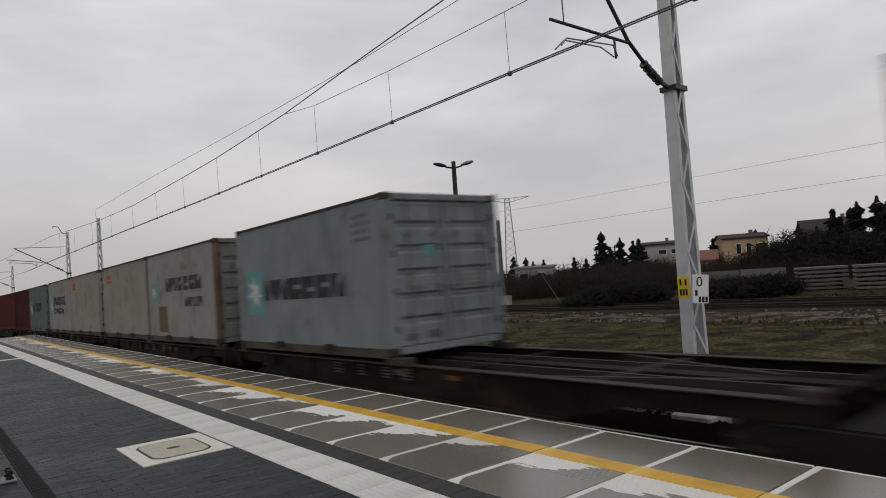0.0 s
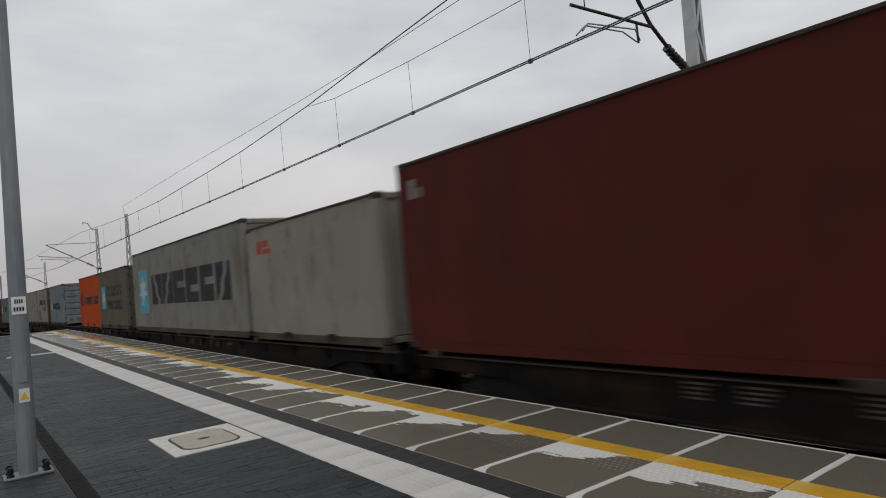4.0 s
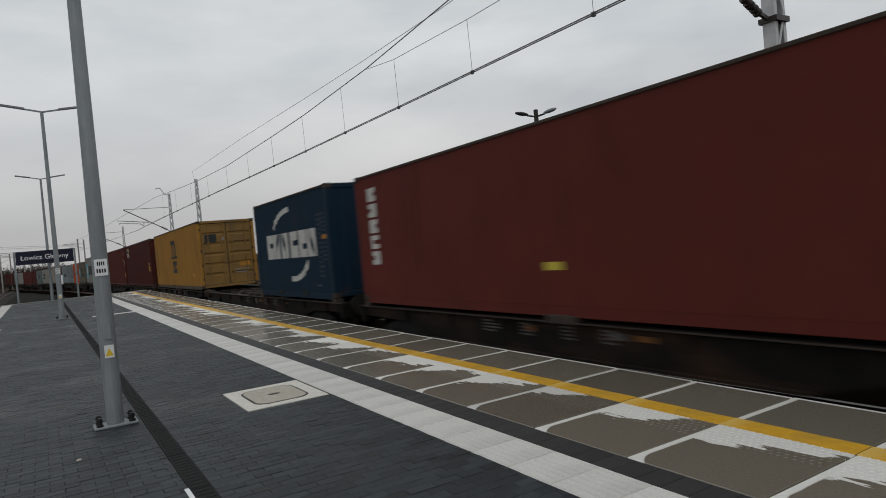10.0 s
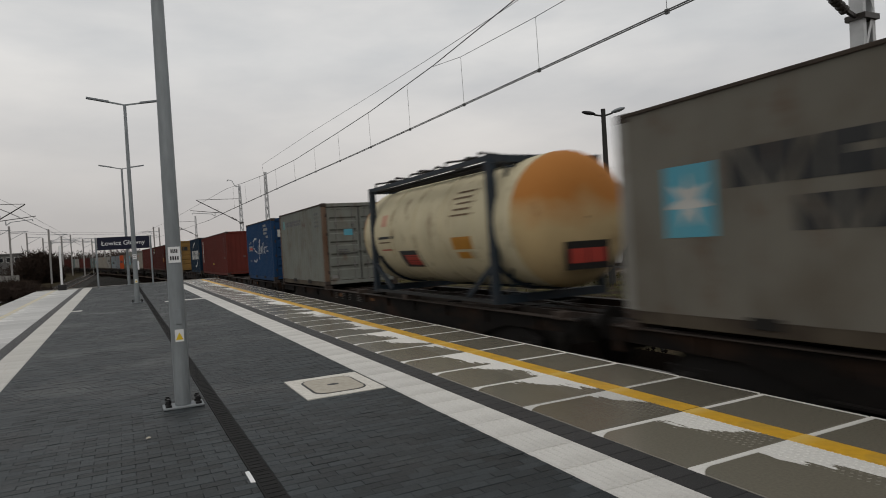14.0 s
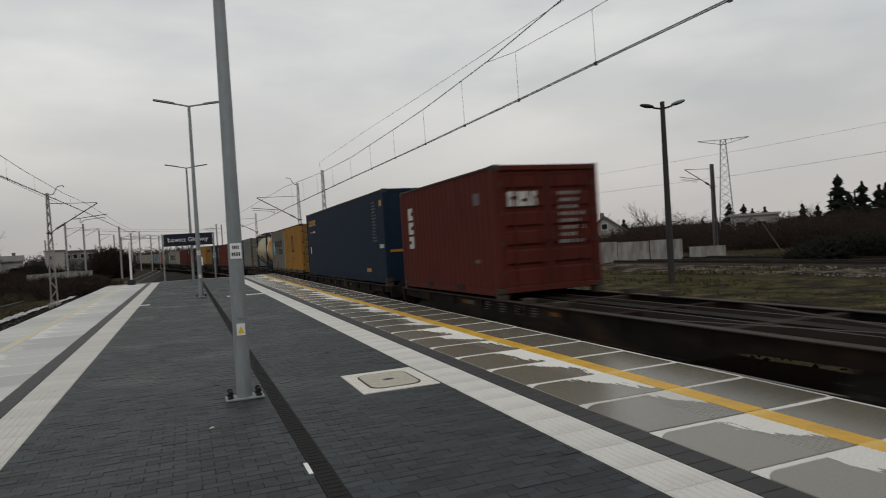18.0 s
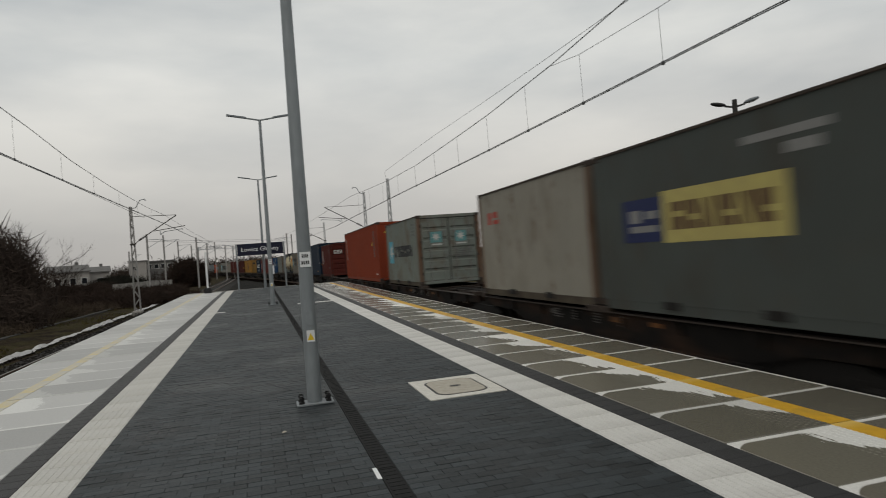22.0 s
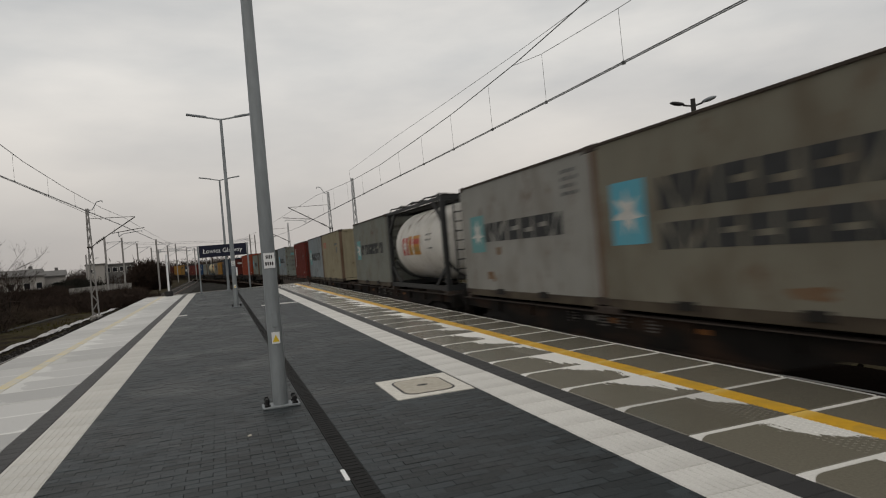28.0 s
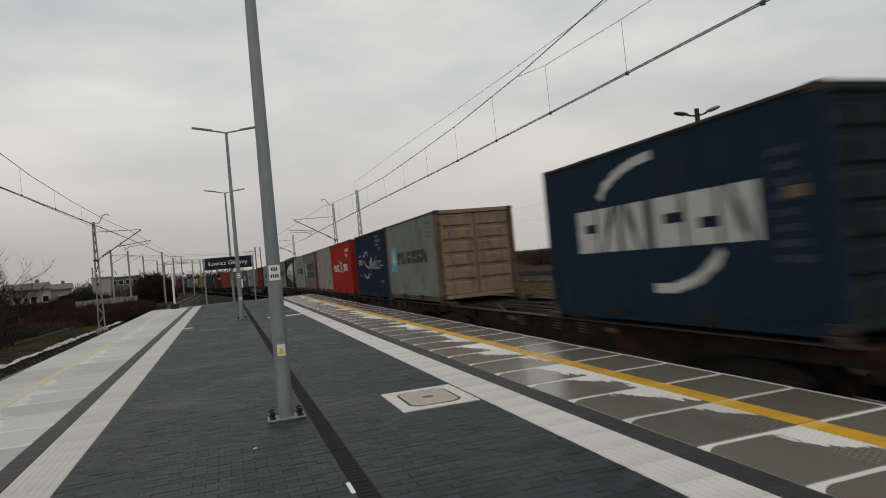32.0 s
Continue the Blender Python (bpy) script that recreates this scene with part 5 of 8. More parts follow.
    L(container("yellowed beige container with red marks and a rusty edge", S, STD, P_CREAM, red_tab(0.65, 1.8) + [("serial_mark", quad(4.2, 5.1, 1.85, 1.95) + quad(4.6, 4.95, 1.45, 1.75), D_DIM, 0.004)], trim=P_POST, end="plain", end_marks=[("small_logo", quad(0.75, 1.4, 1.55, 1.78), D_RED)]), 188.42, S)
    L(container("dull grey container with a star panel and dark lettering", S, STD, P_GREY, star_side(0.5, 1.4, 0.8, [(1.4, 5.2, 1.2, 1.6, 6)], D_TEAL, [])), 198.16, S)
    L(container("light grey container with a teal star panel and rust patches", S, STD, P_PALE, star_side(0.55, 1.4, 0.85, [(1.4, 5.0, 1.2, 1.62, 6)], D_TEAL, serial(S, STD) + [("rust_patch", ragged(1.6, 0.45, 0.22, 0.12, 4), D_RUST, 0.0025), ("rust_patch", ragged(2.1, 1.0, 0.16, 0.10, 9), D_RUST, 0.0025)])), 211.98, S)
    L(container("grimy tan-grey container with blue panel and two lines of worn lettering", S, STD, P_TANGREY, star_side(0.45, 1.42, 0.95, [(1.6, 5.2, 1.4, 1.85, 6), (1.6, 5.2, 0.85, 1.22, 7)], D_STAR, serial(S, STD) + [("rust_patch", ragged(4.0, 0.32, 0.35, 0.08, 14), D_RUST, 0.0025)]), trim=P_POST), 218.05, S)
    L(container("grey-beige container with a red mark and a blue-green patch", S, STD, P_BEIGE, red_tab(0.65, 1.85) + [("repair_patch", ragged(4.75, 0.55, 0.36, 0.16, 3), D_TEALPATCH, 0.004), ("serial_mark", rows_of(4.6, 5.2, 1.8, 2.2, 3, 6), D_DIM, 0.004)], trim=P_STAINED), 225.15, S)
    L(container("bright red container with white lettering blocks and a winged shape", S, STD, P_SCARLET, [("word_mark", blocks(0.7, 2.45, 1.1, 1.45, 5, (0, 2)) + blocks(3.75, 5.0, 1.1, 1.45, 3, (1,)), D_WHITE, 0.004), ("winged_shape", [[(2.6, 0.95), (3.0, 1.1), (3.65, 1.7), (3.3, 1.5)], [(2.55, 1.72), (2.9, 1.62), (3.6, 0.95), (3.25, 1.1)]], D_WHITE, 0.004), ("owner_mark", quad(4.6, 5.4, 2.05, 2.2) + quad(4.75, 5.1, 1.8, 1.95), D_WHITE, 0.004)],
        end_marks=[("winged_shape", [[(0.3, 1.85), (0.6, 1.95), (0.95, 2.25), (0.7, 2.15)], [(0.3, 2.3), (0.55, 2.2), (0.95, 1.85), (0.7, 1.95)]], D_WHITE), ("door_label", quad(0.4, 0.65, 1.45, 1.55), D_GREY)]), 231.2, S)
    L(container("deep blue container with a flowing white mark", S, STD, P_DEEP, script(1.15, 1.33, D_SCRIPT) + badge(0.52) + [("owner_mark", quad(4.2, 4.75, 2.30, 2.40) + quad(4.2, 5.05, 2.12, 2.24) + quad(4.2, 4.8, 1.97, 2.06) + quad(4.6, 5.05, 1.8, 1.9), D_DIM, 0.004),
        ("amber_plate", quad(4.8, 5.15, 0.5, 0.62), D_RUST, 0.004), ("grime_patch", ragged(1.2, 0.55, 0.4, 0.25, 9), D_SOOT, 0.003)]), 238.62, S)
    L(container("grey container with star panel, dark lettering and tan doors", S, STD, P_STAINED, star_side(0.55, 1.32, 0.85, [(1.4, 5.0, 1.15, 1.55, 6)], D_STAR, serial(S, STD)), trim=P_POST, end_skin=P_TAN), 244.75, S)
    L(container("dark navy container with white blocks between two arcs and dark doors", S, STD, P_NAVY, ringed(0, 0, D_WHITE) + [("serial_mark", rows_of(5.3, 5.8, 0.75, 2.1, 8, 3), D_FAINTB, 0.004), ("amber_plate", quad(5.45, 5.78, 1.45, 1.58), D_RUST, 0.005)], end_skin=P_DARKGREEN), 257.61, S)


all_containers()


# ---------------------------------------------------------------- tank containers
M_TANKCREAM = paint("cream_tank_paint", (0.86, 0.77, 0.53), (0.50, 0.38, 0.22), 0.35)
M_TANKWHITE = paint("white_tank_paint", (0.92, 0.90, 0.85), (0.5, 0.44, 0.36), 0.35)
M_RUSTDOME = paint("rust_stained_dome", (0.74, 0.56, 0.30), (0.5, 0.38, 0.22), 0.35)


def rust_cap(m):
    """A ragged orange stain over the upper part of the tank's ends."""
    n, l = m.node_tree.nodes, m.node_tree.links
    base = n["Principled BSDF"].inputs["Base Color"]
    tc, sep, nz, ad, mr, mx = n.new("ShaderNodeTexCoord"), n.new("ShaderNodeSeparateXYZ"), n.new("ShaderNodeTexNoise"), n.new("ShaderNodeMath"), n.new("ShaderNodeMapRange"), n.new("ShaderNodeMix")
    nz.inputs["Scale"].default_value, nz.inputs["Detail"].default_value = 1.6, 6.0
    ad.operation = "ADD"
    mr.inputs["From Min"].default_value, mr.inputs["From Max"].default_value, mr.inputs["To Max"].default_value = 1.75, 2.35, 0.9
    mx.data_type = "RGBA"
    mx.inputs["B"].default_value = (0.34, 0.125, 0.022, 1)
    l.new(tc.outputs["Object"], sep.inputs["Vector"])
    l.new(tc.outputs["Object"], nz.inputs["Vector"])
    l.new(sep.outputs["Z"], ad.inputs[0])
    l.new(nz.outputs["Fac"], ad.inputs[1])
    l.new(ad.outputs["Value"], mr.inputs["Value"])
    l.new(mr.outputs["Result"], mx.inputs["Factor"])
    l.new(base.links[0].from_socket, mx.inputs["A"])
    l.new(mx.outputs["Result"], base)


rust_cap(M_RUSTDOME)
M_FRAMEBLUE = mat("dark_blue_frame_paint", (0.006, 0.016, 0.026), 0.6, 0.0, (0.03, 0.03, 0.035), 5, 0.6)
M_FRAMEBLACK = mat("black_frame_paint", (0.016, 0.017, 0.018), 0.6)


def tank_container(label, frame_len, body_len, shell, dome, bars, radius, marks, placard=False):
    c = thing("tank_container", label, "tank container", "containers on the train")
    half, hx, H = frame_len / 2, CW / 2, 2.6
    zc = 0.16 + radius + 0.06
    straight = body_len / 2 - 0.55

    def ring_mesh(stations, sides=36):
        verts, faces = [], []
        for y, r in stations:
            for k in range(sides):
                a = 2 * math.pi * k / sides
                verts.append((r * math.cos(a), y, zc + r * math.sin(a)))
        for i in range(len(stations) - 1):
            for k in range(sides):
                faces.append((i * sides + k, i * sides + (k + 1) % sides, (i + 1) * sides + (k + 1) % sides, (i + 1) * sides + k))
        return verts, faces
    v, f = ring_mesh([(-straight, radius), (straight, radius)])
    raw("tank_shell", v, f, shell, c, smooth=True)
    for s in (-1, 1):
        v, f = ring_mesh([(s * (straight + 0.55 * math.sin(a)), max(0.02, radius * math.cos(a) ** 0.6)) for a in [math.pi / 2 * k / 9 for k in range(10)]])
        raw("domed_end", v, f, dome, c, smooth=True)
        bm = B()
        for sx in (-1, 1):
            box(bm, sx * (hx - 0.13), sx * hx, s * half - s * 0.15, s * half, 0.0, H)
        box(bm, -hx + 0.13, hx - 0.13, s * half - s * 0.12, s * half, 0.0, 0.15)
        box(bm, -hx + 0.13, hx - 0.13, s * half - s * 0.12, s * half, H - 0.13, H)
        part("end_frame", bm, bars, c)
        for sx in (-1, 1):
            bm = B()
            beam(bm, (sx * (hx - 0.07), s * (half - 0.1), 0.7), (sx * (hx - 0.07), s * (half - 1.1), 0.1), 0.07, 0.09)
            part("corner_brace", bm, bars, c)
            if not placard:
                bm = B()
                beam(bm, (sx * (hx - 0.07), s * (half - 0.1), H - 0.75), (sx * (hx - 0.07), s * (half - 0.95), H - 0.06), 0.07, 0.09)
                part("corner_brace", bm, bars, c)
        verts, faces = [], []
        for k in range(17):
            a = radians(205 + 130 * k / 16)
            for r, dy in ((radius + 0.005, -0.06), (radius + 0.005, 0.06), (radius + 0.05, 0.06), (radius + 0.05, -0.06)):
                verts.append((r * math.cos(a), s * (half - 0.3) + dy, zc + r * math.sin(a)))
        for k in range(16):
            for q in range(4):
                faces.append((4 * k + q, 4 * k + (q + 1) % 4, 4 * k + 4 + (q + 1) % 4, 4 * k + 4 + q))
        raw("saddle", verts, faces, bars, c)
    for sx in (-1, 1):
        bm = B()
        box(bm, sx * (hx - 0.10), sx * (hx - 0.02), -half + 0.15, half - 0.15, 0.01, 0.07 if placard else 0.14)
        part("bottom_rail", bm, M_FRAMEBLACK, c)
        bm = B()
        box(bm, sx * (hx - 0.09), sx * (hx - 0.01), -half + 0.15, half - 0.15, H - 0.09, H - 0.01)
        part("top_rail", bm, bars, c)
    bm = B()
    for k in range(5):
        box(bm, -0.42 + 0.17 * k, -0.27 + 0.17 * k, -half + 0.1, half - 0.1, H - 0.06, H - 0.01)
    part("walkway", bm, M_POCKET, c, "dark steel walkway on top")
    for k in range(9):
        y = -half + 0.4 + (frame_len - 0.8) * k / 8
        bm = B()
        pipe(bm, [(-hx + 0.05, y, H - 0.05), (-hx + 0.10 + 0.1 * (k % 2), y + 0.08, H + 0.10), (-0.45, y + 0.12, H + 0.05 + 0.06 * (k % 3))], 0.022, 6)
        part("handrail_strut", bm, M_POCKET, c)
    for sx in (-1, 1):
        bm = B()
        pipe(bm, [(sx * (hx - 0.2), -half + 0.1, H - 0.12), (sx * (hx - 0.22), half - 0.1, H - 0.10)], 0.04, 8)
        pipe(bm, [(sx * 0.62, -half + 0.1, H - 0.10), (sx * 0.66, half - 0.1, H - 0.06)], 0.055, 8)
        part("top_pipe", bm, M_POCKET, c)
    if placard:
        bm = B()
        box(bm, -0.52, 0.38, -straight - 0.585, -straight - 0.565, 0.55, 1.02)
        plate = part("placard", bm, M_POCKET, c, "dark placard with two red fields")
        for q in (0.0, 0.38):
            bm = B()
            box(bm, q - 0.43, q - 0.09, -straight - 0.592, -straight - 0.586, 0.66, 0.90)
            part("red_field", bm, D_RED, plate)
        for k in range(3):
            bm = B()
            box(bm, 0.05 + 0.03 * k, 0.42 - 0.05 * k, -straight - 0.47 + 0.05 * k, -straight - 0.42 + 0.05 * k, zc + 0.66 + 0.08 * k, zc + 0.70 + 0.08 * k)
            part("label_mark", bm, D_BROWNED, c)
    for y in (-straight * 0.62, -straight * 0.25, straight * 0.12, straight * 0.5):
        v, f = ring_mesh([(y - 0.045, radius + 0.001), (y - 0.035, radius + 0.022), (y + 0.035, radius + 0.022), (y + 0.045, radius + 0.001)])
        raw("seam_band", v, f, shell, c, smooth=True)
    bm = B()
    rod(bm, (0, 0, zc + radius - 0.05), (0, 0, zc + radius + 0.13), 0.3, 20)
    rod(bm, (0, 1.1, zc + radius - 0.05), (0, 1.1, zc + radius + 0.1), 0.12, 12)
    part("manhole", bm, bars, c)
    bm = B()
    for k in range(9):
        box(bm, -hx + 0.35, -hx + 0.75, -half - 0.02, -half + 0.02, 0.3 + k * 0.26, 0.33 + k * 0.26)
    for x in (-hx + 0.35, -hx + 0.75):
        box(bm, x - 0.02, x + 0.02, -half - 0.02, -half + 0.02, 0.15, H)
    part("ladder", bm, bars, c)
    for nm, y0, y1, z0, z1, m in marks:
        verts, faces, n = [], [], 8
        for k in range(n + 1):
            z = z0 + (z1 - z0) * k / n
            x = -math.sqrt(max(0.0, (radius + 0.006) ** 2 - (z - zc) ** 2))
            verts += [(x, y0, z), (x, y1, z)]
        for k in range(n):
            faces.append((2 * k, 2 * k + 1, 2 * k + 3, 2 * k + 2))
        raw(nm, verts, faces, m, c)
    return c


TANK_A = tank_container("cream tank container in a dark blue frame with rust-stained round ends", 6.06, 8.2, M_TANKCREAM, M_RUSTDOME, M_FRAMEBLUE, 1.19, [
    ("red_emblem", 2.05, 2.4, 1.60, 1.88, mat("faded_red_emblem", (0.48, 0.27, 0.19), 0.7)), ("label_mark", 1.6, 2.6, 1.3, 1.36, D_DARK), ("label_mark", 1.75, 2.6, 1.2, 1.23, D_BROWNED), ("label_mark", 1.7, 2.5, 1.02, 1.05, D_RED),
    ("dark_band", 0.35, 1.45, 0.62, 1.0, D_DARK), ("red_panel", 0.5, 1.25, 0.66, 0.9, D_RED), ("orange_panel", -2.15, -1.35, 0.98, 1.22, D_AMBER), ("orange_panel", -1.95, -1.45, 0.80, 0.93, D_AMBER)]
    + [("label_mark", -2.3 + 0.12 * (k % 2), -1.35 - 0.1 * (k % 3), 1.62 + 0.11 * k, 1.655 + 0.11 * k, D_BROWNED) for k in range(5)], True)
TRAIN.append((TANK_A, 66.09, 72.15, 1.165))
TANK_B = tank_container("white tank container with orange and red panel in black frame", 6.06, 5.6, M_TANKWHITE, M_TANKWHITE, M_FRAMEBLACK, 1.14, [
    ("orange_panel", -0.55, 0.75, 1.05, 1.65, D_AMBER), ("orange_mark", -0.45, 0.6, 1.38, 1.55, D_RED), ("orange_mark", -0.45, 0.6, 1.15, 1.3, D_GOLD), ("red_panel", 0.85, 1.5, 1.05, 1.62, D_RED), ("white_stroke", 1.0, 1.35, 1.25, 1.45, D_WHITE),
    ("label_mark", -1.6, -1.1, 1.6, 1.65, D_DIM), ("label_mark", -1.6, -1.1, 1.45, 1.5, D_DIM), ("label_mark", -1.7, -1.2, 1.2, 1.24, D_DIM)])
TRAIN.append((TANK_B, 204.43, 210.49, 1.165))


# ---------------------------------------------------------------- container wagons
def wheelset_parts(parent, y):
    for sx in (-1, 1):
        bm = B()
        x = sx * 0.7535
        rod(bm, (x - 0.065, y, 0.46), (x + 0.065, y, 0.46), 0.46, 24)
        rod(bm, (x - sx * 0.10, y, 0.46), (x - sx * 0.065, y, 0.46), 0.49, 24)
        part("wheel", bm, M_WHEEL, parent)


def bogie(parent, y):
    bm = B()
    for sx in (-1, 1):
        x = sx * 1.02
        pts = [(-1.15, 0.52), (-0.75, 0.56), (-0.5, 0.40), (0.5, 0.40), (0.75, 0.56), (1.15, 0.52), (1.15, 0.66), (0.7, 0.80), (-0.7, 0.80), (-1.15, 0.66)]
        lo = [bm.verts.new((x - 0.05, y + a, b)) for a, b in pts]
        hi = [bm.verts.new((x + 0.05, y + a, b)) for a, b in pts]
        bm.faces.new(lo)
        bm.faces.new(list(reversed(hi)))
        for k in range(len(pts)):
            bm.faces.new((lo[k], hi[k], hi[(k + 1) % len(pts)], lo[(k + 1) % len(pts)]))
    box(bm, -1.0, 1.0, y - 0.25, y + 0.25, 0.55, 0.82)
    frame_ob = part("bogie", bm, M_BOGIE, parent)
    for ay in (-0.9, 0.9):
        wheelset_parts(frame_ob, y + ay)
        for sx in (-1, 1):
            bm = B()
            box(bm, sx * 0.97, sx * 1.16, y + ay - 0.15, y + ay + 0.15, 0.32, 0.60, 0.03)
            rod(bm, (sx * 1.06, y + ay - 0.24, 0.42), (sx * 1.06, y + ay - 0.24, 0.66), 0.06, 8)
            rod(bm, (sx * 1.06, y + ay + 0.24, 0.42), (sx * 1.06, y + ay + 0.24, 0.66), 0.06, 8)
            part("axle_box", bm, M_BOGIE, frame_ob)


def wagon(u0, u1, front_free, rear_free, bogies, skin=None, label="", deep=0.5, boarded=False):
    """One section of a container wagon, its middle at the origin on the rail heads."""
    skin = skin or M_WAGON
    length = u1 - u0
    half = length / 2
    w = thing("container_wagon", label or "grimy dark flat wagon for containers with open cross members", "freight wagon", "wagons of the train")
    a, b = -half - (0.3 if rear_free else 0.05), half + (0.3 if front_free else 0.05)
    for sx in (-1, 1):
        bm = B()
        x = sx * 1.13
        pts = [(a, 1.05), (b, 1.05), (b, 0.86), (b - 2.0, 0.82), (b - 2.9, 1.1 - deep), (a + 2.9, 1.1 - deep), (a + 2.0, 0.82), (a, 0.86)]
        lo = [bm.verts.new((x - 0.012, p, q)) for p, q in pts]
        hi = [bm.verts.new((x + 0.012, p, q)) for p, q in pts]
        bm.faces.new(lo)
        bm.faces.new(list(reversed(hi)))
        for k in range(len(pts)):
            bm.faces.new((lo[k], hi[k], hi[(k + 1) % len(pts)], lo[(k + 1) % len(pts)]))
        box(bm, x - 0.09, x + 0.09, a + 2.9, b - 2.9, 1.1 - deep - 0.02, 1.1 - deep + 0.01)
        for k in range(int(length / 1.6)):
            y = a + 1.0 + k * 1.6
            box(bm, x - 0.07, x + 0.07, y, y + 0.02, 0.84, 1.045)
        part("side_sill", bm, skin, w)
        # flange in the paler deck steel: a highlight painted along the sill's top
        bm = B()
        box(bm, x - 0.085, x + 0.085, a, b, 1.051, 1.068, 0.004)
        part("top_flange", bm, M_DECK, w, "worn rusty top flange, paler for the highlight on its edge")
        bm = B()
        box(bm, sx * 0.42 - 0.03, sx * 0.42 + 0.03, a + 0.3, b - 0.3, 0.93, 1.045)
        part("stringer", bm, M_DECK, w)
    n = max(3, int(length / 2.05))
    for k in range(n + 1):
        y = -half + 0.15 + (length - 0.3) * k / n
        bm = B()
        box(bm, -1.11, 1.11, y - 0.045, y + 0.045, 0.88, 1.04, 0.008)
        part("cross_member", bm, M_DECK if k % 2 else skin, w)
    for s in (-1, 1):
        for sx in (-1, 1):
            bm = B()
            beam(bm, (sx * 1.08, s * half * 0.42, 1.0), (sx * 0.16, s * half * 0.86, 1.0), 0.07, 0.09)
            part("diagonal", bm, M_DECK, w)
    bm = B()
    box(bm, -0.14, 0.14, a + 0.1, b - 0.1, 0.78, 1.03)
    part("centre_sill", bm, skin, w)
    if boarded:
        n = int(length / 0.24)
        for k in range(n):
            bm = B()
            y = -half + 0.1 + (length - 0.2) * k / n
            box(bm, -1.04, 1.04, y, y + (length - 0.2) / n - 0.012, 1.042, 1.078 + 0.004 * ((k * 5) % 3), 0.004)
            part("deck_board", bm, M_DECKBOARD, w)
    for y in (-half + 0.1, -half + 5.96, -0.0, half - 5.96, half - 0.1):
        for sx in (-1, 1):
            bm = B()
            box(bm, sx * 1.02, sx * 1.225, y - 0.1, y + 0.1, 1.04, 1.163, 0.01)
            part("container_spigot", bm, M_STEEL, w)
    for free, s, e in ((front_free, 1, b), (rear_free, -1, a)):
        if not free:
            continue
        bm = B()
        box(bm, -1.2, 1.2, e - s * 0.12, e, 0.72, 1.075, 0.01)
        part("headstock", bm, skin, w)
        for sx in (-1, 1):
            bm = B()
            rod(bm, (sx * 0.875, e, 1.03), (sx * 0.875, e + s * 0.30, 1.03), 0.10, 12, 0.085)
            rod(bm, (sx * 0.875, e + s * 0.30, 1.03), (sx * 0.875, e + s * 0.38, 1.03), 0.06, 10)
            rod(bm, (sx * 0.875, e + s * 0.38, 1.03), (sx * 0.875, e + s * 0.41, 1.03), 0.24, 20)
            part("buffer", bm, M_BOGIE, w)
        bm = B()
        box(bm, -0.05, 0.05, e, e + s * 0.40, 0.86, 0.98, 0.01)
        part("coupling", bm, M_BOGIE, w)
    for y in bogies:
        bogie(w, y)
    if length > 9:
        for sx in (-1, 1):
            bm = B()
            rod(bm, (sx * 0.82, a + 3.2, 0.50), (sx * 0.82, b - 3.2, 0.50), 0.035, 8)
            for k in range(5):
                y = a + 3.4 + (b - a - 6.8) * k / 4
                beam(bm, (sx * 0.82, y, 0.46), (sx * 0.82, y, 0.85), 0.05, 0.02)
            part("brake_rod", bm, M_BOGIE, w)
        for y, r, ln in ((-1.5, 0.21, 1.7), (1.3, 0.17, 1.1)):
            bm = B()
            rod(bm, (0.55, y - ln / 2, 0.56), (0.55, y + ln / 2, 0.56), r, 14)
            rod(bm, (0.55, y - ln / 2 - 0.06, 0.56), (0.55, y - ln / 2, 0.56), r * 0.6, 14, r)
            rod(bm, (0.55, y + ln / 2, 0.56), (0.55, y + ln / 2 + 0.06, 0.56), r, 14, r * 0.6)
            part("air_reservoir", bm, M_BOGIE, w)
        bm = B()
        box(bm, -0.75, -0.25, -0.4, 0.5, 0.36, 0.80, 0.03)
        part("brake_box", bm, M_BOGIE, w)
    rnd = random.Random(int(u0 * 10) % 997)
    for k in range(3):
        bm = B()
        y = -half * 0.45 + rnd.random() * half * 0.9
        z = 1.1 - deep
        if k == 0:
            box(bm, -0.95, -0.55, y, y + 0.75, z - 0.2, z + 0.12, 0.03)
            part("brake_box", bm, M_BOGIE, w, "dark brake gear box")
        elif rnd.random() < 0.6:
            box(bm, -1.149, -1.146, y, y + 0.18 + rnd.random() * 0.2, 0.89, 0.98)
            part("pale_marking", bm, M_WAGMARK if k == 1 else M_ORANGEM, w)
    # panels of small unreadable lines stencilled on the sill
    y = half * 0.2 + rnd.random() * 0.8
    for k in range(4):
        bm = B()
        wide = 0.22 + 0.22 * rnd.random()
        for q in range(4):
            short = wide * (0.5 + 0.5 * rnd.random())
            box(bm, -1.149, -1.146, y - short, y, 0.83 + 0.05 * q, 0.853 + 0.05 * q)
        part("stencilled_panel", bm, M_WAGMARK, w)
        y -= wide + 0.25 + 0.5 * rnd.random()
    bm = B()
    box(bm, -1.149, -1.146, y - 0.3, y, 0.90, 0.97)
    part("orange_plate", bm, M_ORANGEM, w)
    return w


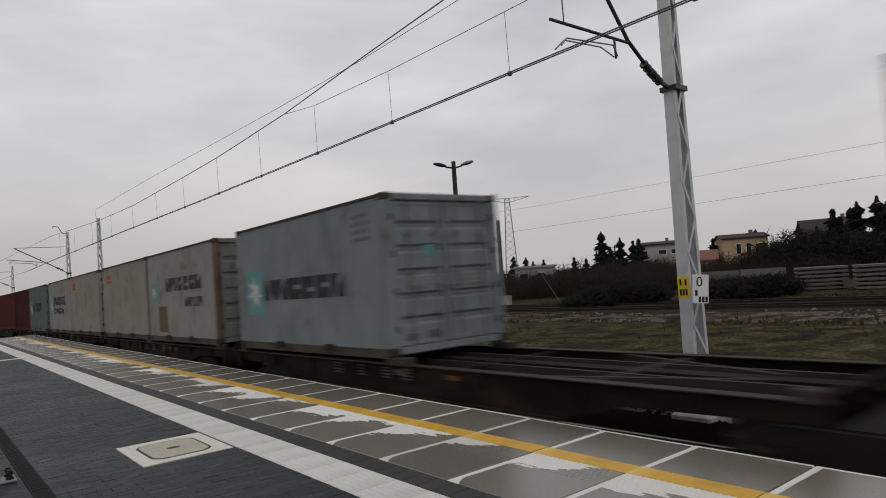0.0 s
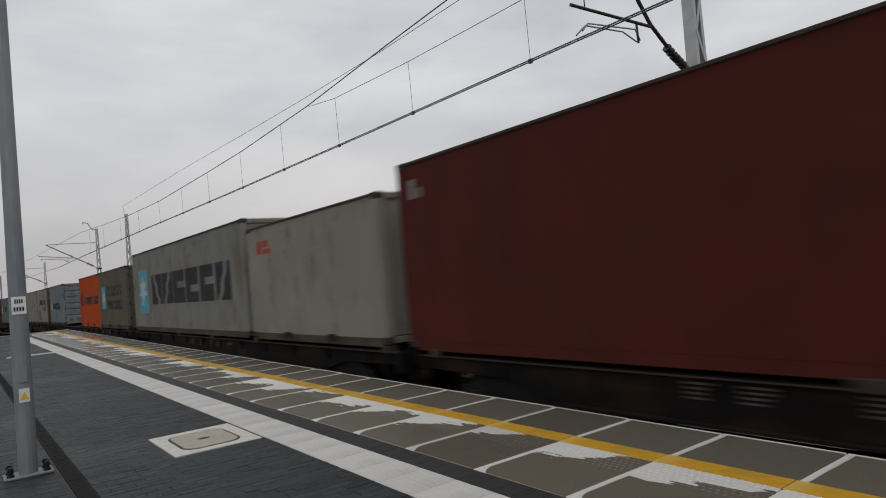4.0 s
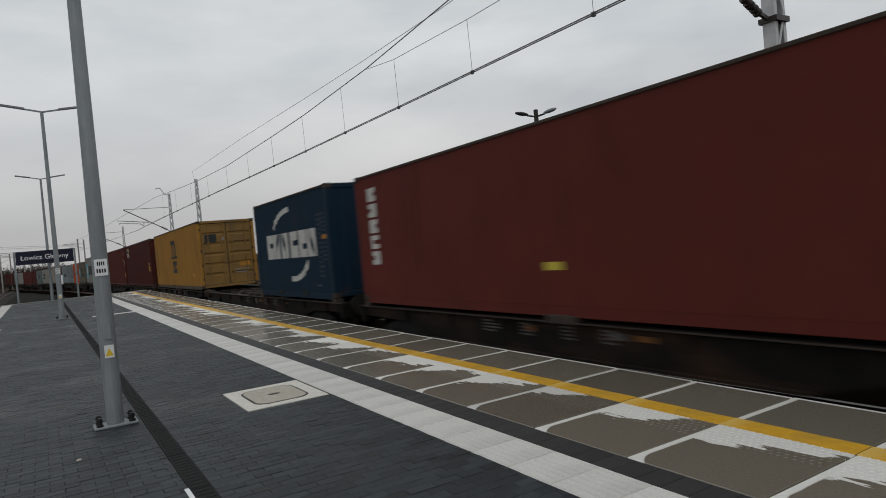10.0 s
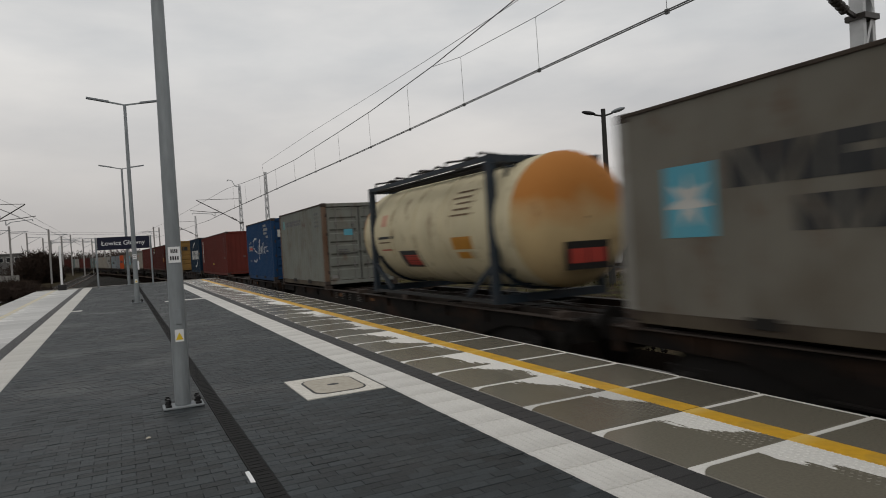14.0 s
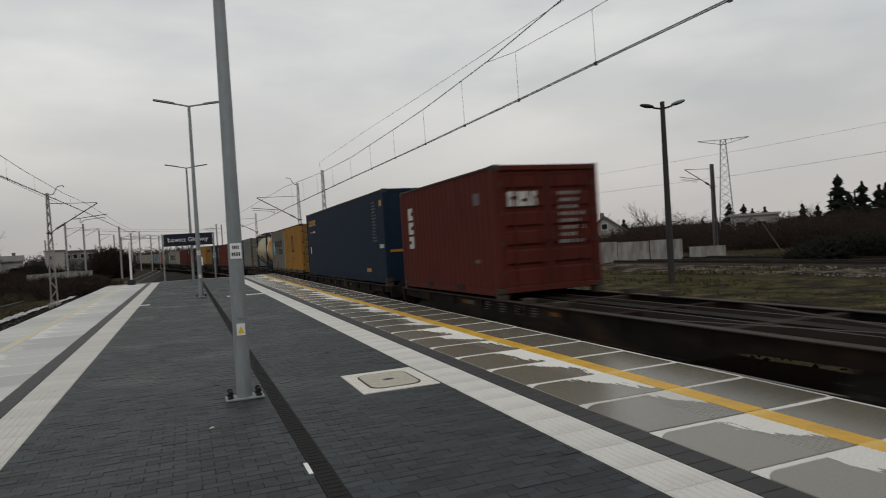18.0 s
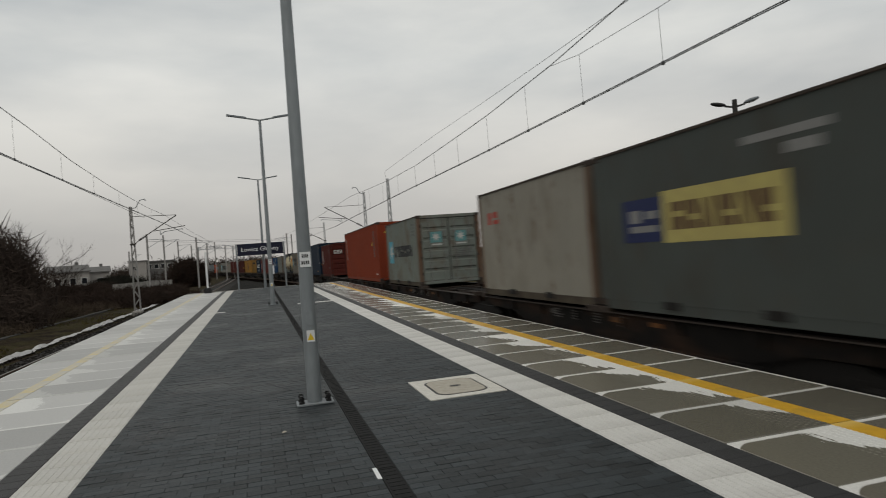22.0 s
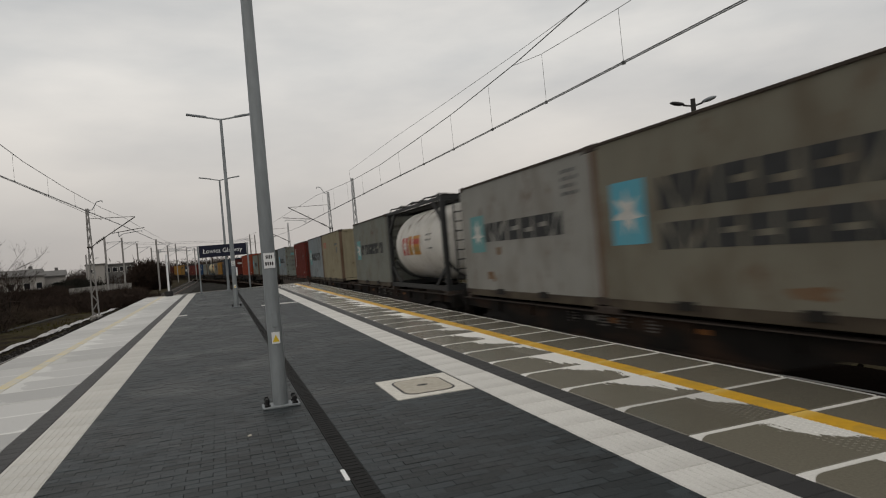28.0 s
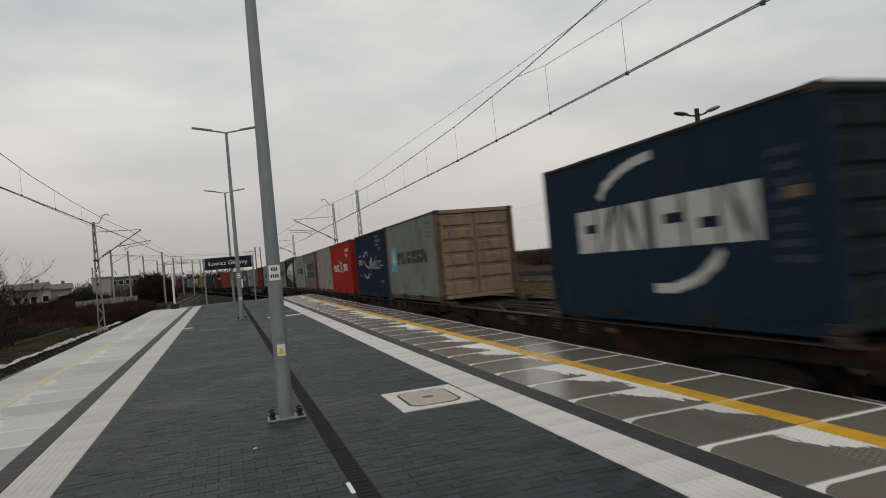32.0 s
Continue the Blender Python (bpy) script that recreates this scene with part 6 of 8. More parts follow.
def all_wagons():
    def pair(u0, u1, mid, skin=None):
        f, r = wagon(u0, mid - 0.3, True, False, ((mid - 0.3 - u0) / 2 - 1.75, -(mid - 0.3 - u0) / 2 - 0.3), skin), wagon(mid + 0.3, u1, False, True, (-(u1 - mid - 0.3) / 2 + 1.75,), skin)
        TRAIN.append((f, u0, mid - 0.3, 0.0))
        TRAIN.append((r, mid + 0.3, u1, 0.0))

    def single(u0, u1, skin=None, deep=0.5):
        h = (u1 - u0) / 2
        TRAIN.append((wagon(u0, u1, True, True, (h - 2.0, -h + 2.0), skin, "" if skin is None else "brown-grey flat wagon with a boarded deck and deep plain side sills", deep, skin is not None), u0, u1, 0.0))

    pair(-152.9, -127.9, -140.35)
    pair(-126.5, -101.3, -113.95)
    pair(-99.85, -74.70, -87.25)
    pair(-73.28, -48.18, -60.76)
    single(-46.73, -28.20)
    pair(-26.98, -2.18, -14.58)
    pair(0.0, 27.06, 13.3)
    pair(28.72, 54.09, 41.3)
    single(55.67, 74.0)
    pair(75.39, 103.28, 89.0)
    pair(105.0, 132.37, 119.4)
    pair(134.57, 159.97, 147.2)
    single(161.57, 180.11, M_WAGONGREY, 0.62)
    pair(182.26, 210.49, 196.6)
    pair(212.0, 237.26, 224.65)
    pair(238.62, 263.66, 251.2)


all_wagons()

# ---------------------------------------------------------------- overhead line
M_YARDMAST = mat("dull_dark_mast_steel", (0.085, 0.085, 0.085), 0.7, 0.1, (0.05, 0.05, 0.05), 5, 0.8)
M_FOOTING = mat("stained_footing_concrete", (0.30, 0.29, 0.275), 0.9, 0.0, (0.20, 0.19, 0.175), 5, 0.8, 0.4, 50)


def channel_bar(bm, a, b, w, d):
    """An upright bar of breadth w along x and depth d along y from a to b."""
    vs = []
    for p in (a, b):
        for sx, sy in ((-1, -1), (1, -1), (1, 1), (-1, 1)):
            vs.append(bm.verts.new((p[0] + sx * w / 2, p[1] + sy * d / 2, p[2])))
    for f in ((0, 3, 2, 1), (4, 5, 6, 7), (0, 1, 5, 4), (1, 2, 6, 5), (2, 3, 7, 6), (3, 0, 4, 7)):
        bm.faces.new([vs[k] for k in f])
    return bm


def lattice_mast(name, x, y, top, w0=0.47, w1=0.17, label="pale grey steel lattice mast of the overhead line", plates=False, group="overhead line masts", skin=M_MASTW):
    """Two channels, their backs across the track, with flat lacing between them."""
    z0 = ground_z(x, y)
    m = thing(name, label, "overhead line mast", group, pose(x, y, 0))
    for s in (-1, 1):
        bm = B()
        channel_bar(bm, (s * w0 / 2, 0, z0 - 0.3), (s * w1 / 2, 0, top), 0.012, 0.20)
        for q in (-0.094, 0.094):
            channel_bar(bm, (s * (w0 / 2 - 0.036), q, z0 - 0.3), (s * (w1 / 2 - 0.036), q, top), 0.06, 0.012)
        part("channel", bm, skin, m)
    n = int((top - z0) / 0.55)
    for face in (-0.107, 0.107):
        for k in range(n):
            t0, t1 = k / n, (k + 1) / n
            za, zb = z0 + (top - z0) * t0, z0 + (top - z0) * t1
            xa, xb = (w0 + (w1 - w0) * t0) / 2 - 0.03, (w0 + (w1 - w0) * t1) / 2 - 0.03
            s = 1 if k % 2 else -1
            p, q = Vector((-s * xa, face, za)), Vector((s * xb, face, zb))
            bm = B()
            d = (q - p).normalized()
            side = Vector((d.z, 0, -d.x)) * 0.024
            vs = [bm.verts.new(v + Vector((0, o, 0))) for o in (-0.005, 0.005) for v in (p - side, p + side, q + side, q - side)]
            for f in ((0, 1, 2, 3), (7, 6, 5, 4), (0, 4, 5, 1), (1, 5, 6, 2), (2, 6, 7, 3), (3, 7, 4, 0)):
                bm.faces.new([vs[i] for i in f])
            part("lacing", bm, skin, m)
    bm = B()
    box(bm, -0.34, 0.34, -0.34, 0.34, z0 - 0.4, z0 + 0.26, 0.03)
    part("footing", bm, M_FOOTING, m, "stained concrete footing")
    if plates:
        fx = -(w0 / 2 - 0.045)
        bm = B()
        box(bm, fx - 0.014, fx - 0.004, -0.10, 0.10, 1.06, 1.40)
        part("yellow_plate", bm, M_STICK, m, "yellow plate with dark bars")
        for z, yy in ((1.31, -0.045), (1.31, 0.045), (1.15, -0.05), (1.15, 0.0), (1.15, 0.05)):
            bm = B()
            box(bm, fx - 0.018, fx - 0.0145, yy - 0.018, yy + 0.018, z - 0.05, z + 0.05)
            part("plate_bar", bm, M_INK, m)
        turn = pose(-0.335, -0.215, 0, 0, 5, -32)
        bm = B()
        box(bm, -0.09, 0.175, -0.008, 0.0, 0.98, 1.43)
        plate = part("distance_plate", bm, M_WHITE, m, "white distance plate with a dark figure")
        plate.matrix_basis = turn
        for q, z in ((-0.03, 1.14), (0.03, 1.04), (0.085, 1.04), (0.14, 1.04)):
            bm = B()
            box(bm, q - 0.02, q + 0.02, -0.0115, -0.0085, z - 0.045, z + 0.045)
            part("plate_bar", bm, M_INK, plate)
        words("figure", "0", 0.22, M_INK, plate, pose(0.02, -0.012, 1.31, 90, 0, 0))
    return m


def cantilever(m, x, reach, z_low, z_tip, side):
    """Tie, strut, insulators and steady arm that hold the wires; side: -1 reaches towards -x."""
    s = side
    bm = B()
    beam(bm, (s * 0.1, 0, z_low), (s * 0.42, 0, z_low + 0.42 * (z_tip - z_low) / reach), 0.05, 0.05)
    box(bm, -0.16, 0.16, -0.24, 0.24, z_low - 0.05, z_low + 0.03)
    part("bracket", bm, M_INSUL, m)
    g = (z_tip - z_low) / reach
    bm = B()
    for k in range(4):
        d = 0.42 + 0.11 * k
        rod(bm, (s * d, 0, z_low + d * g), (s * (d + 0.05), 0, z_low + (d + 0.05) * g), 0.085, 10)
    rod(bm, (s * 0.4, 0, z_low + 0.4 * g), (s * 0.9, 0, z_low + 0.9 * g), 0.035, 8)
    part("insulator", bm, M_INSUL, m)
    bm = B()
    rod(bm, (s * 0.85, 0, z_low + 0.85 * g), (s * reach, 0, z_tip), 0.035, 8)
    part("strut", bm, M_INSUL, m)
    bm = B()
    rod(bm, (s * 0.1, 0, z_tip + 0.05), (s * reach, 0, z_tip + 0.02), 0.02, 6)
    part("tie", bm, M_INSUL, m)
    d = reach * 0.5
    zr = z_low + d * g
    bm = B()
    rod(bm, (s * (d - 0.05), 0, zr - 0.1), (s * (reach + 0.55), 0, zr + 0.17), 0.025, 8)
    rod(bm, (s * (d + 0.1), 0, zr - 0.05), (s * (d + 0.1), 0, zr + 0.25), 0.012, 6)
    part("registration_arm", bm, M_INSUL, m)
    for off in (-0.12, 0.12):
        bm = B()
        pipe(bm, [(s * (d + 0.35), off, zr - 0.02), (s * (d + 0.36), off, zr - 0.38), (s * (d + 0.62), off, zr - 0.18), (s * (reach + 0.35), off, zr - 0.04), (s * (reach + 0.36), off, zr - 0.16)], 0.012)
        part("steady_arm", bm, M_GALV, m)


def top_hook(m, top, side):
    """A bent pipe on the mast's top that carries a feeder."""
    bm = B()
    pipe(bm, [(0, 0, top - 0.12), (side * 0.32, 0, top - 0.1), (side * 0.42, 0, top + 0.05), (side * 0.62, 0, top + 0.42), (side * 0.95, 0, top + 0.5), (side * 1.0, 0, top + 0.36)], 0.028, 8)
    part("feeder_hook", bm, M_GALV, m)


def near_cantilever(m, ox):
    """The arm over the freight track: strut, registration arm and two steady arms, in the mast's plane."""
    def at(x, z, y=0.0):
        return (x - ox, y, z)
    bm = B()
    beam(bm, at(9.72, 4.48), at(9.44, 4.57), 0.05, 0.05)
    box(bm, -0.17, 0.17, -0.15, 0.15, 4.44, 4.52)
    part("bracket", bm, M_INSUL, m)
    for (xa, za), (xb, zb) in (((9.44, 4.56), (9.28, 4.65)), ((9.22, 4.68), (9.06, 4.78))):
        bm = B()
        for k in range(3):
            f = k / 2.0
            p = Vector(at(xa + (xb - xa) * f, za + (zb - za) * f))
            d = (Vector(at(xb, zb)) - Vector(at(xa, za))).normalized() * 0.02
            rod(bm, p - d, p + d, 0.07, 12)
        rod(bm, at(xa, za), at(xb, zb), 0.035, 8)
        part("insulator", bm, M_INSUL, m)
    bm = B()
    pipe(bm, [at(9.3, 4.63), at(8.68, 5.09), at(8.24, 5.65), at(7.05, 6.42)], 0.03, 8)
    part("strut", bm, M_INSUL, m)
    bm = B()
    pipe(bm, [at(9.72, 6.5), at(7.05, 6.44)], 0.018, 6)
    part("tie", bm, M_INSUL, m)
    bm = B()
    pipe(bm, [at(8.68, 5.06), at(6.90, 5.08)], 0.024, 8)
    pipe(bm, [at(7.19, 5.09), at(7.16, 6.3)], 0.009, 6)
    part("registration_arm", bm, M_INSUL, m)
    bm = B()
    pipe(bm, [at(8.33, 5.05), at(8.34, 4.76)], 0.018, 6)
    part("drop_bracket", bm, M_INSUL, m)
    for off, tip in ((-0.10, ((8.15, 4.90), (7.10, 4.82), (6.98, 4.70))), (0.10, ((8.12, 4.93), (7.29, 4.89), (7.08, 4.72)))):
        bm = B()
        pipe(bm, [at(8.34, 4.79, off * 0.3)] + [at(p, q, off) for p, q in tip], 0.012, 6)
        part("steady_arm", bm, M_GALV, m)


MAST_1 = lattice_mast("catenary_mast", 9.85, 5.85, 7.4, plates=True)
near_cantilever(MAST_1, 9.85)
lattice_mast("catenary_mast", 9.75, 48.0, 7.15)
MAST_B = lattice_mast("catenary_mast", 9.75, 59.2, 7.3)
cantilever(MAST_B, 9.75, 3.6, 4.05, 6.1, -1)
top_hook(MAST_B, 7.3, -1)
MAST_C = lattice_mast("catenary_mast", 8.9, 88.0, 6.3)
cantilever(MAST_C, 8.9, 3.2, 3.9, 5.6, -1)
MAST_L = lattice_mast("catenary_mast", -8.2, 50.3, 6.2, label="weathered grey lattice mast beside the side track", skin=M_MASTFAR)
cantilever(MAST_L, -8.2, 2.95, 3.55, 5.45, 1)
top_hook(MAST_L, 6.2, 1)
def polar(az, dist):
    a = radians(az)
    return dist * math.sin(a), dist * math.cos(a)


for faz, fdist, ft in ((-8.25, 112, 7.3), (-7.05, 125, 7.6), (-6.0, 150, 7.4), (-5.0, 160, 6.6), (-4.6, 121, 6.75), (-3.2, 190, 8.1), (-3.8, 140, 6.2), (-2.4, 170, 6.4), (-1.8, 185, 6.6), (-9.6, 170, 6.4), (2.6, 150, 7.6), (3.0, 165, 8.0), (0.6, 205, 7.4), (-0.6, 215, 7.2)):
    fx, fy = polar(faz, fdist)
    bm = B()
    z0 = ground_z(fx, fy)
    far_mast = thing("far_catenary_mast", "slim grey overhead line mast far down the line", "overhead line mast", "far overhead line masts", pose(fx, fy, 0))
    beam(bm, (0, 0, z0), (0, 0, ft), 0.26, 0.26)
    part("post", bm, M_MASTFAR, far_mast)
    bm = B()
    beam(bm, (0, 0, ft - 0.9), (2.6 if fx < 0 else -2.6, 0, ft - 0.9), 0.07, 0.07)
    beam(bm, (0, 0, ft - 2.2), (2.2 if fx < 0 else -2.2, 0, ft - 0.95), 0.06, 0.06)
    part("arm", bm, M_GALV, far_mast)


def gantry(y, x0, x1, top):
    g = thing("portal_gantry", "wide grey steel gantry over the station tracks", "gantry", "far gantries", pose(0, y, 0))
    for x in (x0, x1):
        bm = B()
        beam(bm, (x, 0, ground_z(x, y)), (x, 0, top), 0.3, 0.3)
        part("leg", bm, M_MASTFAR, g)
    bm = B()
    beam(bm, (x0, 0, top), (x1, 0, top), 0.1, 0.1)
    beam(bm, (x0, 0, top - 0.7), (x1, 0, top - 0.7), 0.1, 0.1)
    n = int((x1 - x0) / 1.2)
    for k in range(n):
        a, b = x0 + (x1 - x0) * k / n, x0 + (x1 - x0) * (k + 1) / n
        beam(bm, (a, 0, top - (0.7 if k % 2 else 0)), (b, 0, top - (0 if k % 2 else 0.7)), 0.05, 0.05)
    part("truss", bm, M_GALV, g)


gantry(178.0, -14.0, -3.0, 6.6)


def wire(points, r, material=M_WIRE, n=8):
    """A wire through points as one closed tube."""
    bm = B()
    pts = [Vector(p) for p in points]
    rings = []
    for i, p in enumerate(pts):
        d = (pts[min(i + 1, len(pts) - 1)] - pts[max(i - 1, 0)]).normalized()
        s = d.cross(Vector((0, 0, 1))).normalized()
        t = s.cross(d)
        rings.append([bm.verts.new(p + (s * math.cos(k * 2 * math.pi / 5) + t * math.sin(k * 2 * math.pi / 5)) * r) for k in range(5)])
    for a, b in zip(rings, rings[1:]):
        for k in range(5):
            bm.faces.new((a[k], a[(k + 1) % 5], b[(k + 1) % 5], b[k]))
    bm.faces.new(rings[0])
    bm.faces.new(rings[-1])
    return bm


def catenary(name, label, strands, droppers=()):
    c = thing(name, label, "overhead wire")
    for pts, r in strands:
        part("wire", wire(pts, r), M_WIRE, c)
    for a, b in droppers:
        bm = B()
        rod(bm, a, b, 0.0042, 5)
        box(bm, b[0] - 0.02, b[0] + 0.02, b[1] - 0.03, b[1] + 0.03, b[2] - 0.035, b[2] + 0.03)
        part("dropper", bm, M_WIRE, c)
    return c


def along(path, y):
    for (a, za), (b, zb) in zip(path, path[1:]):
        if a <= y <= b:
            return za + (zb - za) * (y - a) / (b - a)
    return path[-1][1]


MESS = [(-36, 6.4), (-22, 5.75), (-15, 5.6), (-8, 5.75), (0, 6.1), (5.85, 6.42), (8.2, 6.25), (10.6, 6.08), (14.2, 5.79), (18.6, 5.58), (21.9, 5.50), (28, 5.39), (34, 5.47), (40, 5.68), (48, 6.0), (59.2, 6.12)]
STITCH = [(-4, 5.92), (0, 5.64), (6.4, 5.55), (9.9, 5.55), (12.8, 5.62), (14.2, 5.77)]
CONT = [(-36, 4.70), (5.85, 4.625), (12, 4.575), (20, 4.53), (30, 4.52), (48, 4.45), (59.2, 4.35)]


def line_after(z0, z1):
    out = []
    for s in (70, 82, 94, 108, 122, 140):
        p, a = track_at(s)
        out.append((p.x, p.y, z0 + (z1 - z0) * (s - 59) / 80 - 0.004 * (s - 59)))
    return out


catenary("overhead_line", "contact wires, messenger, stitch wire and droppers over the freight track",
         [([(TRACK_X - 0.02, y, z) for y, z in CONT] + line_after(4.35, 4.3), 0.011), ([(TRACK_X + 0.07, y, z + 0.012) for y, z in CONT] + line_after(4.36, 4.3), 0.011),
          ([(TRACK_X, y, z) for y, z in MESS] + line_after(6.12, 5.6), 0.012), ([(TRACK_X, y, z) for y, z in STITCH], 0.006),
          ([(TRACK_X + 0.12, -8, 6.05), (TRACK_X + 0.05, 5.85, 6.20), (TRACK_X + 0.05, 10.9, 6.06), (TRACK_X + 0.05, 14.7, 6.04), (TRACK_X + 0.05, 18.9, 6.06), (TRACK_X + 0.05, 25.5, 6.12), (TRACK_X + 0.4, 37.1, 6.31), (9.7, 48.0, 6.55)], 0.006)],
         [((TRACK_X, y, along(STITCH, y) if y < 13 else along(MESS, y)), (TRACK_X + 0.02, y, along(CONT, y))) for y in (1.0, 3.8, 6.8, 9.9, 12.8, 15.8, 18.8, 21.9, 25.0, 28.3, 32.0, 36.0, 40.5, 45.0)])
L_MESS = [(-30, 6.2), (0, 6.35), (10, 6.5), (21.5, 5.98), (25.7, 5.70), (32.3, 5.50), (41.7, 5.39), (50.3, 5.48), (70, 5.2), (100, 5.0), (150, 4.6)]
L_CONT = [(-30, 4.9), (50.3, 4.86), (150, 4.2)]
catenary("side_overhead_line", "contact wires and messenger over the empty side track",
         [([(LEFT_X, y, z) for y, z in L_CONT], 0.012), ([(LEFT_X - 0.08, y, z + 0.012) for y, z in L_CONT], 0.012), ([(LEFT_X, y, z) for y, z in L_MESS], 0.012), ([(LEFT_X - 1.0, -20, 5.7), (LEFT_X - 1.0, 20, 5.45), (LEFT_X - 1.3, 50, 5.35)], 0.010)],
         [((LEFT_X, y, along(L_MESS, y)), (LEFT_X, y, along(L_CONT, y))) for y in (12, 16, 20, 24.5, 29, 34, 39, 44)])
catenary("far_wires", "thin wires across the station throat far down the line",
         [([(-15.3, 124, 6.6), (6.5, 150, 6.4)], 0.02), ([(-16.0, 111, 6.2), (-9.7, 121, 5.9), (7.5, 165, 6.6)], 0.02), ([(-14, 178, 6.0), (9, 168, 6.4)], 0.02)])
catenary("yard_wires", "two faint wires high over the yard", [([(46, -20, 8.3), (44, 40, 7.5), (40, 130, 8.0)], 0.009), ([(48, -20, 6.6), (44, 43, 5.5), (40, 130, 6.0)], 0.011)])


def yard_lamp(x, y):
    z0 = ground_z(x, y)
    lamp = thing("yard_lamp", "dark concrete lamp post with two cobra-head lamps in the yard", "street lamp", at=pose(x, y, 0, 0, 0, -40))
    bm = B()
    rod(bm, (0, 0, z0 - 0.2), (0, 0, 7.67), 0.17, 12, 0.11)
    part("post", bm, M_DARKPOST, lamp)
    for s in (-1, 1):
        bm = B()
        rod(bm, (0, 0, 7.31), (s * 0.45, 0, 7.42), 0.045, 8)
        part("arm", bm, M_DARKPOST, lamp)
        bm = B()
        bmesh.ops.create_uvsphere(bm, u_segments=14, v_segments=8, radius=1, matrix=Matrix.Translation((s * 0.72, 0, 7.54)) @ pose(0, 0, 0, 0, -s * 14, 0) @ Matrix.Diagonal((0.36, 0.16, 0.10, 1)))
        part("lamp_head", bm, M_BLACK if s < 0 else M_LAMP, lamp, smooth=True)


yard_lamp(22.2, 26.05)
YM = lattice_mast("yard_mast", 42.0, 43.6, 6.55, 0.4, 0.25, "grey overhead line mast with a bracket beside the yard track", group="yard masts", skin=M_YARDMAST)
cantilever(YM, 42.0, 2.9, 4.6, 6.1, -1)
YM_2 = lattice_mast("yard_mast", 36.7, 9.8, 6.3, 0.4, 0.2, "dark slim overhead line mast between the yard tracks", group="yard masts", skin=M_YARDMAST)
cantilever(YM_2, 36.7, 2.4, 4.7, 5.9, -1)

ym3x, ym3y = polar(33.75, 78)
YM_3 = lattice_mast("yard_mast", ym3x, ym3y, 5.7, 0.4, 0.2, "slim grey overhead line mast behind the pale fence", group="yard masts", skin=M_YARDMAST)
cantilever(YM_3, ym3x, 3.4, 4.0, 5.4, -1)


def leaning_pole():
    """A thin pale pole that leans in the scrub beside the yard track."""
    a, b = polar(48.9, 56.5), polar(47.3, 57.5)
    pole = thing("leaning_pole", "thin pale leaning pole in the brown scrub", "pole", at=pose(a[0], a[1], ground_z(*a)))
    bm = B()
    rod(bm, (0, 0, -0.1), (b[0] - a[0], b[1] - a[1], 1.45 - ground_z(*a)), 0.035, 8, 0.025)
    part("shaft", bm, M_SLEEPER, pole)


leaning_pole()


def pylon(x, y, top):
    z0 = ground_z(x, y)
    p = thing("power_pylon", "slim grey lattice power pylon with one crossarm", "pylon", at=pose(x, y, 0, 0, 0, -45))
    for sx in (-1, 1):
        for sy in (-1, 1):
            bm = B()
            beam(bm, (sx * 1.15, sy * 1.15, z0), (sx * 0.35, sy * 0.35, top), 0.1, 0.1)
            part("leg", bm, M_GALV, p)
    n = 14
    for f in range(4):
        bm = B()
        for k in range(n):
            t0, t1 = k / n, (k + 1) / n
            a, b = 1.15 - 0.8 * t0, 1.15 - 0.8 * t1
            za, zb = z0 + (top - z0) * t0, z0 + (top - z0) * t1
            s = 1 if k % 2 else -1
            pa, pb = Vector((-s * a, a, za)), Vector((s * b, b, zb))
            r = Matrix.Rotation(f * math.pi / 2, 3, "Z")
            beam(bm, r @ pa, r @ pb, 0.06, 0.06)
        part("lacing", bm, M_GALV, p)
    bm = B()
    for s in (-1, 1):
        beam(bm, (0, 0.2, top), (s * 3.6, 0, top + 0.1), 0.08, 0.08)
        beam(bm, (0, -0.2, top - 0.8), (s * 3.6, 0, top + 0.05), 0.08, 0.08)
        for q in (1.2, 2.4):
            beam(bm, (s * q, 0, top + 0.03), (s * q, 0, top - 0.75 + 0.22 * q), 0.05, 0.05)
    part("crossarm", bm, M_GALV, p)


pylon(77.6, 78.0, 14.1)
for px, py in ((118.0, 92.0), (122.0, 90.0)):
    bm = B()
    pole = thing("wooden_power_pole", "far pole with a short crossarm over the bushes", "utility pole", "far utility poles", pose(px, py, 0))
    rod(bm, (0, 0, -2), (0, 0, 6.2), 0.16, 8)
    part("pole", bm, M_DARKPOST, pole)
    bm = B()
    beam(bm, (-1.1, 0, 5.7), (1.1, 0, 5.7), 0.12, 0.12)
    part("crossarm", bm, M_DARKPOST, pole)

# ---------------------------------------------------------------- houses
M_PLASTERY = mat("yellow_plaster", (0.38, 0.28, 0.17), 0.9, 0.0, (0.31, 0.225, 0.14), 1.5, 0.7)
M_PLASTERW = mat("off_white_plaster", (0.30, 0.285, 0.27), 0.9, 0.0, (0.28, 0.265, 0.25), 1.2, 0.7)
M_PLASTERG = mat("grey_plaster", (0.13, 0.127, 0.125), 0.9, 0.0, (0.10, 0.097, 0.094), 0.8, 0.7)
M_PINK = mat("pink_tile_roof", (0.19, 0.09, 0.07), 0.9, 0.0, (0.15, 0.07, 0.055), 2, 0.7)
M_ROOF = mat("dark_roof_tiles", (0.036, 0.028, 0.026), 0.9, 0.0, (0.025, 0.02, 0.018), 3, 0.7)
M_WALLPALE = mat("pale_flat_roof_edge", (0.30, 0.29, 0.275), 0.9, 0.0, (0.2, 0.19, 0.18), 2, 0.7)
M_GLASS = mat("dark_window_glass", (0.015, 0.017, 0.02), 0.08)
M_FRAME = mat("white_window_frame", (0.55, 0.55, 0.53), 0.6)


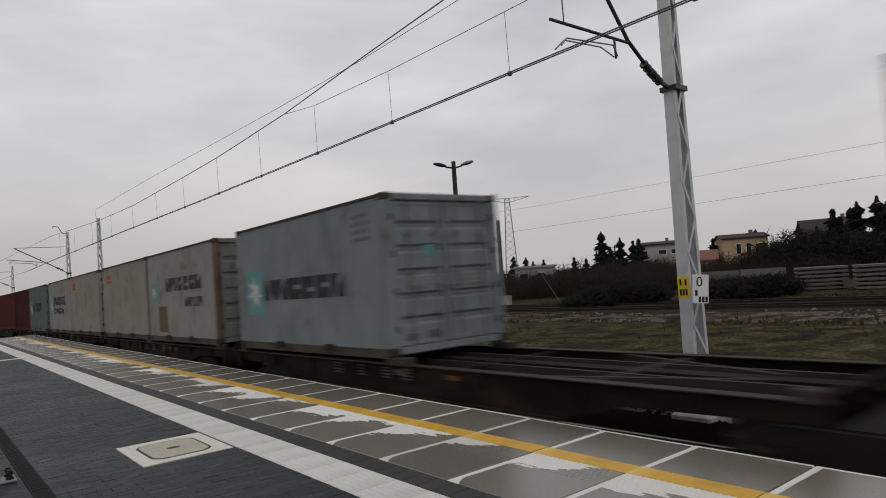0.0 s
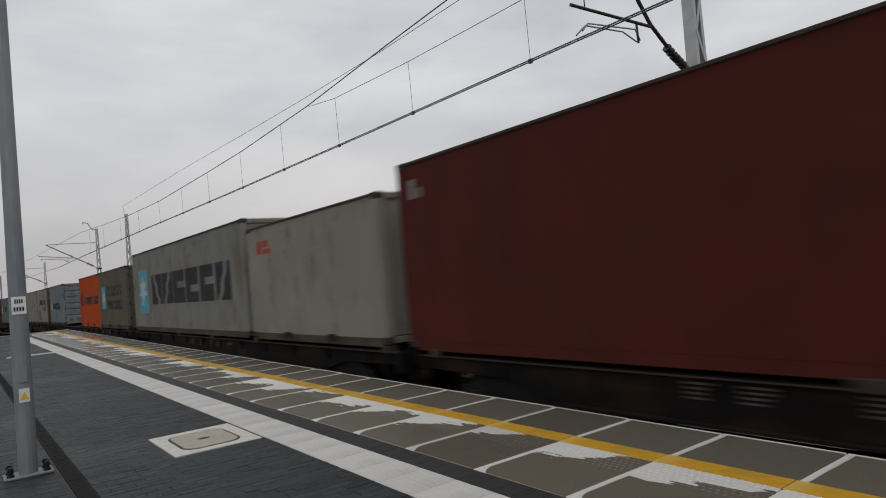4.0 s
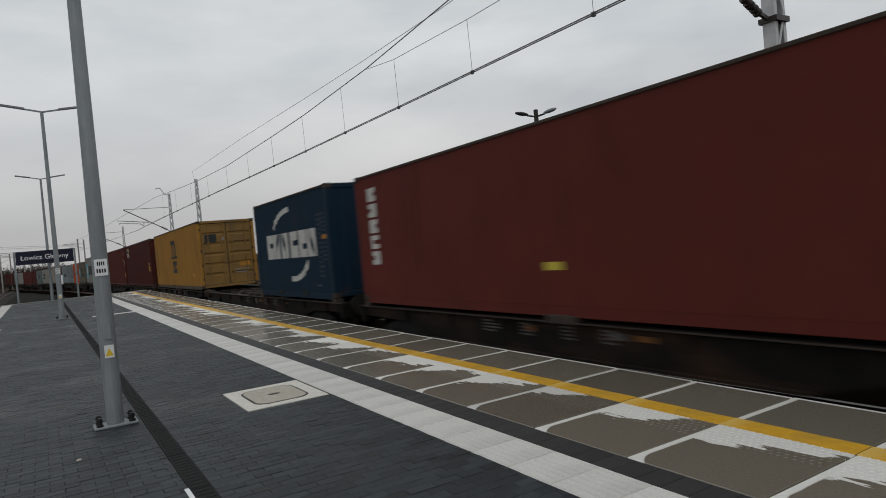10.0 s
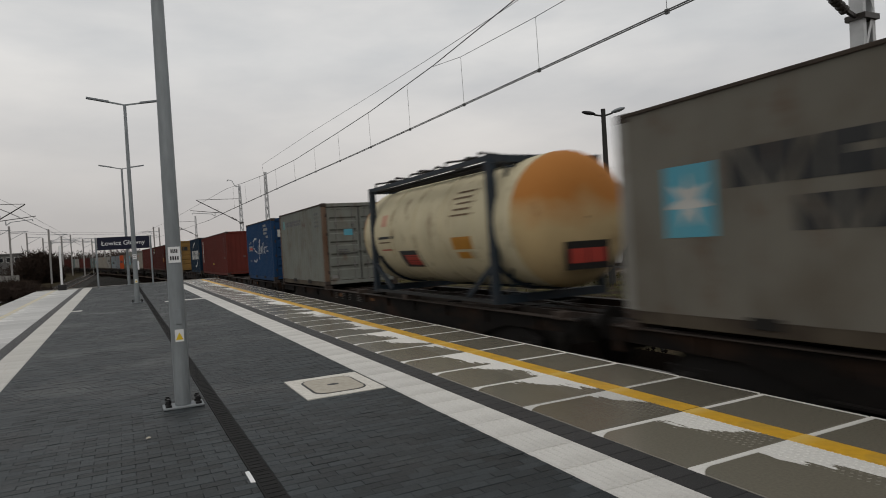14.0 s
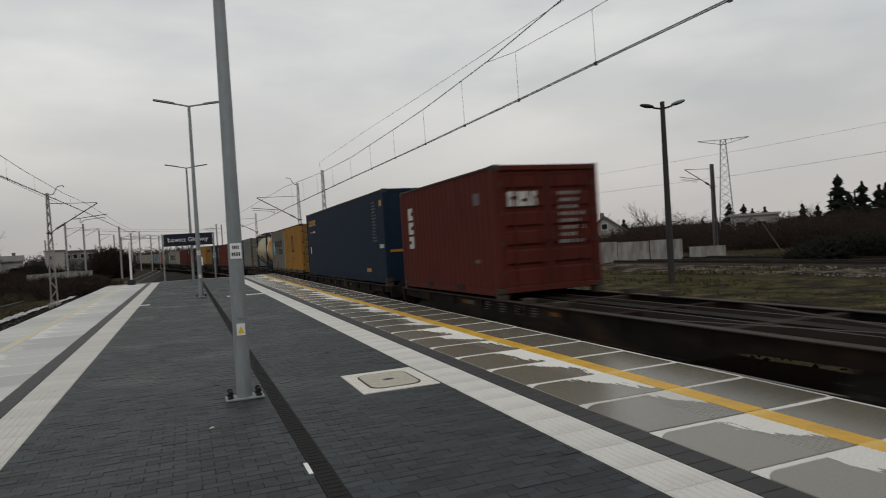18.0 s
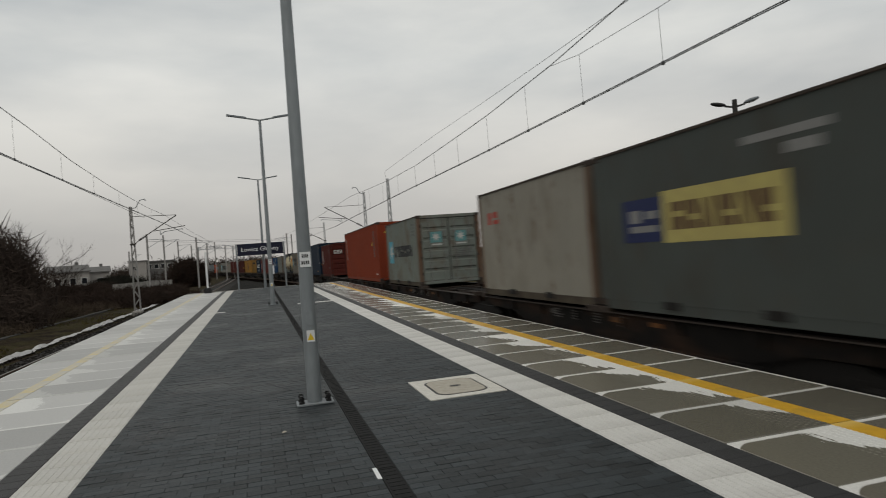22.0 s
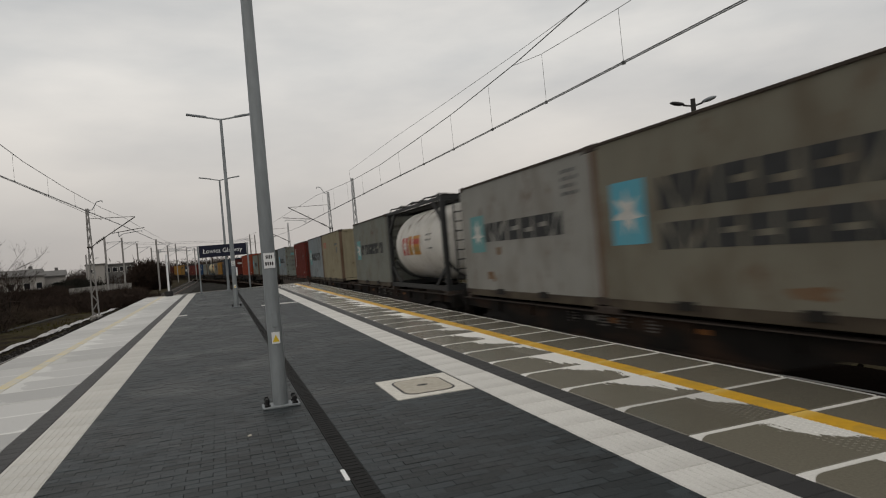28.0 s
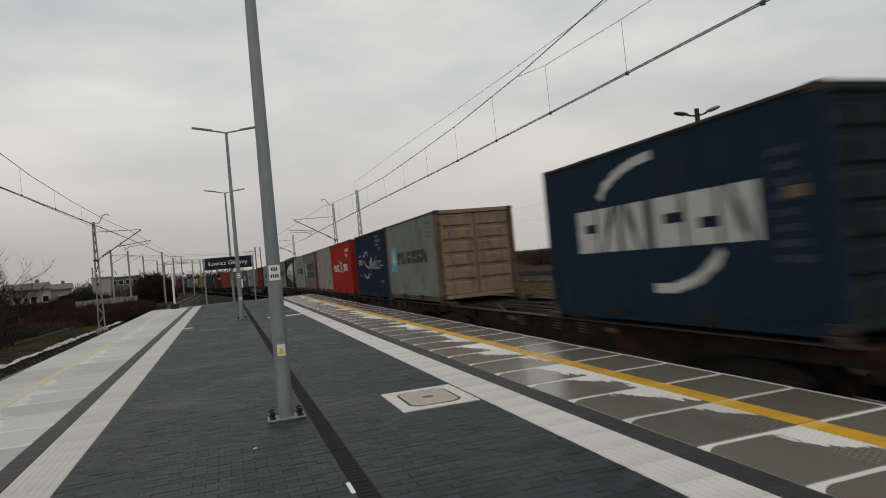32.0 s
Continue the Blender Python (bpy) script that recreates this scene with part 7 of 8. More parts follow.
def house(x, y, turn, w, d, eave, ridge, wall, roof, label, windows, chimney=True, flat=False, gable=()):
    """A house with its long side facing -y before it is turned; windows: (x, z, width, height) on that side; gable: the same on the -x end."""
    z0 = ground_z(x, y)
    h = thing("house", label, "house", "houses", pose(x, y, 0, 0, 0, turn))
    bm = B()
    box(bm, -w / 2, w / 2, -d / 2, d / 2, z0, eave)
    if not flat:
        for s in (-1, 1):
            bm.faces.new([bm.verts.new(v) for v in ((s * w / 2, -d / 2, eave), (s * w / 2, d / 2, eave), (s * w / 2, 0, ridge))])
    part("wall", bm, wall, h)
    bm = B()
    if flat:
        box(bm, -w / 2 - 0.3, w / 2 + 0.3, -d / 2 - 0.3, d / 2 + 0.3, eave, eave + 0.35)
    else:
        g = (ridge - eave) / (d / 2)
        for s in (-1, 1):
            lo = [(-w / 2 - 0.4, s * (d / 2 + 0.4), eave - 0.4 * g), (w / 2 + 0.4, s * (d / 2 + 0.4), eave - 0.4 * g), (w / 2 + 0.4, 0, ridge), (-w / 2 - 0.4, 0, ridge)]
            a = [bm.verts.new(v) for v in lo]
            b = [bm.verts.new((v[0], v[1], v[2] + 0.22)) for v in lo]
            bm.faces.new(a)
            bm.faces.new(b)
            for k in range(4):
                bm.faces.new((a[k], a[(k + 1) % 4], b[(k + 1) % 4], b[k]))
    roof_ob = part("roof", bm, roof, h)
    if chimney:
        bm = B()
        box(bm, w * 0.22, w * 0.22 + 0.7, 0.3, 1.0, eave, max(ridge, eave) + 0.9)
        part("chimney", bm, M_PLASTERG, roof_ob)
    for wx, wz, ww, wh in windows:
        bm = B()
        box(bm, wx - ww / 2 - 0.1, wx + ww / 2 + 0.1, -d / 2 - 0.05, -d / 2 + 0.02, wz - wh / 2 - 0.1, wz + wh / 2 + 0.1)
        win = part("window", bm, M_FRAME, h)
        bm = B()
        box(bm, wx - ww / 2, wx + ww / 2, -d / 2 - 0.075, -d / 2 - 0.055, wz - wh / 2, wz + wh / 2)
        part("pane", bm, M_GLASS, win)
    for wy, wz, ww, wh in gable:
        bm = B()
        box(bm, -w / 2 - 0.05, -w / 2 + 0.02, wy - ww / 2 - 0.1, wy + ww / 2 + 0.1, wz - wh / 2 - 0.1, wz + wh / 2 + 0.1)
        win = part("window", bm, M_FRAME, h)
        bm = B()
        box(bm, -w / 2 - 0.075, -w / 2 - 0.055, wy - ww / 2, wy + ww / 2, wz - wh / 2, wz + wh / 2)
        part("pane", bm, M_GLASS, win)
    return h


hx1, hy1 = polar(63.3, 150)
house(hx1, hy1, -63.3 + 12, 8.5, 8, 5.5, 6.3, M_PLASTERY, M_ROOF, "yellow plastered house with a dark roof above the bushes", [(-1.3, 3.4, 0.8, 1.9), (0.6, 3.4, 0.8, 1.9), (3.0, 3.4, 2.0, 1.6)])
hx2, hy2 = polar(60.2, 146)
house(hx2, hy2, -62, 6.5, 6, 1.6, 3.4, M_PLASTERW, M_PINK, "low house with a pinkish tiled roof beside the yellow house", [(-1.5, 0.3, 1.0, 1.2)], chimney=False)
hx3, hy3 = polar(57.0, 158)
house(hx3, hy3, -57, 8.4, 8, 5.7, 6.3, M_PLASTERW, M_ROOF, "off-white house with a dark roof behind bushes", [(-3.0, 4.0, 1.6, 0.9), (1.0, 4.0, 1.6, 0.9), (3.4, 4.0, 1.0, 0.9)])
hx4, hy4 = polar(46.8, 120)
house(hx4, hy4, -46, 7.0, 8, 2.3, 2.3, M_PLASTERW, M_WALLPALE, "low grey shed with a flat roof among bushes", [(-2.0, 0.8, 1.4, 1.0), (1.0, 0.8, 1.4, 1.0)], chimney=False, flat=True)
hx5, hy5 = polar(35.4, 118)
house(hx5, hy5, 90 - 38, 9, 6.8, 1.0, 3.5, M_PLASTERW, mat("grey_roof_sheet", (0.085, 0.09, 0.095), 0.8, 0.0, (0.06, 0.062, 0.066), 2, 0.7), "small off-white house, its gable and grey roof above the pale fence", [(-2.2, 0.1, 0.9, 1.2)], gable=[(-1.5, 0.0, 1.1, 1.2), (1.5, 0.0, 1.1, 1.2), (0.0, 1.9, 0.9, 0.9)])
hx6, hy6 = polar(69.4, 150)
house(hx6, hy6, -66, 10, 9, 5.6, 7.9, M_PLASTERG, M_ROOF, "grey house with a dark roof behind tall conifers", [(-3, 4.6, 1.2, 1.4), (0, 4.6, 1.2, 1.4)])
hx7, hy7 = polar(-13.9, 175)
house(hx7, hy7, 20, 8, 8, 2.6, 3.9, M_PLASTERW, M_PLASTERG, "off-white house with a shallow grey roof behind the side track", [(-2.4, 0.4, 1.1, 1.3), (0.6, 0.4, 1.1, 1.3), (2.9, 0.4, 1.1, 1.3)])
hx8, hy8 = polar(-12.2, 182)
house(hx8, hy8, 14, 7, 7, 2.2, 3.3, M_PLASTERW, M_PLASTERG, "low pale house beside the off-white house", [(-2.0, 0.2, 1.2, 1.0), (1.4, 0.2, 1.2, 1.0)])
hx9, hy9 = polar(-7.9, 235)
house(hx9, hy9, 6, 13, 10, 4.3, 4.3, M_PLASTERG, M_PLASTERG, "long grey flat-roofed block far behind the tracks", [(-5 + 2.0 * k, 2.8, 1.2, 1.3) for k in range(6)], chimney=False, flat=True)
hx10, hy10 = polar(-9.0, 230)
house(hx10, hy10, 6, 5, 8, 4.6, 4.6, M_PLASTERW, M_PLASTERG, "pale grey flat-roofed stair block far behind the tracks", [(-1, 2.6, 1.0, 1.2)], chimney=False, flat=True)


def low_wall(name, label, pts, z_top, material, panel=2.0):
    w = thing(name, label, "wall", "")
    for (xa, ya), (xb, yb) in zip(pts, pts[1:]):
        n = max(1, int(math.hypot(xb - xa, yb - ya) / panel))
        for k in range(n):
            a = Vector((xa + (xb - xa) * k / n, ya + (yb - ya) * k / n))
            b = Vector((xa + (xb - xa) * (k + 0.97) / n, ya + (yb - ya) * (k + 0.97) / n))
            bm = B()
            zb = ground_z(a.x, a.y) - 0.1
            mid = (a + b) / 2
            turn = math.atan2(b.y - a.y, b.x - a.x)
            box(bm, -(b - a).length / 2, (b - a).length / 2, -0.08, 0.08, zb, z_top + 0.04 * ((k * 7) % 3 - 1))
            ob = part("wall_panel", bm, material, w)
            ob.matrix_basis = pose(mid.x, mid.y, 0, 0, 0, math.degrees(turn))


M_WALLW = mat("stained_white_wall", (0.27, 0.263, 0.25), 0.9, 0.0, (0.13, 0.122, 0.115), 2.5, 0.9, 0.1, 30, stretch=(1, 1, 0.25))
low_wall("pale_wall", "stained pale concrete fence beside the yard", [(29.5, 50.5), (34.2, 46.6), (38.2, 43.2)], 0.42, M_WALLW)
low_wall("pale_wall", "far stretch of stained pale concrete fence", [(38.6, 43.0), (40.8, 41.2)], -0.25, M_WALLW)
low_wall("garden_wall", "grey concrete garden wall below the yellow house", [polar(59.9, 73), polar(66.4, 71)], 0.42, M_PLASTERG, 3.0)
low_wall("white_fence", "low white wall behind the brown bushes", [polar(-10.9, 120), polar(-6.6, 124)], -0.15, M_WALLW)


def sleeper_stack(az, dist, w, n, label):
    x, y = polar(az, dist)
    z0 = ground_z(x, y)
    s = thing("concrete_stack", label, "stack", "stacks in the yard", pose(x, y, z0, 0, 0, -az + 6))
    for k in range(n):
        bm = B()
        box(bm, -w / 2, w / 2, -1.2, 1.2, 0.30 * k, 0.30 * k + 0.17, 0.02)
        part("concrete_beam", bm, M_SLEEPER, s)
        for q in (-0.35, 0.35):
            if k < n - 1:
                bm = B()
                box(bm, w * q - 0.06, w * q + 0.06, -1.1, 1.1, 0.30 * k + 0.17, 0.30 * (k + 1))
                part("spacer", bm, M_DARKPOST, s)


sleeper_stack(68.6, 58, 3.4, 6, "stack of pale concrete beams on spacers in the yard")
sleeper_stack(73.0, 55, 4.4, 6, "wider stack of pale concrete beams in the yard")

# ---------------------------------------------------------------- trees and bushes
M_TWIG = mat("bare_brown_twigs", (0.022, 0.016, 0.013), 0.95, 0.0, (0.031, 0.020, 0.015), 3, 0.8, spec=0.1)
M_DRYLEAF = mat("dry_brown_brush", (0.025, 0.0150, 0.0105), 0.95, 0.0, (0.012, 0.010, 0.008), 2, 0.8, spec=0.1)
M_SIDELEAF = mat("weathered_brown_brush", (0.062, 0.046, 0.033), 0.95, 0.0, (0.036, 0.028, 0.021), 2, 0.8, spec=0.1)
M_SIDETWIG = mat("grey_brown_twigs", (0.034, 0.026, 0.022), 0.95, 0.0, (0.045, 0.033, 0.026), 3, 0.8, spec=0.1)
M_BARK = mat("dark_bark", (0.024, 0.019, 0.016), 0.95, 0.0, None, 6, 0.7, 0.4, 30)
M_CONIFER = mat("dark_conifer_needles", (0.008, 0.011, 0.008), 0.9, 0.0, (0.012, 0.015, 0.009), 3, 0.8, spec=0.1)
M_DARKBUSH = mat("dark_evergreen_bush", (0.009, 0.010, 0.0075), 0.9, 0.0, (0.014, 0.0125, 0.009), 2, 0.8, spec=0.1)
M_GRASSBLADE = mat("tufts_of_grass", (0.052, 0.054, 0.015), 0.9, 0.0, (0.072, 0.052, 0.028), 0.5, 0.95, spec=0.05)
M_SNOW = mat("old_snow", (0.50, 0.50, 0.51), 0.8, 0.0, (0.30, 0.29, 0.28), 4, 0.7, 0.4, 30)


def sliver(verts, faces, a, b, w):
    """A thin three-sided twig from a to b."""
    d = (b - a).normalized()
    s = d.orthogonal().normalized()
    t = d.cross(s)
    i = len(verts)
    for k in range(3):
        q = 2 * math.pi * k / 3
        verts.append(a + (s * math.cos(q) + t * math.sin(q)) * w)
    verts.append(b)
    faces.extend(((i, i + 1, i + 3), (i + 1, i + 2, i + 3), (i + 2, i, i + 3)))


def grow(verts, faces, rnd, a, way, length, w, depth, spread):
    b = a + way * length
    sliver(verts, faces, a, b, w)
    if depth == 0:
        return
    for k in range(rnd.choice((3, 4, 4))):
        f = 0.3 + 0.65 * rnd.random()
        d = (way + Vector((rnd.uniform(-1, 1), rnd.uniform(-1, 1), rnd.uniform(-0.3, 0.8))) * spread).normalized()
        grow(verts, faces, rnd, a + way * length * f, d, length * rnd.uniform(0.45, 0.7), w * 0.5, depth - 1, spread)


def bare_tree(x, y, height, seed, label="bare brown tree beside the tracks", depth=4, spread=0.75, stems=1):
    rnd = random.Random(seed)
    z0 = ground_z(x, y)
    t = thing("bare_tree", label, "tree", "bare trees", pose(x, y, z0))
    bm = B()
    for k in range(stems):
        off = Vector((rnd.uniform(-1, 1), rnd.uniform(-1, 1), 0)) * (0.5 if stems > 1 else 0)
        rod(bm, off, off + Vector((rnd.uniform(-0.3, 0.3), rnd.uniform(-0.3, 0.3), height * 0.5)), height * 0.022, 7, height * 0.010)
    part("trunk", bm, M_BARK, t)
    verts, faces = [], []
    for k in range(7 * stems):
        a = Vector((rnd.uniform(-0.3, 0.3) * stems, rnd.uniform(-0.3, 0.3) * stems, height * rnd.uniform(0.15, 0.5)))
        d = Vector((rnd.uniform(-1, 1), rnd.uniform(-1, 1), rnd.uniform(0.4, 1.3))).normalized()
        grow(verts, faces, rnd, a, d, height * rnd.uniform(0.25, 0.42), height * 0.008, depth, spread)
    raw("crown", [tuple(v) for v in verts], faces, M_TWIG, t)


def conifer(x, y, height, seed, label="dark conifer with an uneven outline"):
    """Tiers of drooping sprays round a trunk, ragged and broader than one plain cone."""
    rnd = random.Random(seed)
    z0 = ground_z(x, y)
    t = thing("conifer", label, "tree", "conifers", pose(x, y, z0))
    bm = B()
    rod(bm, (0, 0, 0), (0, 0, height * 0.97), height * 0.02, 7, 0.02)
    part("trunk", bm, M_BARK, t)
    verts, faces = [], []
    lean = rnd.uniform(-0.03, 0.03)
    n = int(380 + height * 80)
    for k in range(n):
        f = rnd.random() ** 1.15
        z = height * (0.06 + 0.93 * f)
        tier = 0.75 + 0.35 * math.sin(f * 31 + seed)
        r = height * 0.30 * ((1 - f) ** 0.62) * tier * rnd.uniform(0.45, 1.15) + 0.10
        a = rnd.uniform(0, 2 * math.pi)
        base = Vector((lean * z, 0, z))
        tip = base + Vector((r * math.cos(a), r * math.sin(a), -r * rnd.uniform(-0.1, 0.45)))
        side = Vector((-math.sin(a), math.cos(a), rnd.uniform(-0.5, 0.5))) * (0.10 + r * 0.22) * rnd.uniform(0.5, 1.2)
        mid = base.lerp(tip, 0.62)
        i = len(verts)
        verts += [base, mid + side, tip, mid - side, mid + Vector((0, 0, 0.08 + r * 0.10))]
        faces += [(i, i + 1, i + 4), (i + 1, i + 2, i + 4), (i + 2, i + 3, i + 4), (i + 3, i, i + 4)]
    raw("crown", [tuple(v) for v in verts], faces, M_CONIFER, t)


def thicket(name, label, spots, material, seed, per=90, leaf=0.10, sprays=4):
    """A belt of brush: upright stems with sprays of fine bare twigs. spots: (x, y, radius, height)."""
    rnd = random.Random(seed)
    verts, faces = [], []
    for x, y, r, h in spots:
        z0 = ground_z(x, y)
        for k in range(per):
            a, q = rnd.uniform(0, 2 * math.pi), r * math.sqrt(rnd.random())
            px, py = x + q * math.cos(a), y + q * math.sin(a)
            top = h * rnd.uniform(0.35, 1.0) * (1 - 0.45 * (q / r) ** 2)
            base = Vector((px, py, z0))
            tip = base + Vector((rnd.uniform(-0.35, 0.35) * h * 0.5, rnd.uniform(-0.35, 0.35) * h * 0.5, top))
            sliver(verts, faces, base, tip, 0.016 + 0.005 * h)
            for j in range(sprays):
                c = base.lerp(tip, rnd.uniform(0.2, 0.95))
                s = (0.22 + 0.07 * h) * rnd.uniform(0.6, 1.5)
                d = Vector((rnd.uniform(-1, 1), rnd.uniform(-1, 1), rnd.uniform(-0.2, 1.3))).normalized()
                e = d.orthogonal().normalized() * s * leaf
                i = len(verts)
                verts += [c - e, c + e, c + d * s * 1.5]
                faces.append((i, i + 1, i + 2))
    tagged(raw(name, [tuple(v) for v in verts], faces, material), label, "bushes", kind="stuff")


def belt(az0, az1, d0, d1, n, r, h0, h1, seed):
    rnd = random.Random(seed)
    out = []
    for k in range(n):
        x, y = polar(az0 + (az1 - az0) * (k + rnd.random()) / n, rnd.uniform(d0, d1))
        out.append((x, y, r * rnd.uniform(0.7, 1.3), rnd.uniform(h0, h1)))
    return out


thicket("brown_bushes", "dense dark brown leafless bushes behind the yard tracks", belt(34, 80, 74, 100, 150, 3.2, 2.0, 3.3, 1), M_DRYLEAF, 2, 240, 0.07, 5)
thicket("tall_brush", "taller dark brown brush below the houses", belt(36, 59.5, 102, 130, 64, 4.2, 3.0, 5.2, 3) + belt(59.5, 65.3, 102, 130, 18, 3.6, 1.8, 2.6, 43) + belt(65.3, 80, 102, 130, 42, 4.2, 2.8, 4.6, 63) + belt(36, 58.5, 100, 126, 12, 2.4, 4.4, 5.8, 33) + belt(66, 80, 96, 112, 10, 3.0, 5.0, 7.4, 35), M_TWIG, 4, 210, 0.07, 5)
thicket("far_brush", "far grey-brown brush along the horizon", belt(26, 66, 130, 190, 110, 5.0, 3.6, 5.2, 5), M_TWIG, 6, 80, 0.16, 4)
thicket("dark_hedge", "low dark green hedge beside the yard", belt(50.6, 56.5, 48, 55, 34, 1.5, 1.2, 1.7, 7) + belt(61.0, 66.0, 50, 56, 24, 1.5, 1.1, 1.6, 27), M_DARKBUSH, 8, 260, 0.2, 6)
thicket("dark_wood", "dense dark wood of evergreens behind the stacks", belt(65.2, 82, 84, 118, 90, 3.6, 4.4, 6.6, 21), M_DARKBUSH, 22, 320, 0.11, 5)
thicket("side_brush", "dry brown brush beside the empty side track", [(-12.5 - 1.5 * (k % 5) - 2.0 * random.Random(k).random(), 26 + k * 1.4, 1.9, 0.5 + 0.6 * random.Random(k + 50).random()) for k in range(66)], M_SIDELEAF, 9, 260, 0.07, 5)
thicket("side_bushes", "taller dark bushes behind the side track", belt(-27, -17.4, 44, 60, 42, 2.2, 2.4, 3.7, 10), M_SIDETWIG, 10, 420, 0.045, 5)
thicket("dense_tree_belt", "dense dark leafless trees and shrubs beside the side track", [polar(az, d) + (1.9, h) for az, d, h in ((-26, 56, 8.4), (-24.5, 52, 8.0), (-23, 55, 8.2), (-21.8, 51, 7.6), (-20.6, 54, 8.0), (-19.4, 50, 7.4), (-18.6, 54, 7.6), (-17.8, 51, 7.0))], M_SIDETWIG, 23, 900, 0.04, 6)
thicket("low_side_bushes", "low bare bushes behind the side track", belt(-13.6, -6.5, 62, 112, 60, 2.6, 0.9, 1.7, 19) + belt(-16.5, -11.0, 118, 155, 30, 2.8, 1.9, 2.9, 29), M_TWIG, 20, 150, 0.09, 5)
thicket("side_dark_bushes", "dark evergreen bushes before the far houses", belt(-11.4, -9.6, 152, 180, 14, 3.0, 2.9, 4.2, 11), M_DARKBUSH, 12, 260, 0.13, 5)
thicket("throat_bushes", "dark tree clump beside the station throat", belt(-5.9, -4.8, 128, 146, 12, 1.5, 5.0, 6.8, 13) + belt(-4.8, -4.2, 132, 144, 5, 1.0, 3.6, 5.0, 53), M_DRYLEAF, 14, 420, 0.1, 5)
thicket("far_left_woods", "far grey woods along the horizon", belt(-40, -2, 220, 300, 80, 8.0, 3.8, 5.4, 15) + belt(-10.5, 1.5, 262, 310, 40, 6.0, 6.4, 10.0, 45) + belt(-6.6, -5.2, 175, 205, 12, 2.6, 4.6, 7.0, 47), M_SIDETWIG, 16, 130, 0.15, 4)
thicket("far_right_woods", "far dark woods along the horizon", belt(-2, 36, 230, 300, 80, 8.0, 3.4, 5.0, 17), M_TWIG, 18, 80, 0.16, 4)
for k, (az, dist, ht, st) in enumerate(((-17.6, 58, 7.2, 4), (-19.8, 60, 8.0, 4), (-22.5, 62, 8.2, 4), (-15.2, 57, 4.6, 3))):
    tx, ty = polar(az, dist)
    bare_tree(tx, ty, ht, 31 + k, "large bare brown tree with dense twigs beside the side track", 4, 0.8, st)
for k, (az, dist, ht) in enumerate(((37.6, 120, 7.4), (38.6, 124, 8.2), (39.4, 118, 7.0), (35.2, 125, 6.8), (31.0, 130, 6.8), (33.0, 126, 7.6), (40.6, 120, 7.2), (42.5, 116, 6.0), (50.8, 120, 6.4), (66.6, 108, 7.0), (65.6, 116, 6.0), (68.2, 104, 6.6))):
    tx, ty = polar(az, dist)
    bare_tree(tx, ty, ht, 40 + k, "slender bare tree on the horizon", 3, 0.6)
for k, (az, dist, ht) in enumerate(((36.9, 128, 4.9), (43.0, 136, 4.0), (45.0, 135, 6.8), (46.1, 137, 6.4), (46.7, 134, 5.4), (47.6, 135, 5.6), (50.2, 134, 5.6), (51.2, 140, 5.2), (52.5, 132, 10.2), (53.2, 130, 7.0), (54.0, 134, 8.8), (55.1, 130, 7.8), (55.6, 128, 8.0), (61.3, 150, 7.6), (64.4, 152, 8.8), (64.8, 150, 6.2), (67.4, 112, 7.4), (68.6, 116, 7.0), (69.7, 106, 8.8), (70.2, 100, 7.4), (70.9, 104, 8.6), (71.3, 99, 9.0),
                                     (72.6, 98, 9.4), (73.1, 96, 8.4), (73.9, 100, 10.0), (75.0, 96, 9.4), (76.4, 94, 10.0), (78.0, 98, 11.0), (79.6, 96, 10.0))):
    tx, ty = polar(az, dist)
    conifer(tx, ty, ht, 60 + k)


def grass_tufts():
    rnd = random.Random(77)
    verts, faces = [], []
    for k in range(30000):
        if rnd.random() < 0.72:
            x, y = rnd.uniform(12.5, 46), rnd.uniform(-6, 62)
            if abs(x - 34.6) < 1.9 or abs(x - 38.8) < 1.9:
                continue
        else:
            x, y = rnd.uniform(-24, -9.2), rnd.uniform(14, 80)
        if noise.noise((x * 0.25, y * 0.12, 5.0)) < 0.02:
            continue
        z0 = ground_z(x, y) - 0.02
        h = 0.04 + 0.10 * rnd.random() + 0.22 * rnd.random() ** 6
        for j in range(3):
            a = rnd.uniform(0, 6.28)
            w = 0.03 + 0.05 * rnd.random()
            i = len(verts)
            verts += [(x - w * math.cos(a), y - w * math.sin(a), z0), (x + w * math.cos(a), y + w * math.sin(a), z0), (x + rnd.uniform(-0.1, 0.1), y + rnd.uniform(-0.1, 0.1), z0 + h)]
            faces.append((i, i + 1, i + 2))
    tagged(raw("grass_tufts", verts, faces, M_GRASSBLADE), "sparse tufts of dull green and straw-coloured grass", "grass", kind="stuff")


grass_tufts()


def stones(name, label, material, spots, seed):
    rnd = random.Random(seed)
    verts, faces = [], []
    base = [(1, 0, 0), (-1, 0, 0), (0, 1, 0), (0, -1, 0), (0, 0, 1), (0, 0, -1)]
    tris = [(0, 2, 4), (2, 1, 4), (1, 3, 4), (3, 0, 4), (2, 0, 5), (1, 2, 5), (3, 1, 5), (0, 3, 5)]
    for x, y, z, r in spots:
        i = len(verts)
        sx, sy, sz = (r * rnd.uniform(0.6, 1.3) for _ in range(3))
        a = rnd.uniform(0, 6.28)
        for p in base:
            q = (p[0] * sx, p[1] * sy)
            verts.append((x + q[0] * math.cos(a) - q[1] * math.sin(a), y + q[0] * math.sin(a) + q[1] * math.cos(a), z + p[2] * sz * 0.7))
        faces += [(i + a0, i + b0, i + c0) for a0, b0, c0 in tris]
    tagged(raw(name, verts, faces, material), label, "stones", kind="stuff")


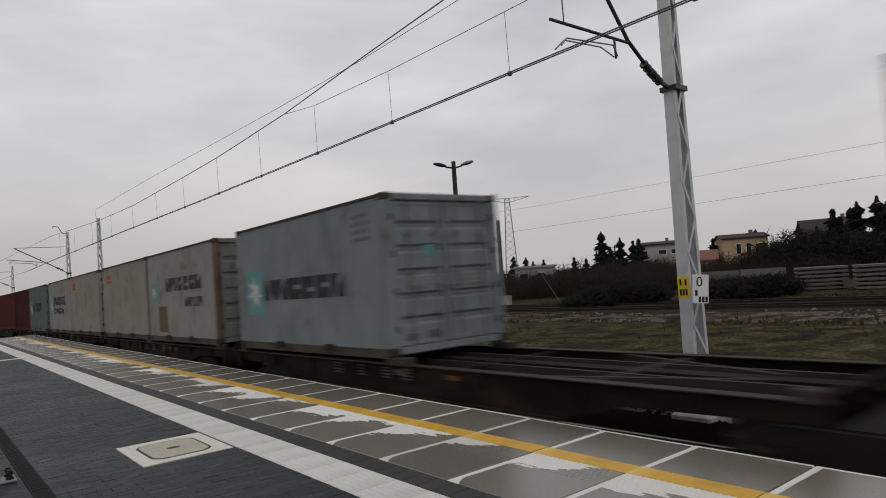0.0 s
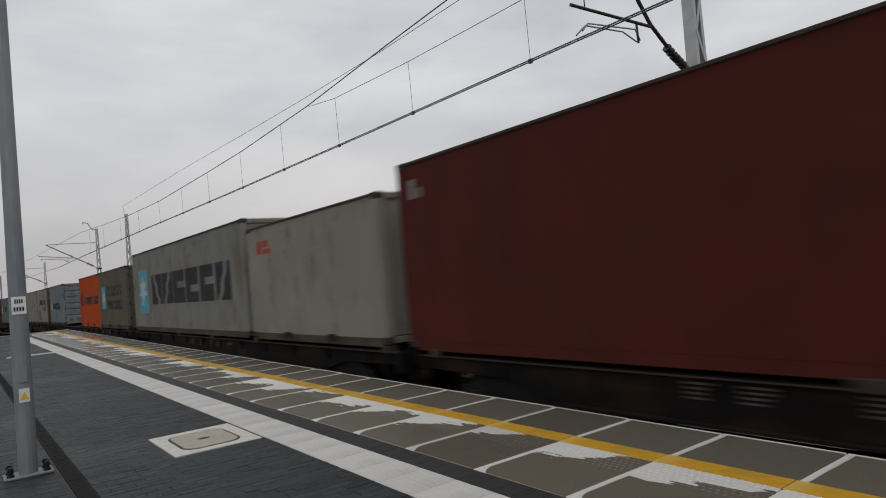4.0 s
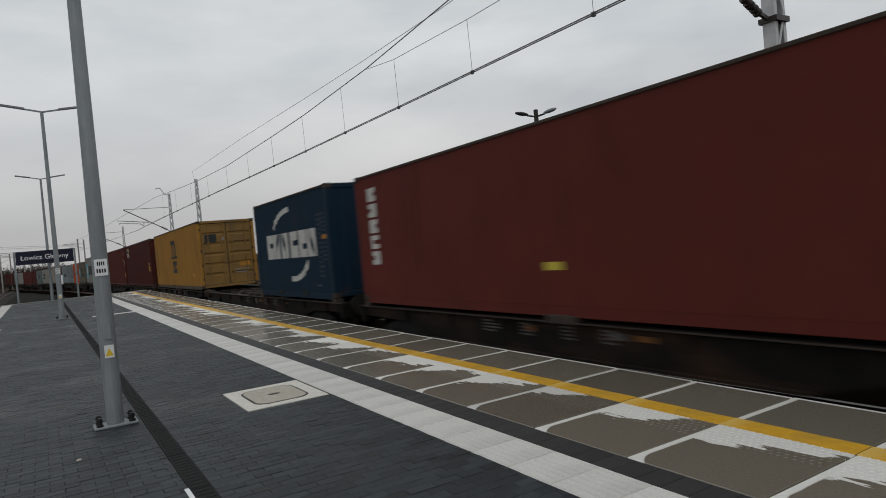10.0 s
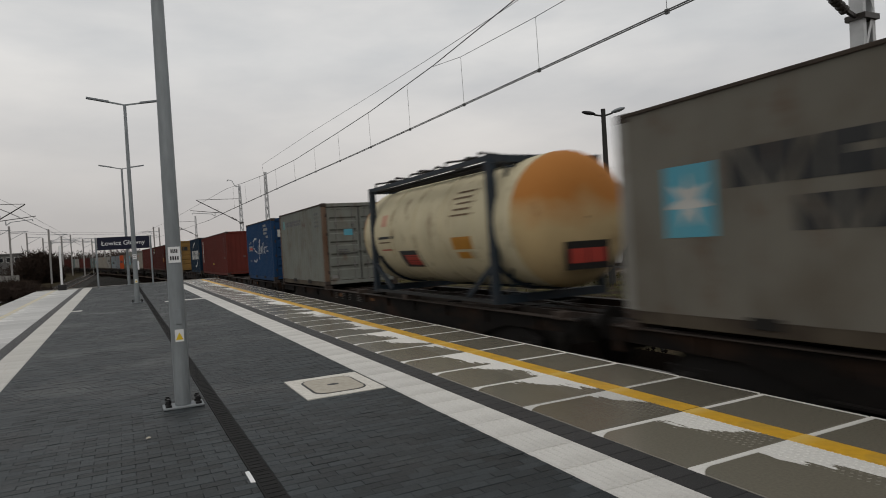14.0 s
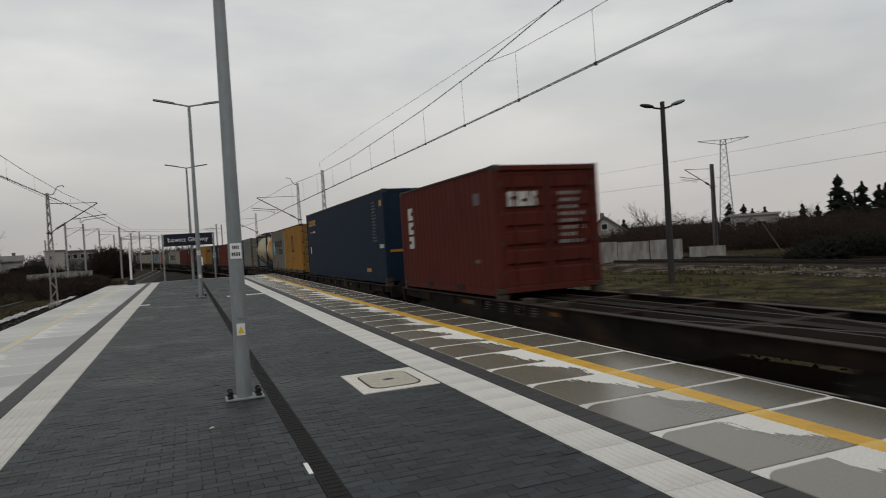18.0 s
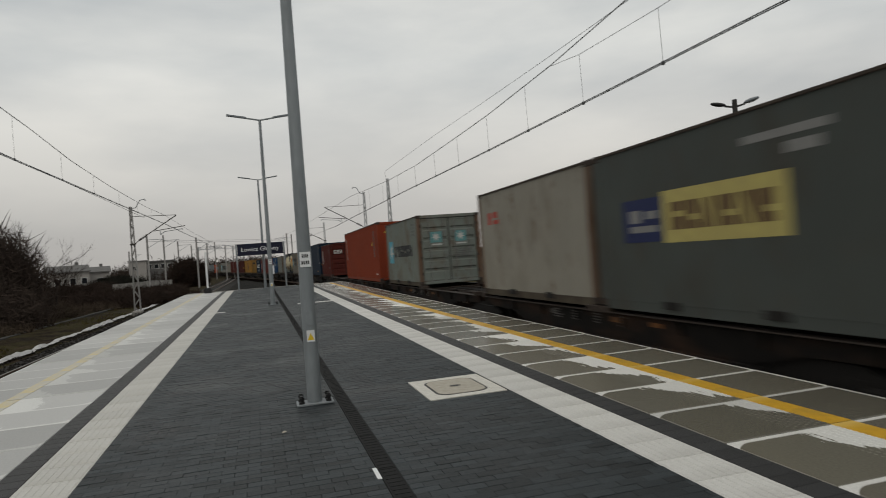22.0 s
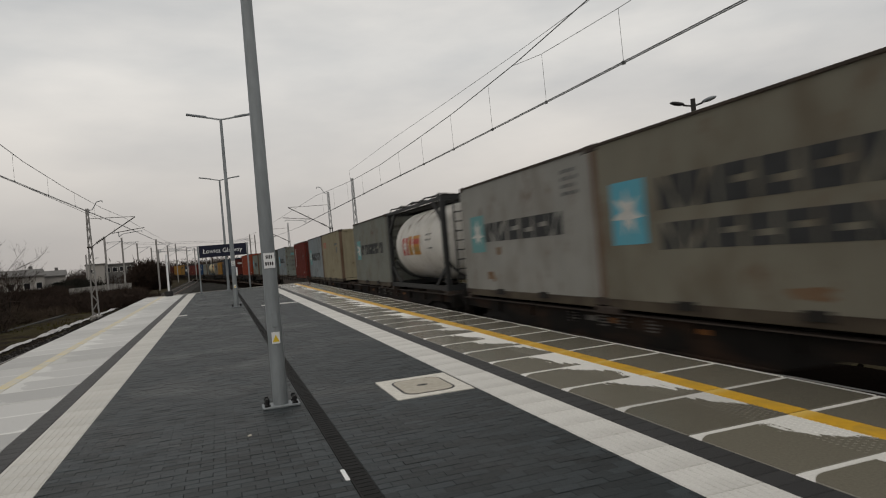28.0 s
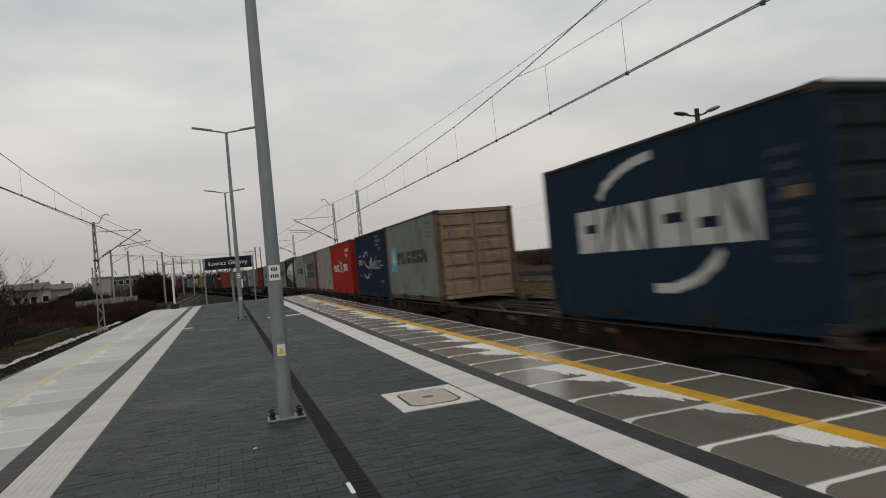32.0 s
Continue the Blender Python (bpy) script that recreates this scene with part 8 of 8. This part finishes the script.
rs = random.Random(5)
stones("ballast_stones", "loose brown ballast stones beside the side track", M_BALLAST,
       [(xx, yy, rail_z(yy) - 0.22, rs.uniform(0.03, 0.06)) for xx, yy in [(rs.choice((-7.7, -5.9, -7.0)) + rs.uniform(-0.7, 0.7), rs.uniform(0, 62)) for k in range(4400)]], 6)
# these stones carry the same painted shade as the bed
stones("oily_stones", "loose oily ballast stones beside the freight track, blackened for the train's shade", M_SHADEDBALLAST,
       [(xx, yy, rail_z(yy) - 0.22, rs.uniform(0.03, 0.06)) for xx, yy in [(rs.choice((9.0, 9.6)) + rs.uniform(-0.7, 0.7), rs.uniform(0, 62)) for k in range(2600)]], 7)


M_PALESTONE = mat("pale_rubble_stone", (0.16, 0.15, 0.135), 0.9, 0.0, (0.08, 0.075, 0.068), 5, 0.8, 0.4, 40)
rs = random.Random(15)
stones("pale_rubble", "pale broken stones and rubble on the brown earth", M_PALESTONE,
       [(xx, yy, ground_z(xx, yy) + 0.06, rs.uniform(0.035, 0.05 + 0.13 * rs.random() ** 4)) for xx, yy in [(rs.gauss(29.2, 1.7), rs.uniform(2, 52)) for k in range(3000)] if noise.noise((xx * 0.4, yy * 0.12, 8.0)) > 0.14], 16)
stones("verge_stones", "small brown stones along the ballast shoulder", M_BALLAST,
       [(xx, yy, rail_z(yy) - 0.33, rs.uniform(0.025, 0.07)) for xx, yy in [(rs.gauss(11.6, 0.9), rs.uniform(2, 55)) for k in range(1200)]], 17)


def snow_ridge():
    """Melting heaps of old snow along the shoulder of the side track."""
    rnd = random.Random(12)
    verts, faces = [], []
    y = 17.0
    while y < 92:
        run = rnd.uniform(1.0, 6.5)
        n = max(4, int(run / 0.35))
        i0 = len(verts)
        big = rnd.uniform(0.25, 0.6)
        for k in range(n + 1):
            yy = y + run * k / n
            s = math.sqrt(max(0.0, math.sin(math.pi * k / n))) * big
            cx = -8.72 + 0.25 * noise.noise((yy * 0.4, 0, 1)) 
            z = rail_z(yy) - 0.30
            for dx, dz in ((-0.55, -0.04), (-0.28, 0.16), (0.02, 0.26), (0.26, 0.13), (0.5, -0.04)):
                j = noise.noise((yy * 2.3, dx * 6, 4))
                verts.append((cx + dx * 0.55 * (0.3 + 0.75 * s) * (1 + 0.35 * j), yy, z + dz * s * (1 + 0.6 * j) + 0.02))
        for k in range(n):
            for q in range(4):
                a = i0 + k * 5 + q
                faces.append((a, a + 1, a + 6, a + 5))
        y += run + rnd.uniform(-0.5, 0.5)
    tagged(raw("old_snow", verts, faces, M_SNOW), "ridge of old melting snow along the side track", "snow", kind="stuff")


snow_ridge()


def scrap(x, y, turn):
    ob = thing("litter_scrap", "tiny pale crumpled scrap of litter on dark pavers", "litter", "", pose(x, y, 0.003, 0, 0, turn))
    bm = B()
    vs = [bm.verts.new(v) for v in ((-0.022, -0.014, 0.0), (0.020, -0.017, 0.002), (0.024, 0.012, 0.006), (-0.016, 0.016, 0.003), (0.003, 0.001, 0.014))]
    for k in range(4):
        bm.faces.new((vs[k], vs[(k + 1) % 4], vs[4]))
    bm.faces.new((vs[3], vs[2], vs[1], vs[0]))
    part("crumpled_sheet", bm, M_LID_IN, ob)


scrap(0.14, 6.55, 20)

# ---------------------------------------------------------------- pieces of the paving
def shared(name, bm, material):
    me = bpy.data.meshes.new(name)
    bm.to_mesh(me)
    bm.free()
    me.materials.append(material)
    return me


def place(name, me, x, y, z=0.0, turn=0.0):
    ob = part_of(name, me, None, PLATFORM)
    ob.matrix_basis = pose(x, y, z, 0, 0, turn)
    return ob


def edge_slabs():
    rnd = random.Random(3)
    bm = B()
    box(bm, -1.025, 1.025, -SLAB_LEN / 2 + 0.006, SLAB_LEN / 2 - 0.006, -0.14, 0.0, 0.006)
    for j in range(17):
        for i in range(7):
            x, y = -0.33 + 0.055 * i, -0.455 + 0.055 * j + (0.0275 if i % 2 else 0.0)
            bmesh.ops.create_cone(bm, cap_ends=True, segments=6, radius1=0.016, radius2=0.011, depth=0.003, matrix=Matrix.Translation((x, y, 0.0015)))
    right = shared("edge_slab", bm, M_SLAB_R)
    w = (EDGE_L - SLAB_L) / 2
    bm = B()
    box(bm, w + 0.005, -w - 0.005, -SLAB_LEN / 2 + 0.006, SLAB_LEN / 2 - 0.006, -0.14, 0.0, 0.006)
    left = shared("edge_slab", bm, M_SLAB_L)
    bm = B()
    box(bm, -0.108, 0.108, -SLAB_LEN / 2 + 0.004, SLAB_LEN / 2 - 0.004, 0.0, 0.0035)
    yel = shared("yellow_line", bm, M_YELLOW)
    bm = B()
    box(bm, -0.095, 0.095, -SLAB_LEN / 2 + 0.004, SLAB_LEN / 2 - 0.004, 0.0, 0.0035)
    yel_l = shared("yellow_line", bm, M_YELLOW_L)
    y = SLAB_Y + SLAB_LEN / 2 - SLAB_LEN * int((SLAB_Y - P_Y0) / SLAB_LEN)
    while y < P_Y1 - 0.5:
        dz = rnd.uniform(-0.003, 0.003)
        place("edge_slab", right, (SLAB_R + EDGE_R) / 2, y, dz)
        place("edge_slab", left, (SLAB_L + EDGE_L) / 2, y, dz, 180.0)
        place("yellow_line", yel, 4.49, y, dz)
        place("yellow_line", yel_l, -3.36, y, dz)
        y += SLAB_LEN


def strips():
    def tile(half_x, half_y, ribs, material):
        bm = B()
        box(bm, -half_x, half_x, -half_y, half_y, -0.06, 0.0, 0.003)
        if ribs:
            n = 7
            for k in range(n):
                x = -half_x + (k + 0.5) * 2 * half_x / n
                box(bm, x - 0.012, x + 0.012, -half_y + 0.006, half_y - 0.006, 0.0, 0.0022)
        return shared("tactile_tile", bm, material)
    right = tile(0.222, 0.222, True, M_TACTILE)
    left = tile(0.227, 0.222, True, M_TACTILE_L)
    y = P_Y0 + 0.225
    while y < P_Y1 - 0.2:
        place("tactile_tile", right, (STRIP_R + BAND_R) / 2, y)
        place("tactile_tile", left, (STRIP_L + BAND_L) / 2, y)
        y += 0.45
    for x0, x1, y0 in ((STRIP_L + 0.005, -1.17, 24.05), (1.36, 1.54, 25.0), (1.93, 2.29, 25.0), (2.30, STRIP_R - 0.005, 25.0)):
        bm = B()
        box(bm, -(x1 - x0) / 2, (x1 - x0) / 2, -0.19, 0.19, -0.02, 0.007, 0.002)
        place("crossing_tile", shared("crossing_tile", bm, M_TACTILE), (x0 + x1) / 2, y0 + 0.19)
    bm = B()
    box(bm, -0.122, 0.122, -0.097, 0.097, -0.06, 0.0, 0.004)
    me = shared("band_paver", bm, M_BAND)
    bm = B()
    box(bm, -0.112, 0.112, -0.097, 0.097, -0.06, 0.0, 0.004)
    me_l = shared("band_paver", bm, M_BAND)
    n = int((P_Y1 - P_Y0) / 0.2)
    for k in range(n):
        y = P_Y0 + 0.1 + 0.2 * k
        place("band_paver", me, (BAND_R + SLAB_R) / 2, y)
        place("band_paver", me_l, (BAND_L + SLAB_L) / 2, y)


def pavers():
    """Dark block paving in running bond: the nearest ones singly, the rest joined, cut at the drain and the cover."""
    rnd = random.Random(8)
    bm = B()
    box(bm, -0.0988, 0.0988, -0.0488, 0.0488, -0.06, 0.0, 0.0035)
    one = shared("paver", bm, M_PAVER_ONE)
    verts, faces = [], []
    single = 0
    for r in range(int((P_Y1 + 6.0) / 0.1)):
        y = -5.95 + r * 0.1
        x = STRIP_L - 0.1 + (0.1 if r % 2 else 0.0)
        cuts = [(STRIP_L, 0.774), (0.922, 1.72 if 6.98 < y < 8.14 else STRIP_R)]
        while x < STRIP_R + 0.1:
            for c0, c1 in cuts:
                lo, hi = max(x - 0.1, c0), min(x + 0.1, c1)
                if hi - lo < 0.015:
                    continue
                dz = rnd.uniform(-0.002, 0.002)
                a, b = rnd.uniform(-0.0012, 0.0012), rnd.uniform(-0.0012, 0.0012)
                if hi - lo > 0.199 and 4.6 < y < 6.9 and -0.5 < x < 1.5 and single < 300:
                    place("paver", one, x, y, dz)
                    single += 1
                    continue
                i = len(verts)
                for sx, sy in ((-1, -1), (1, -1), (1, 1), (-1, 1)):
                    verts.append(((lo + 0.0038 if sx < 0 else hi - 0.0038), y + sy * 0.0462, dz + a * sx + b * sy))
                for sx, sy in ((-1, -1), (1, -1), (1, 1), (-1, 1)):
                    verts.append(((lo + 0.0007 if sx < 0 else hi - 0.0007), y + sy * 0.0493, dz - 0.0028))
                faces.append((i, i + 1, i + 2, i + 3))
                for k in range(4):
                    faces.append((i + k, i + 4 + k, i + 4 + (k + 1) % 4, i + (k + 1) % 4))
            x += 0.2
    ob = raw("paving", verts, faces, M_PAVER, PLATFORM)
    ob["kind"] = "stuff"


SLAB_Y, SLAB_LEN = 4.32, 1.016   # one joint, and the pitch of the joints
edge_slabs()
strips()
pavers()


# ---------------------------------------------------------------- what moves: the train
def motions():
    times = [float(t) for t in range(33)]
    for ob, u0, u1, lift in TRAIN:
        rows = []
        for t in times:
            s = train_s(t)
            a, _ = track_at(s - u0)
            b, _ = track_at(s - u1)
            d = a - b
            turn = math.degrees(math.atan2(-d.x, d.y))
            tilt = math.degrees(math.atan2(d.z, math.hypot(d.x, d.y)))
            c = (a + b) / 2
            rows.append((t, pose(c.x, c.y, c.z, tilt, 0, turn) @ Matrix.Translation((0, 0, lift))))
        walk(ob, rows)


motions()
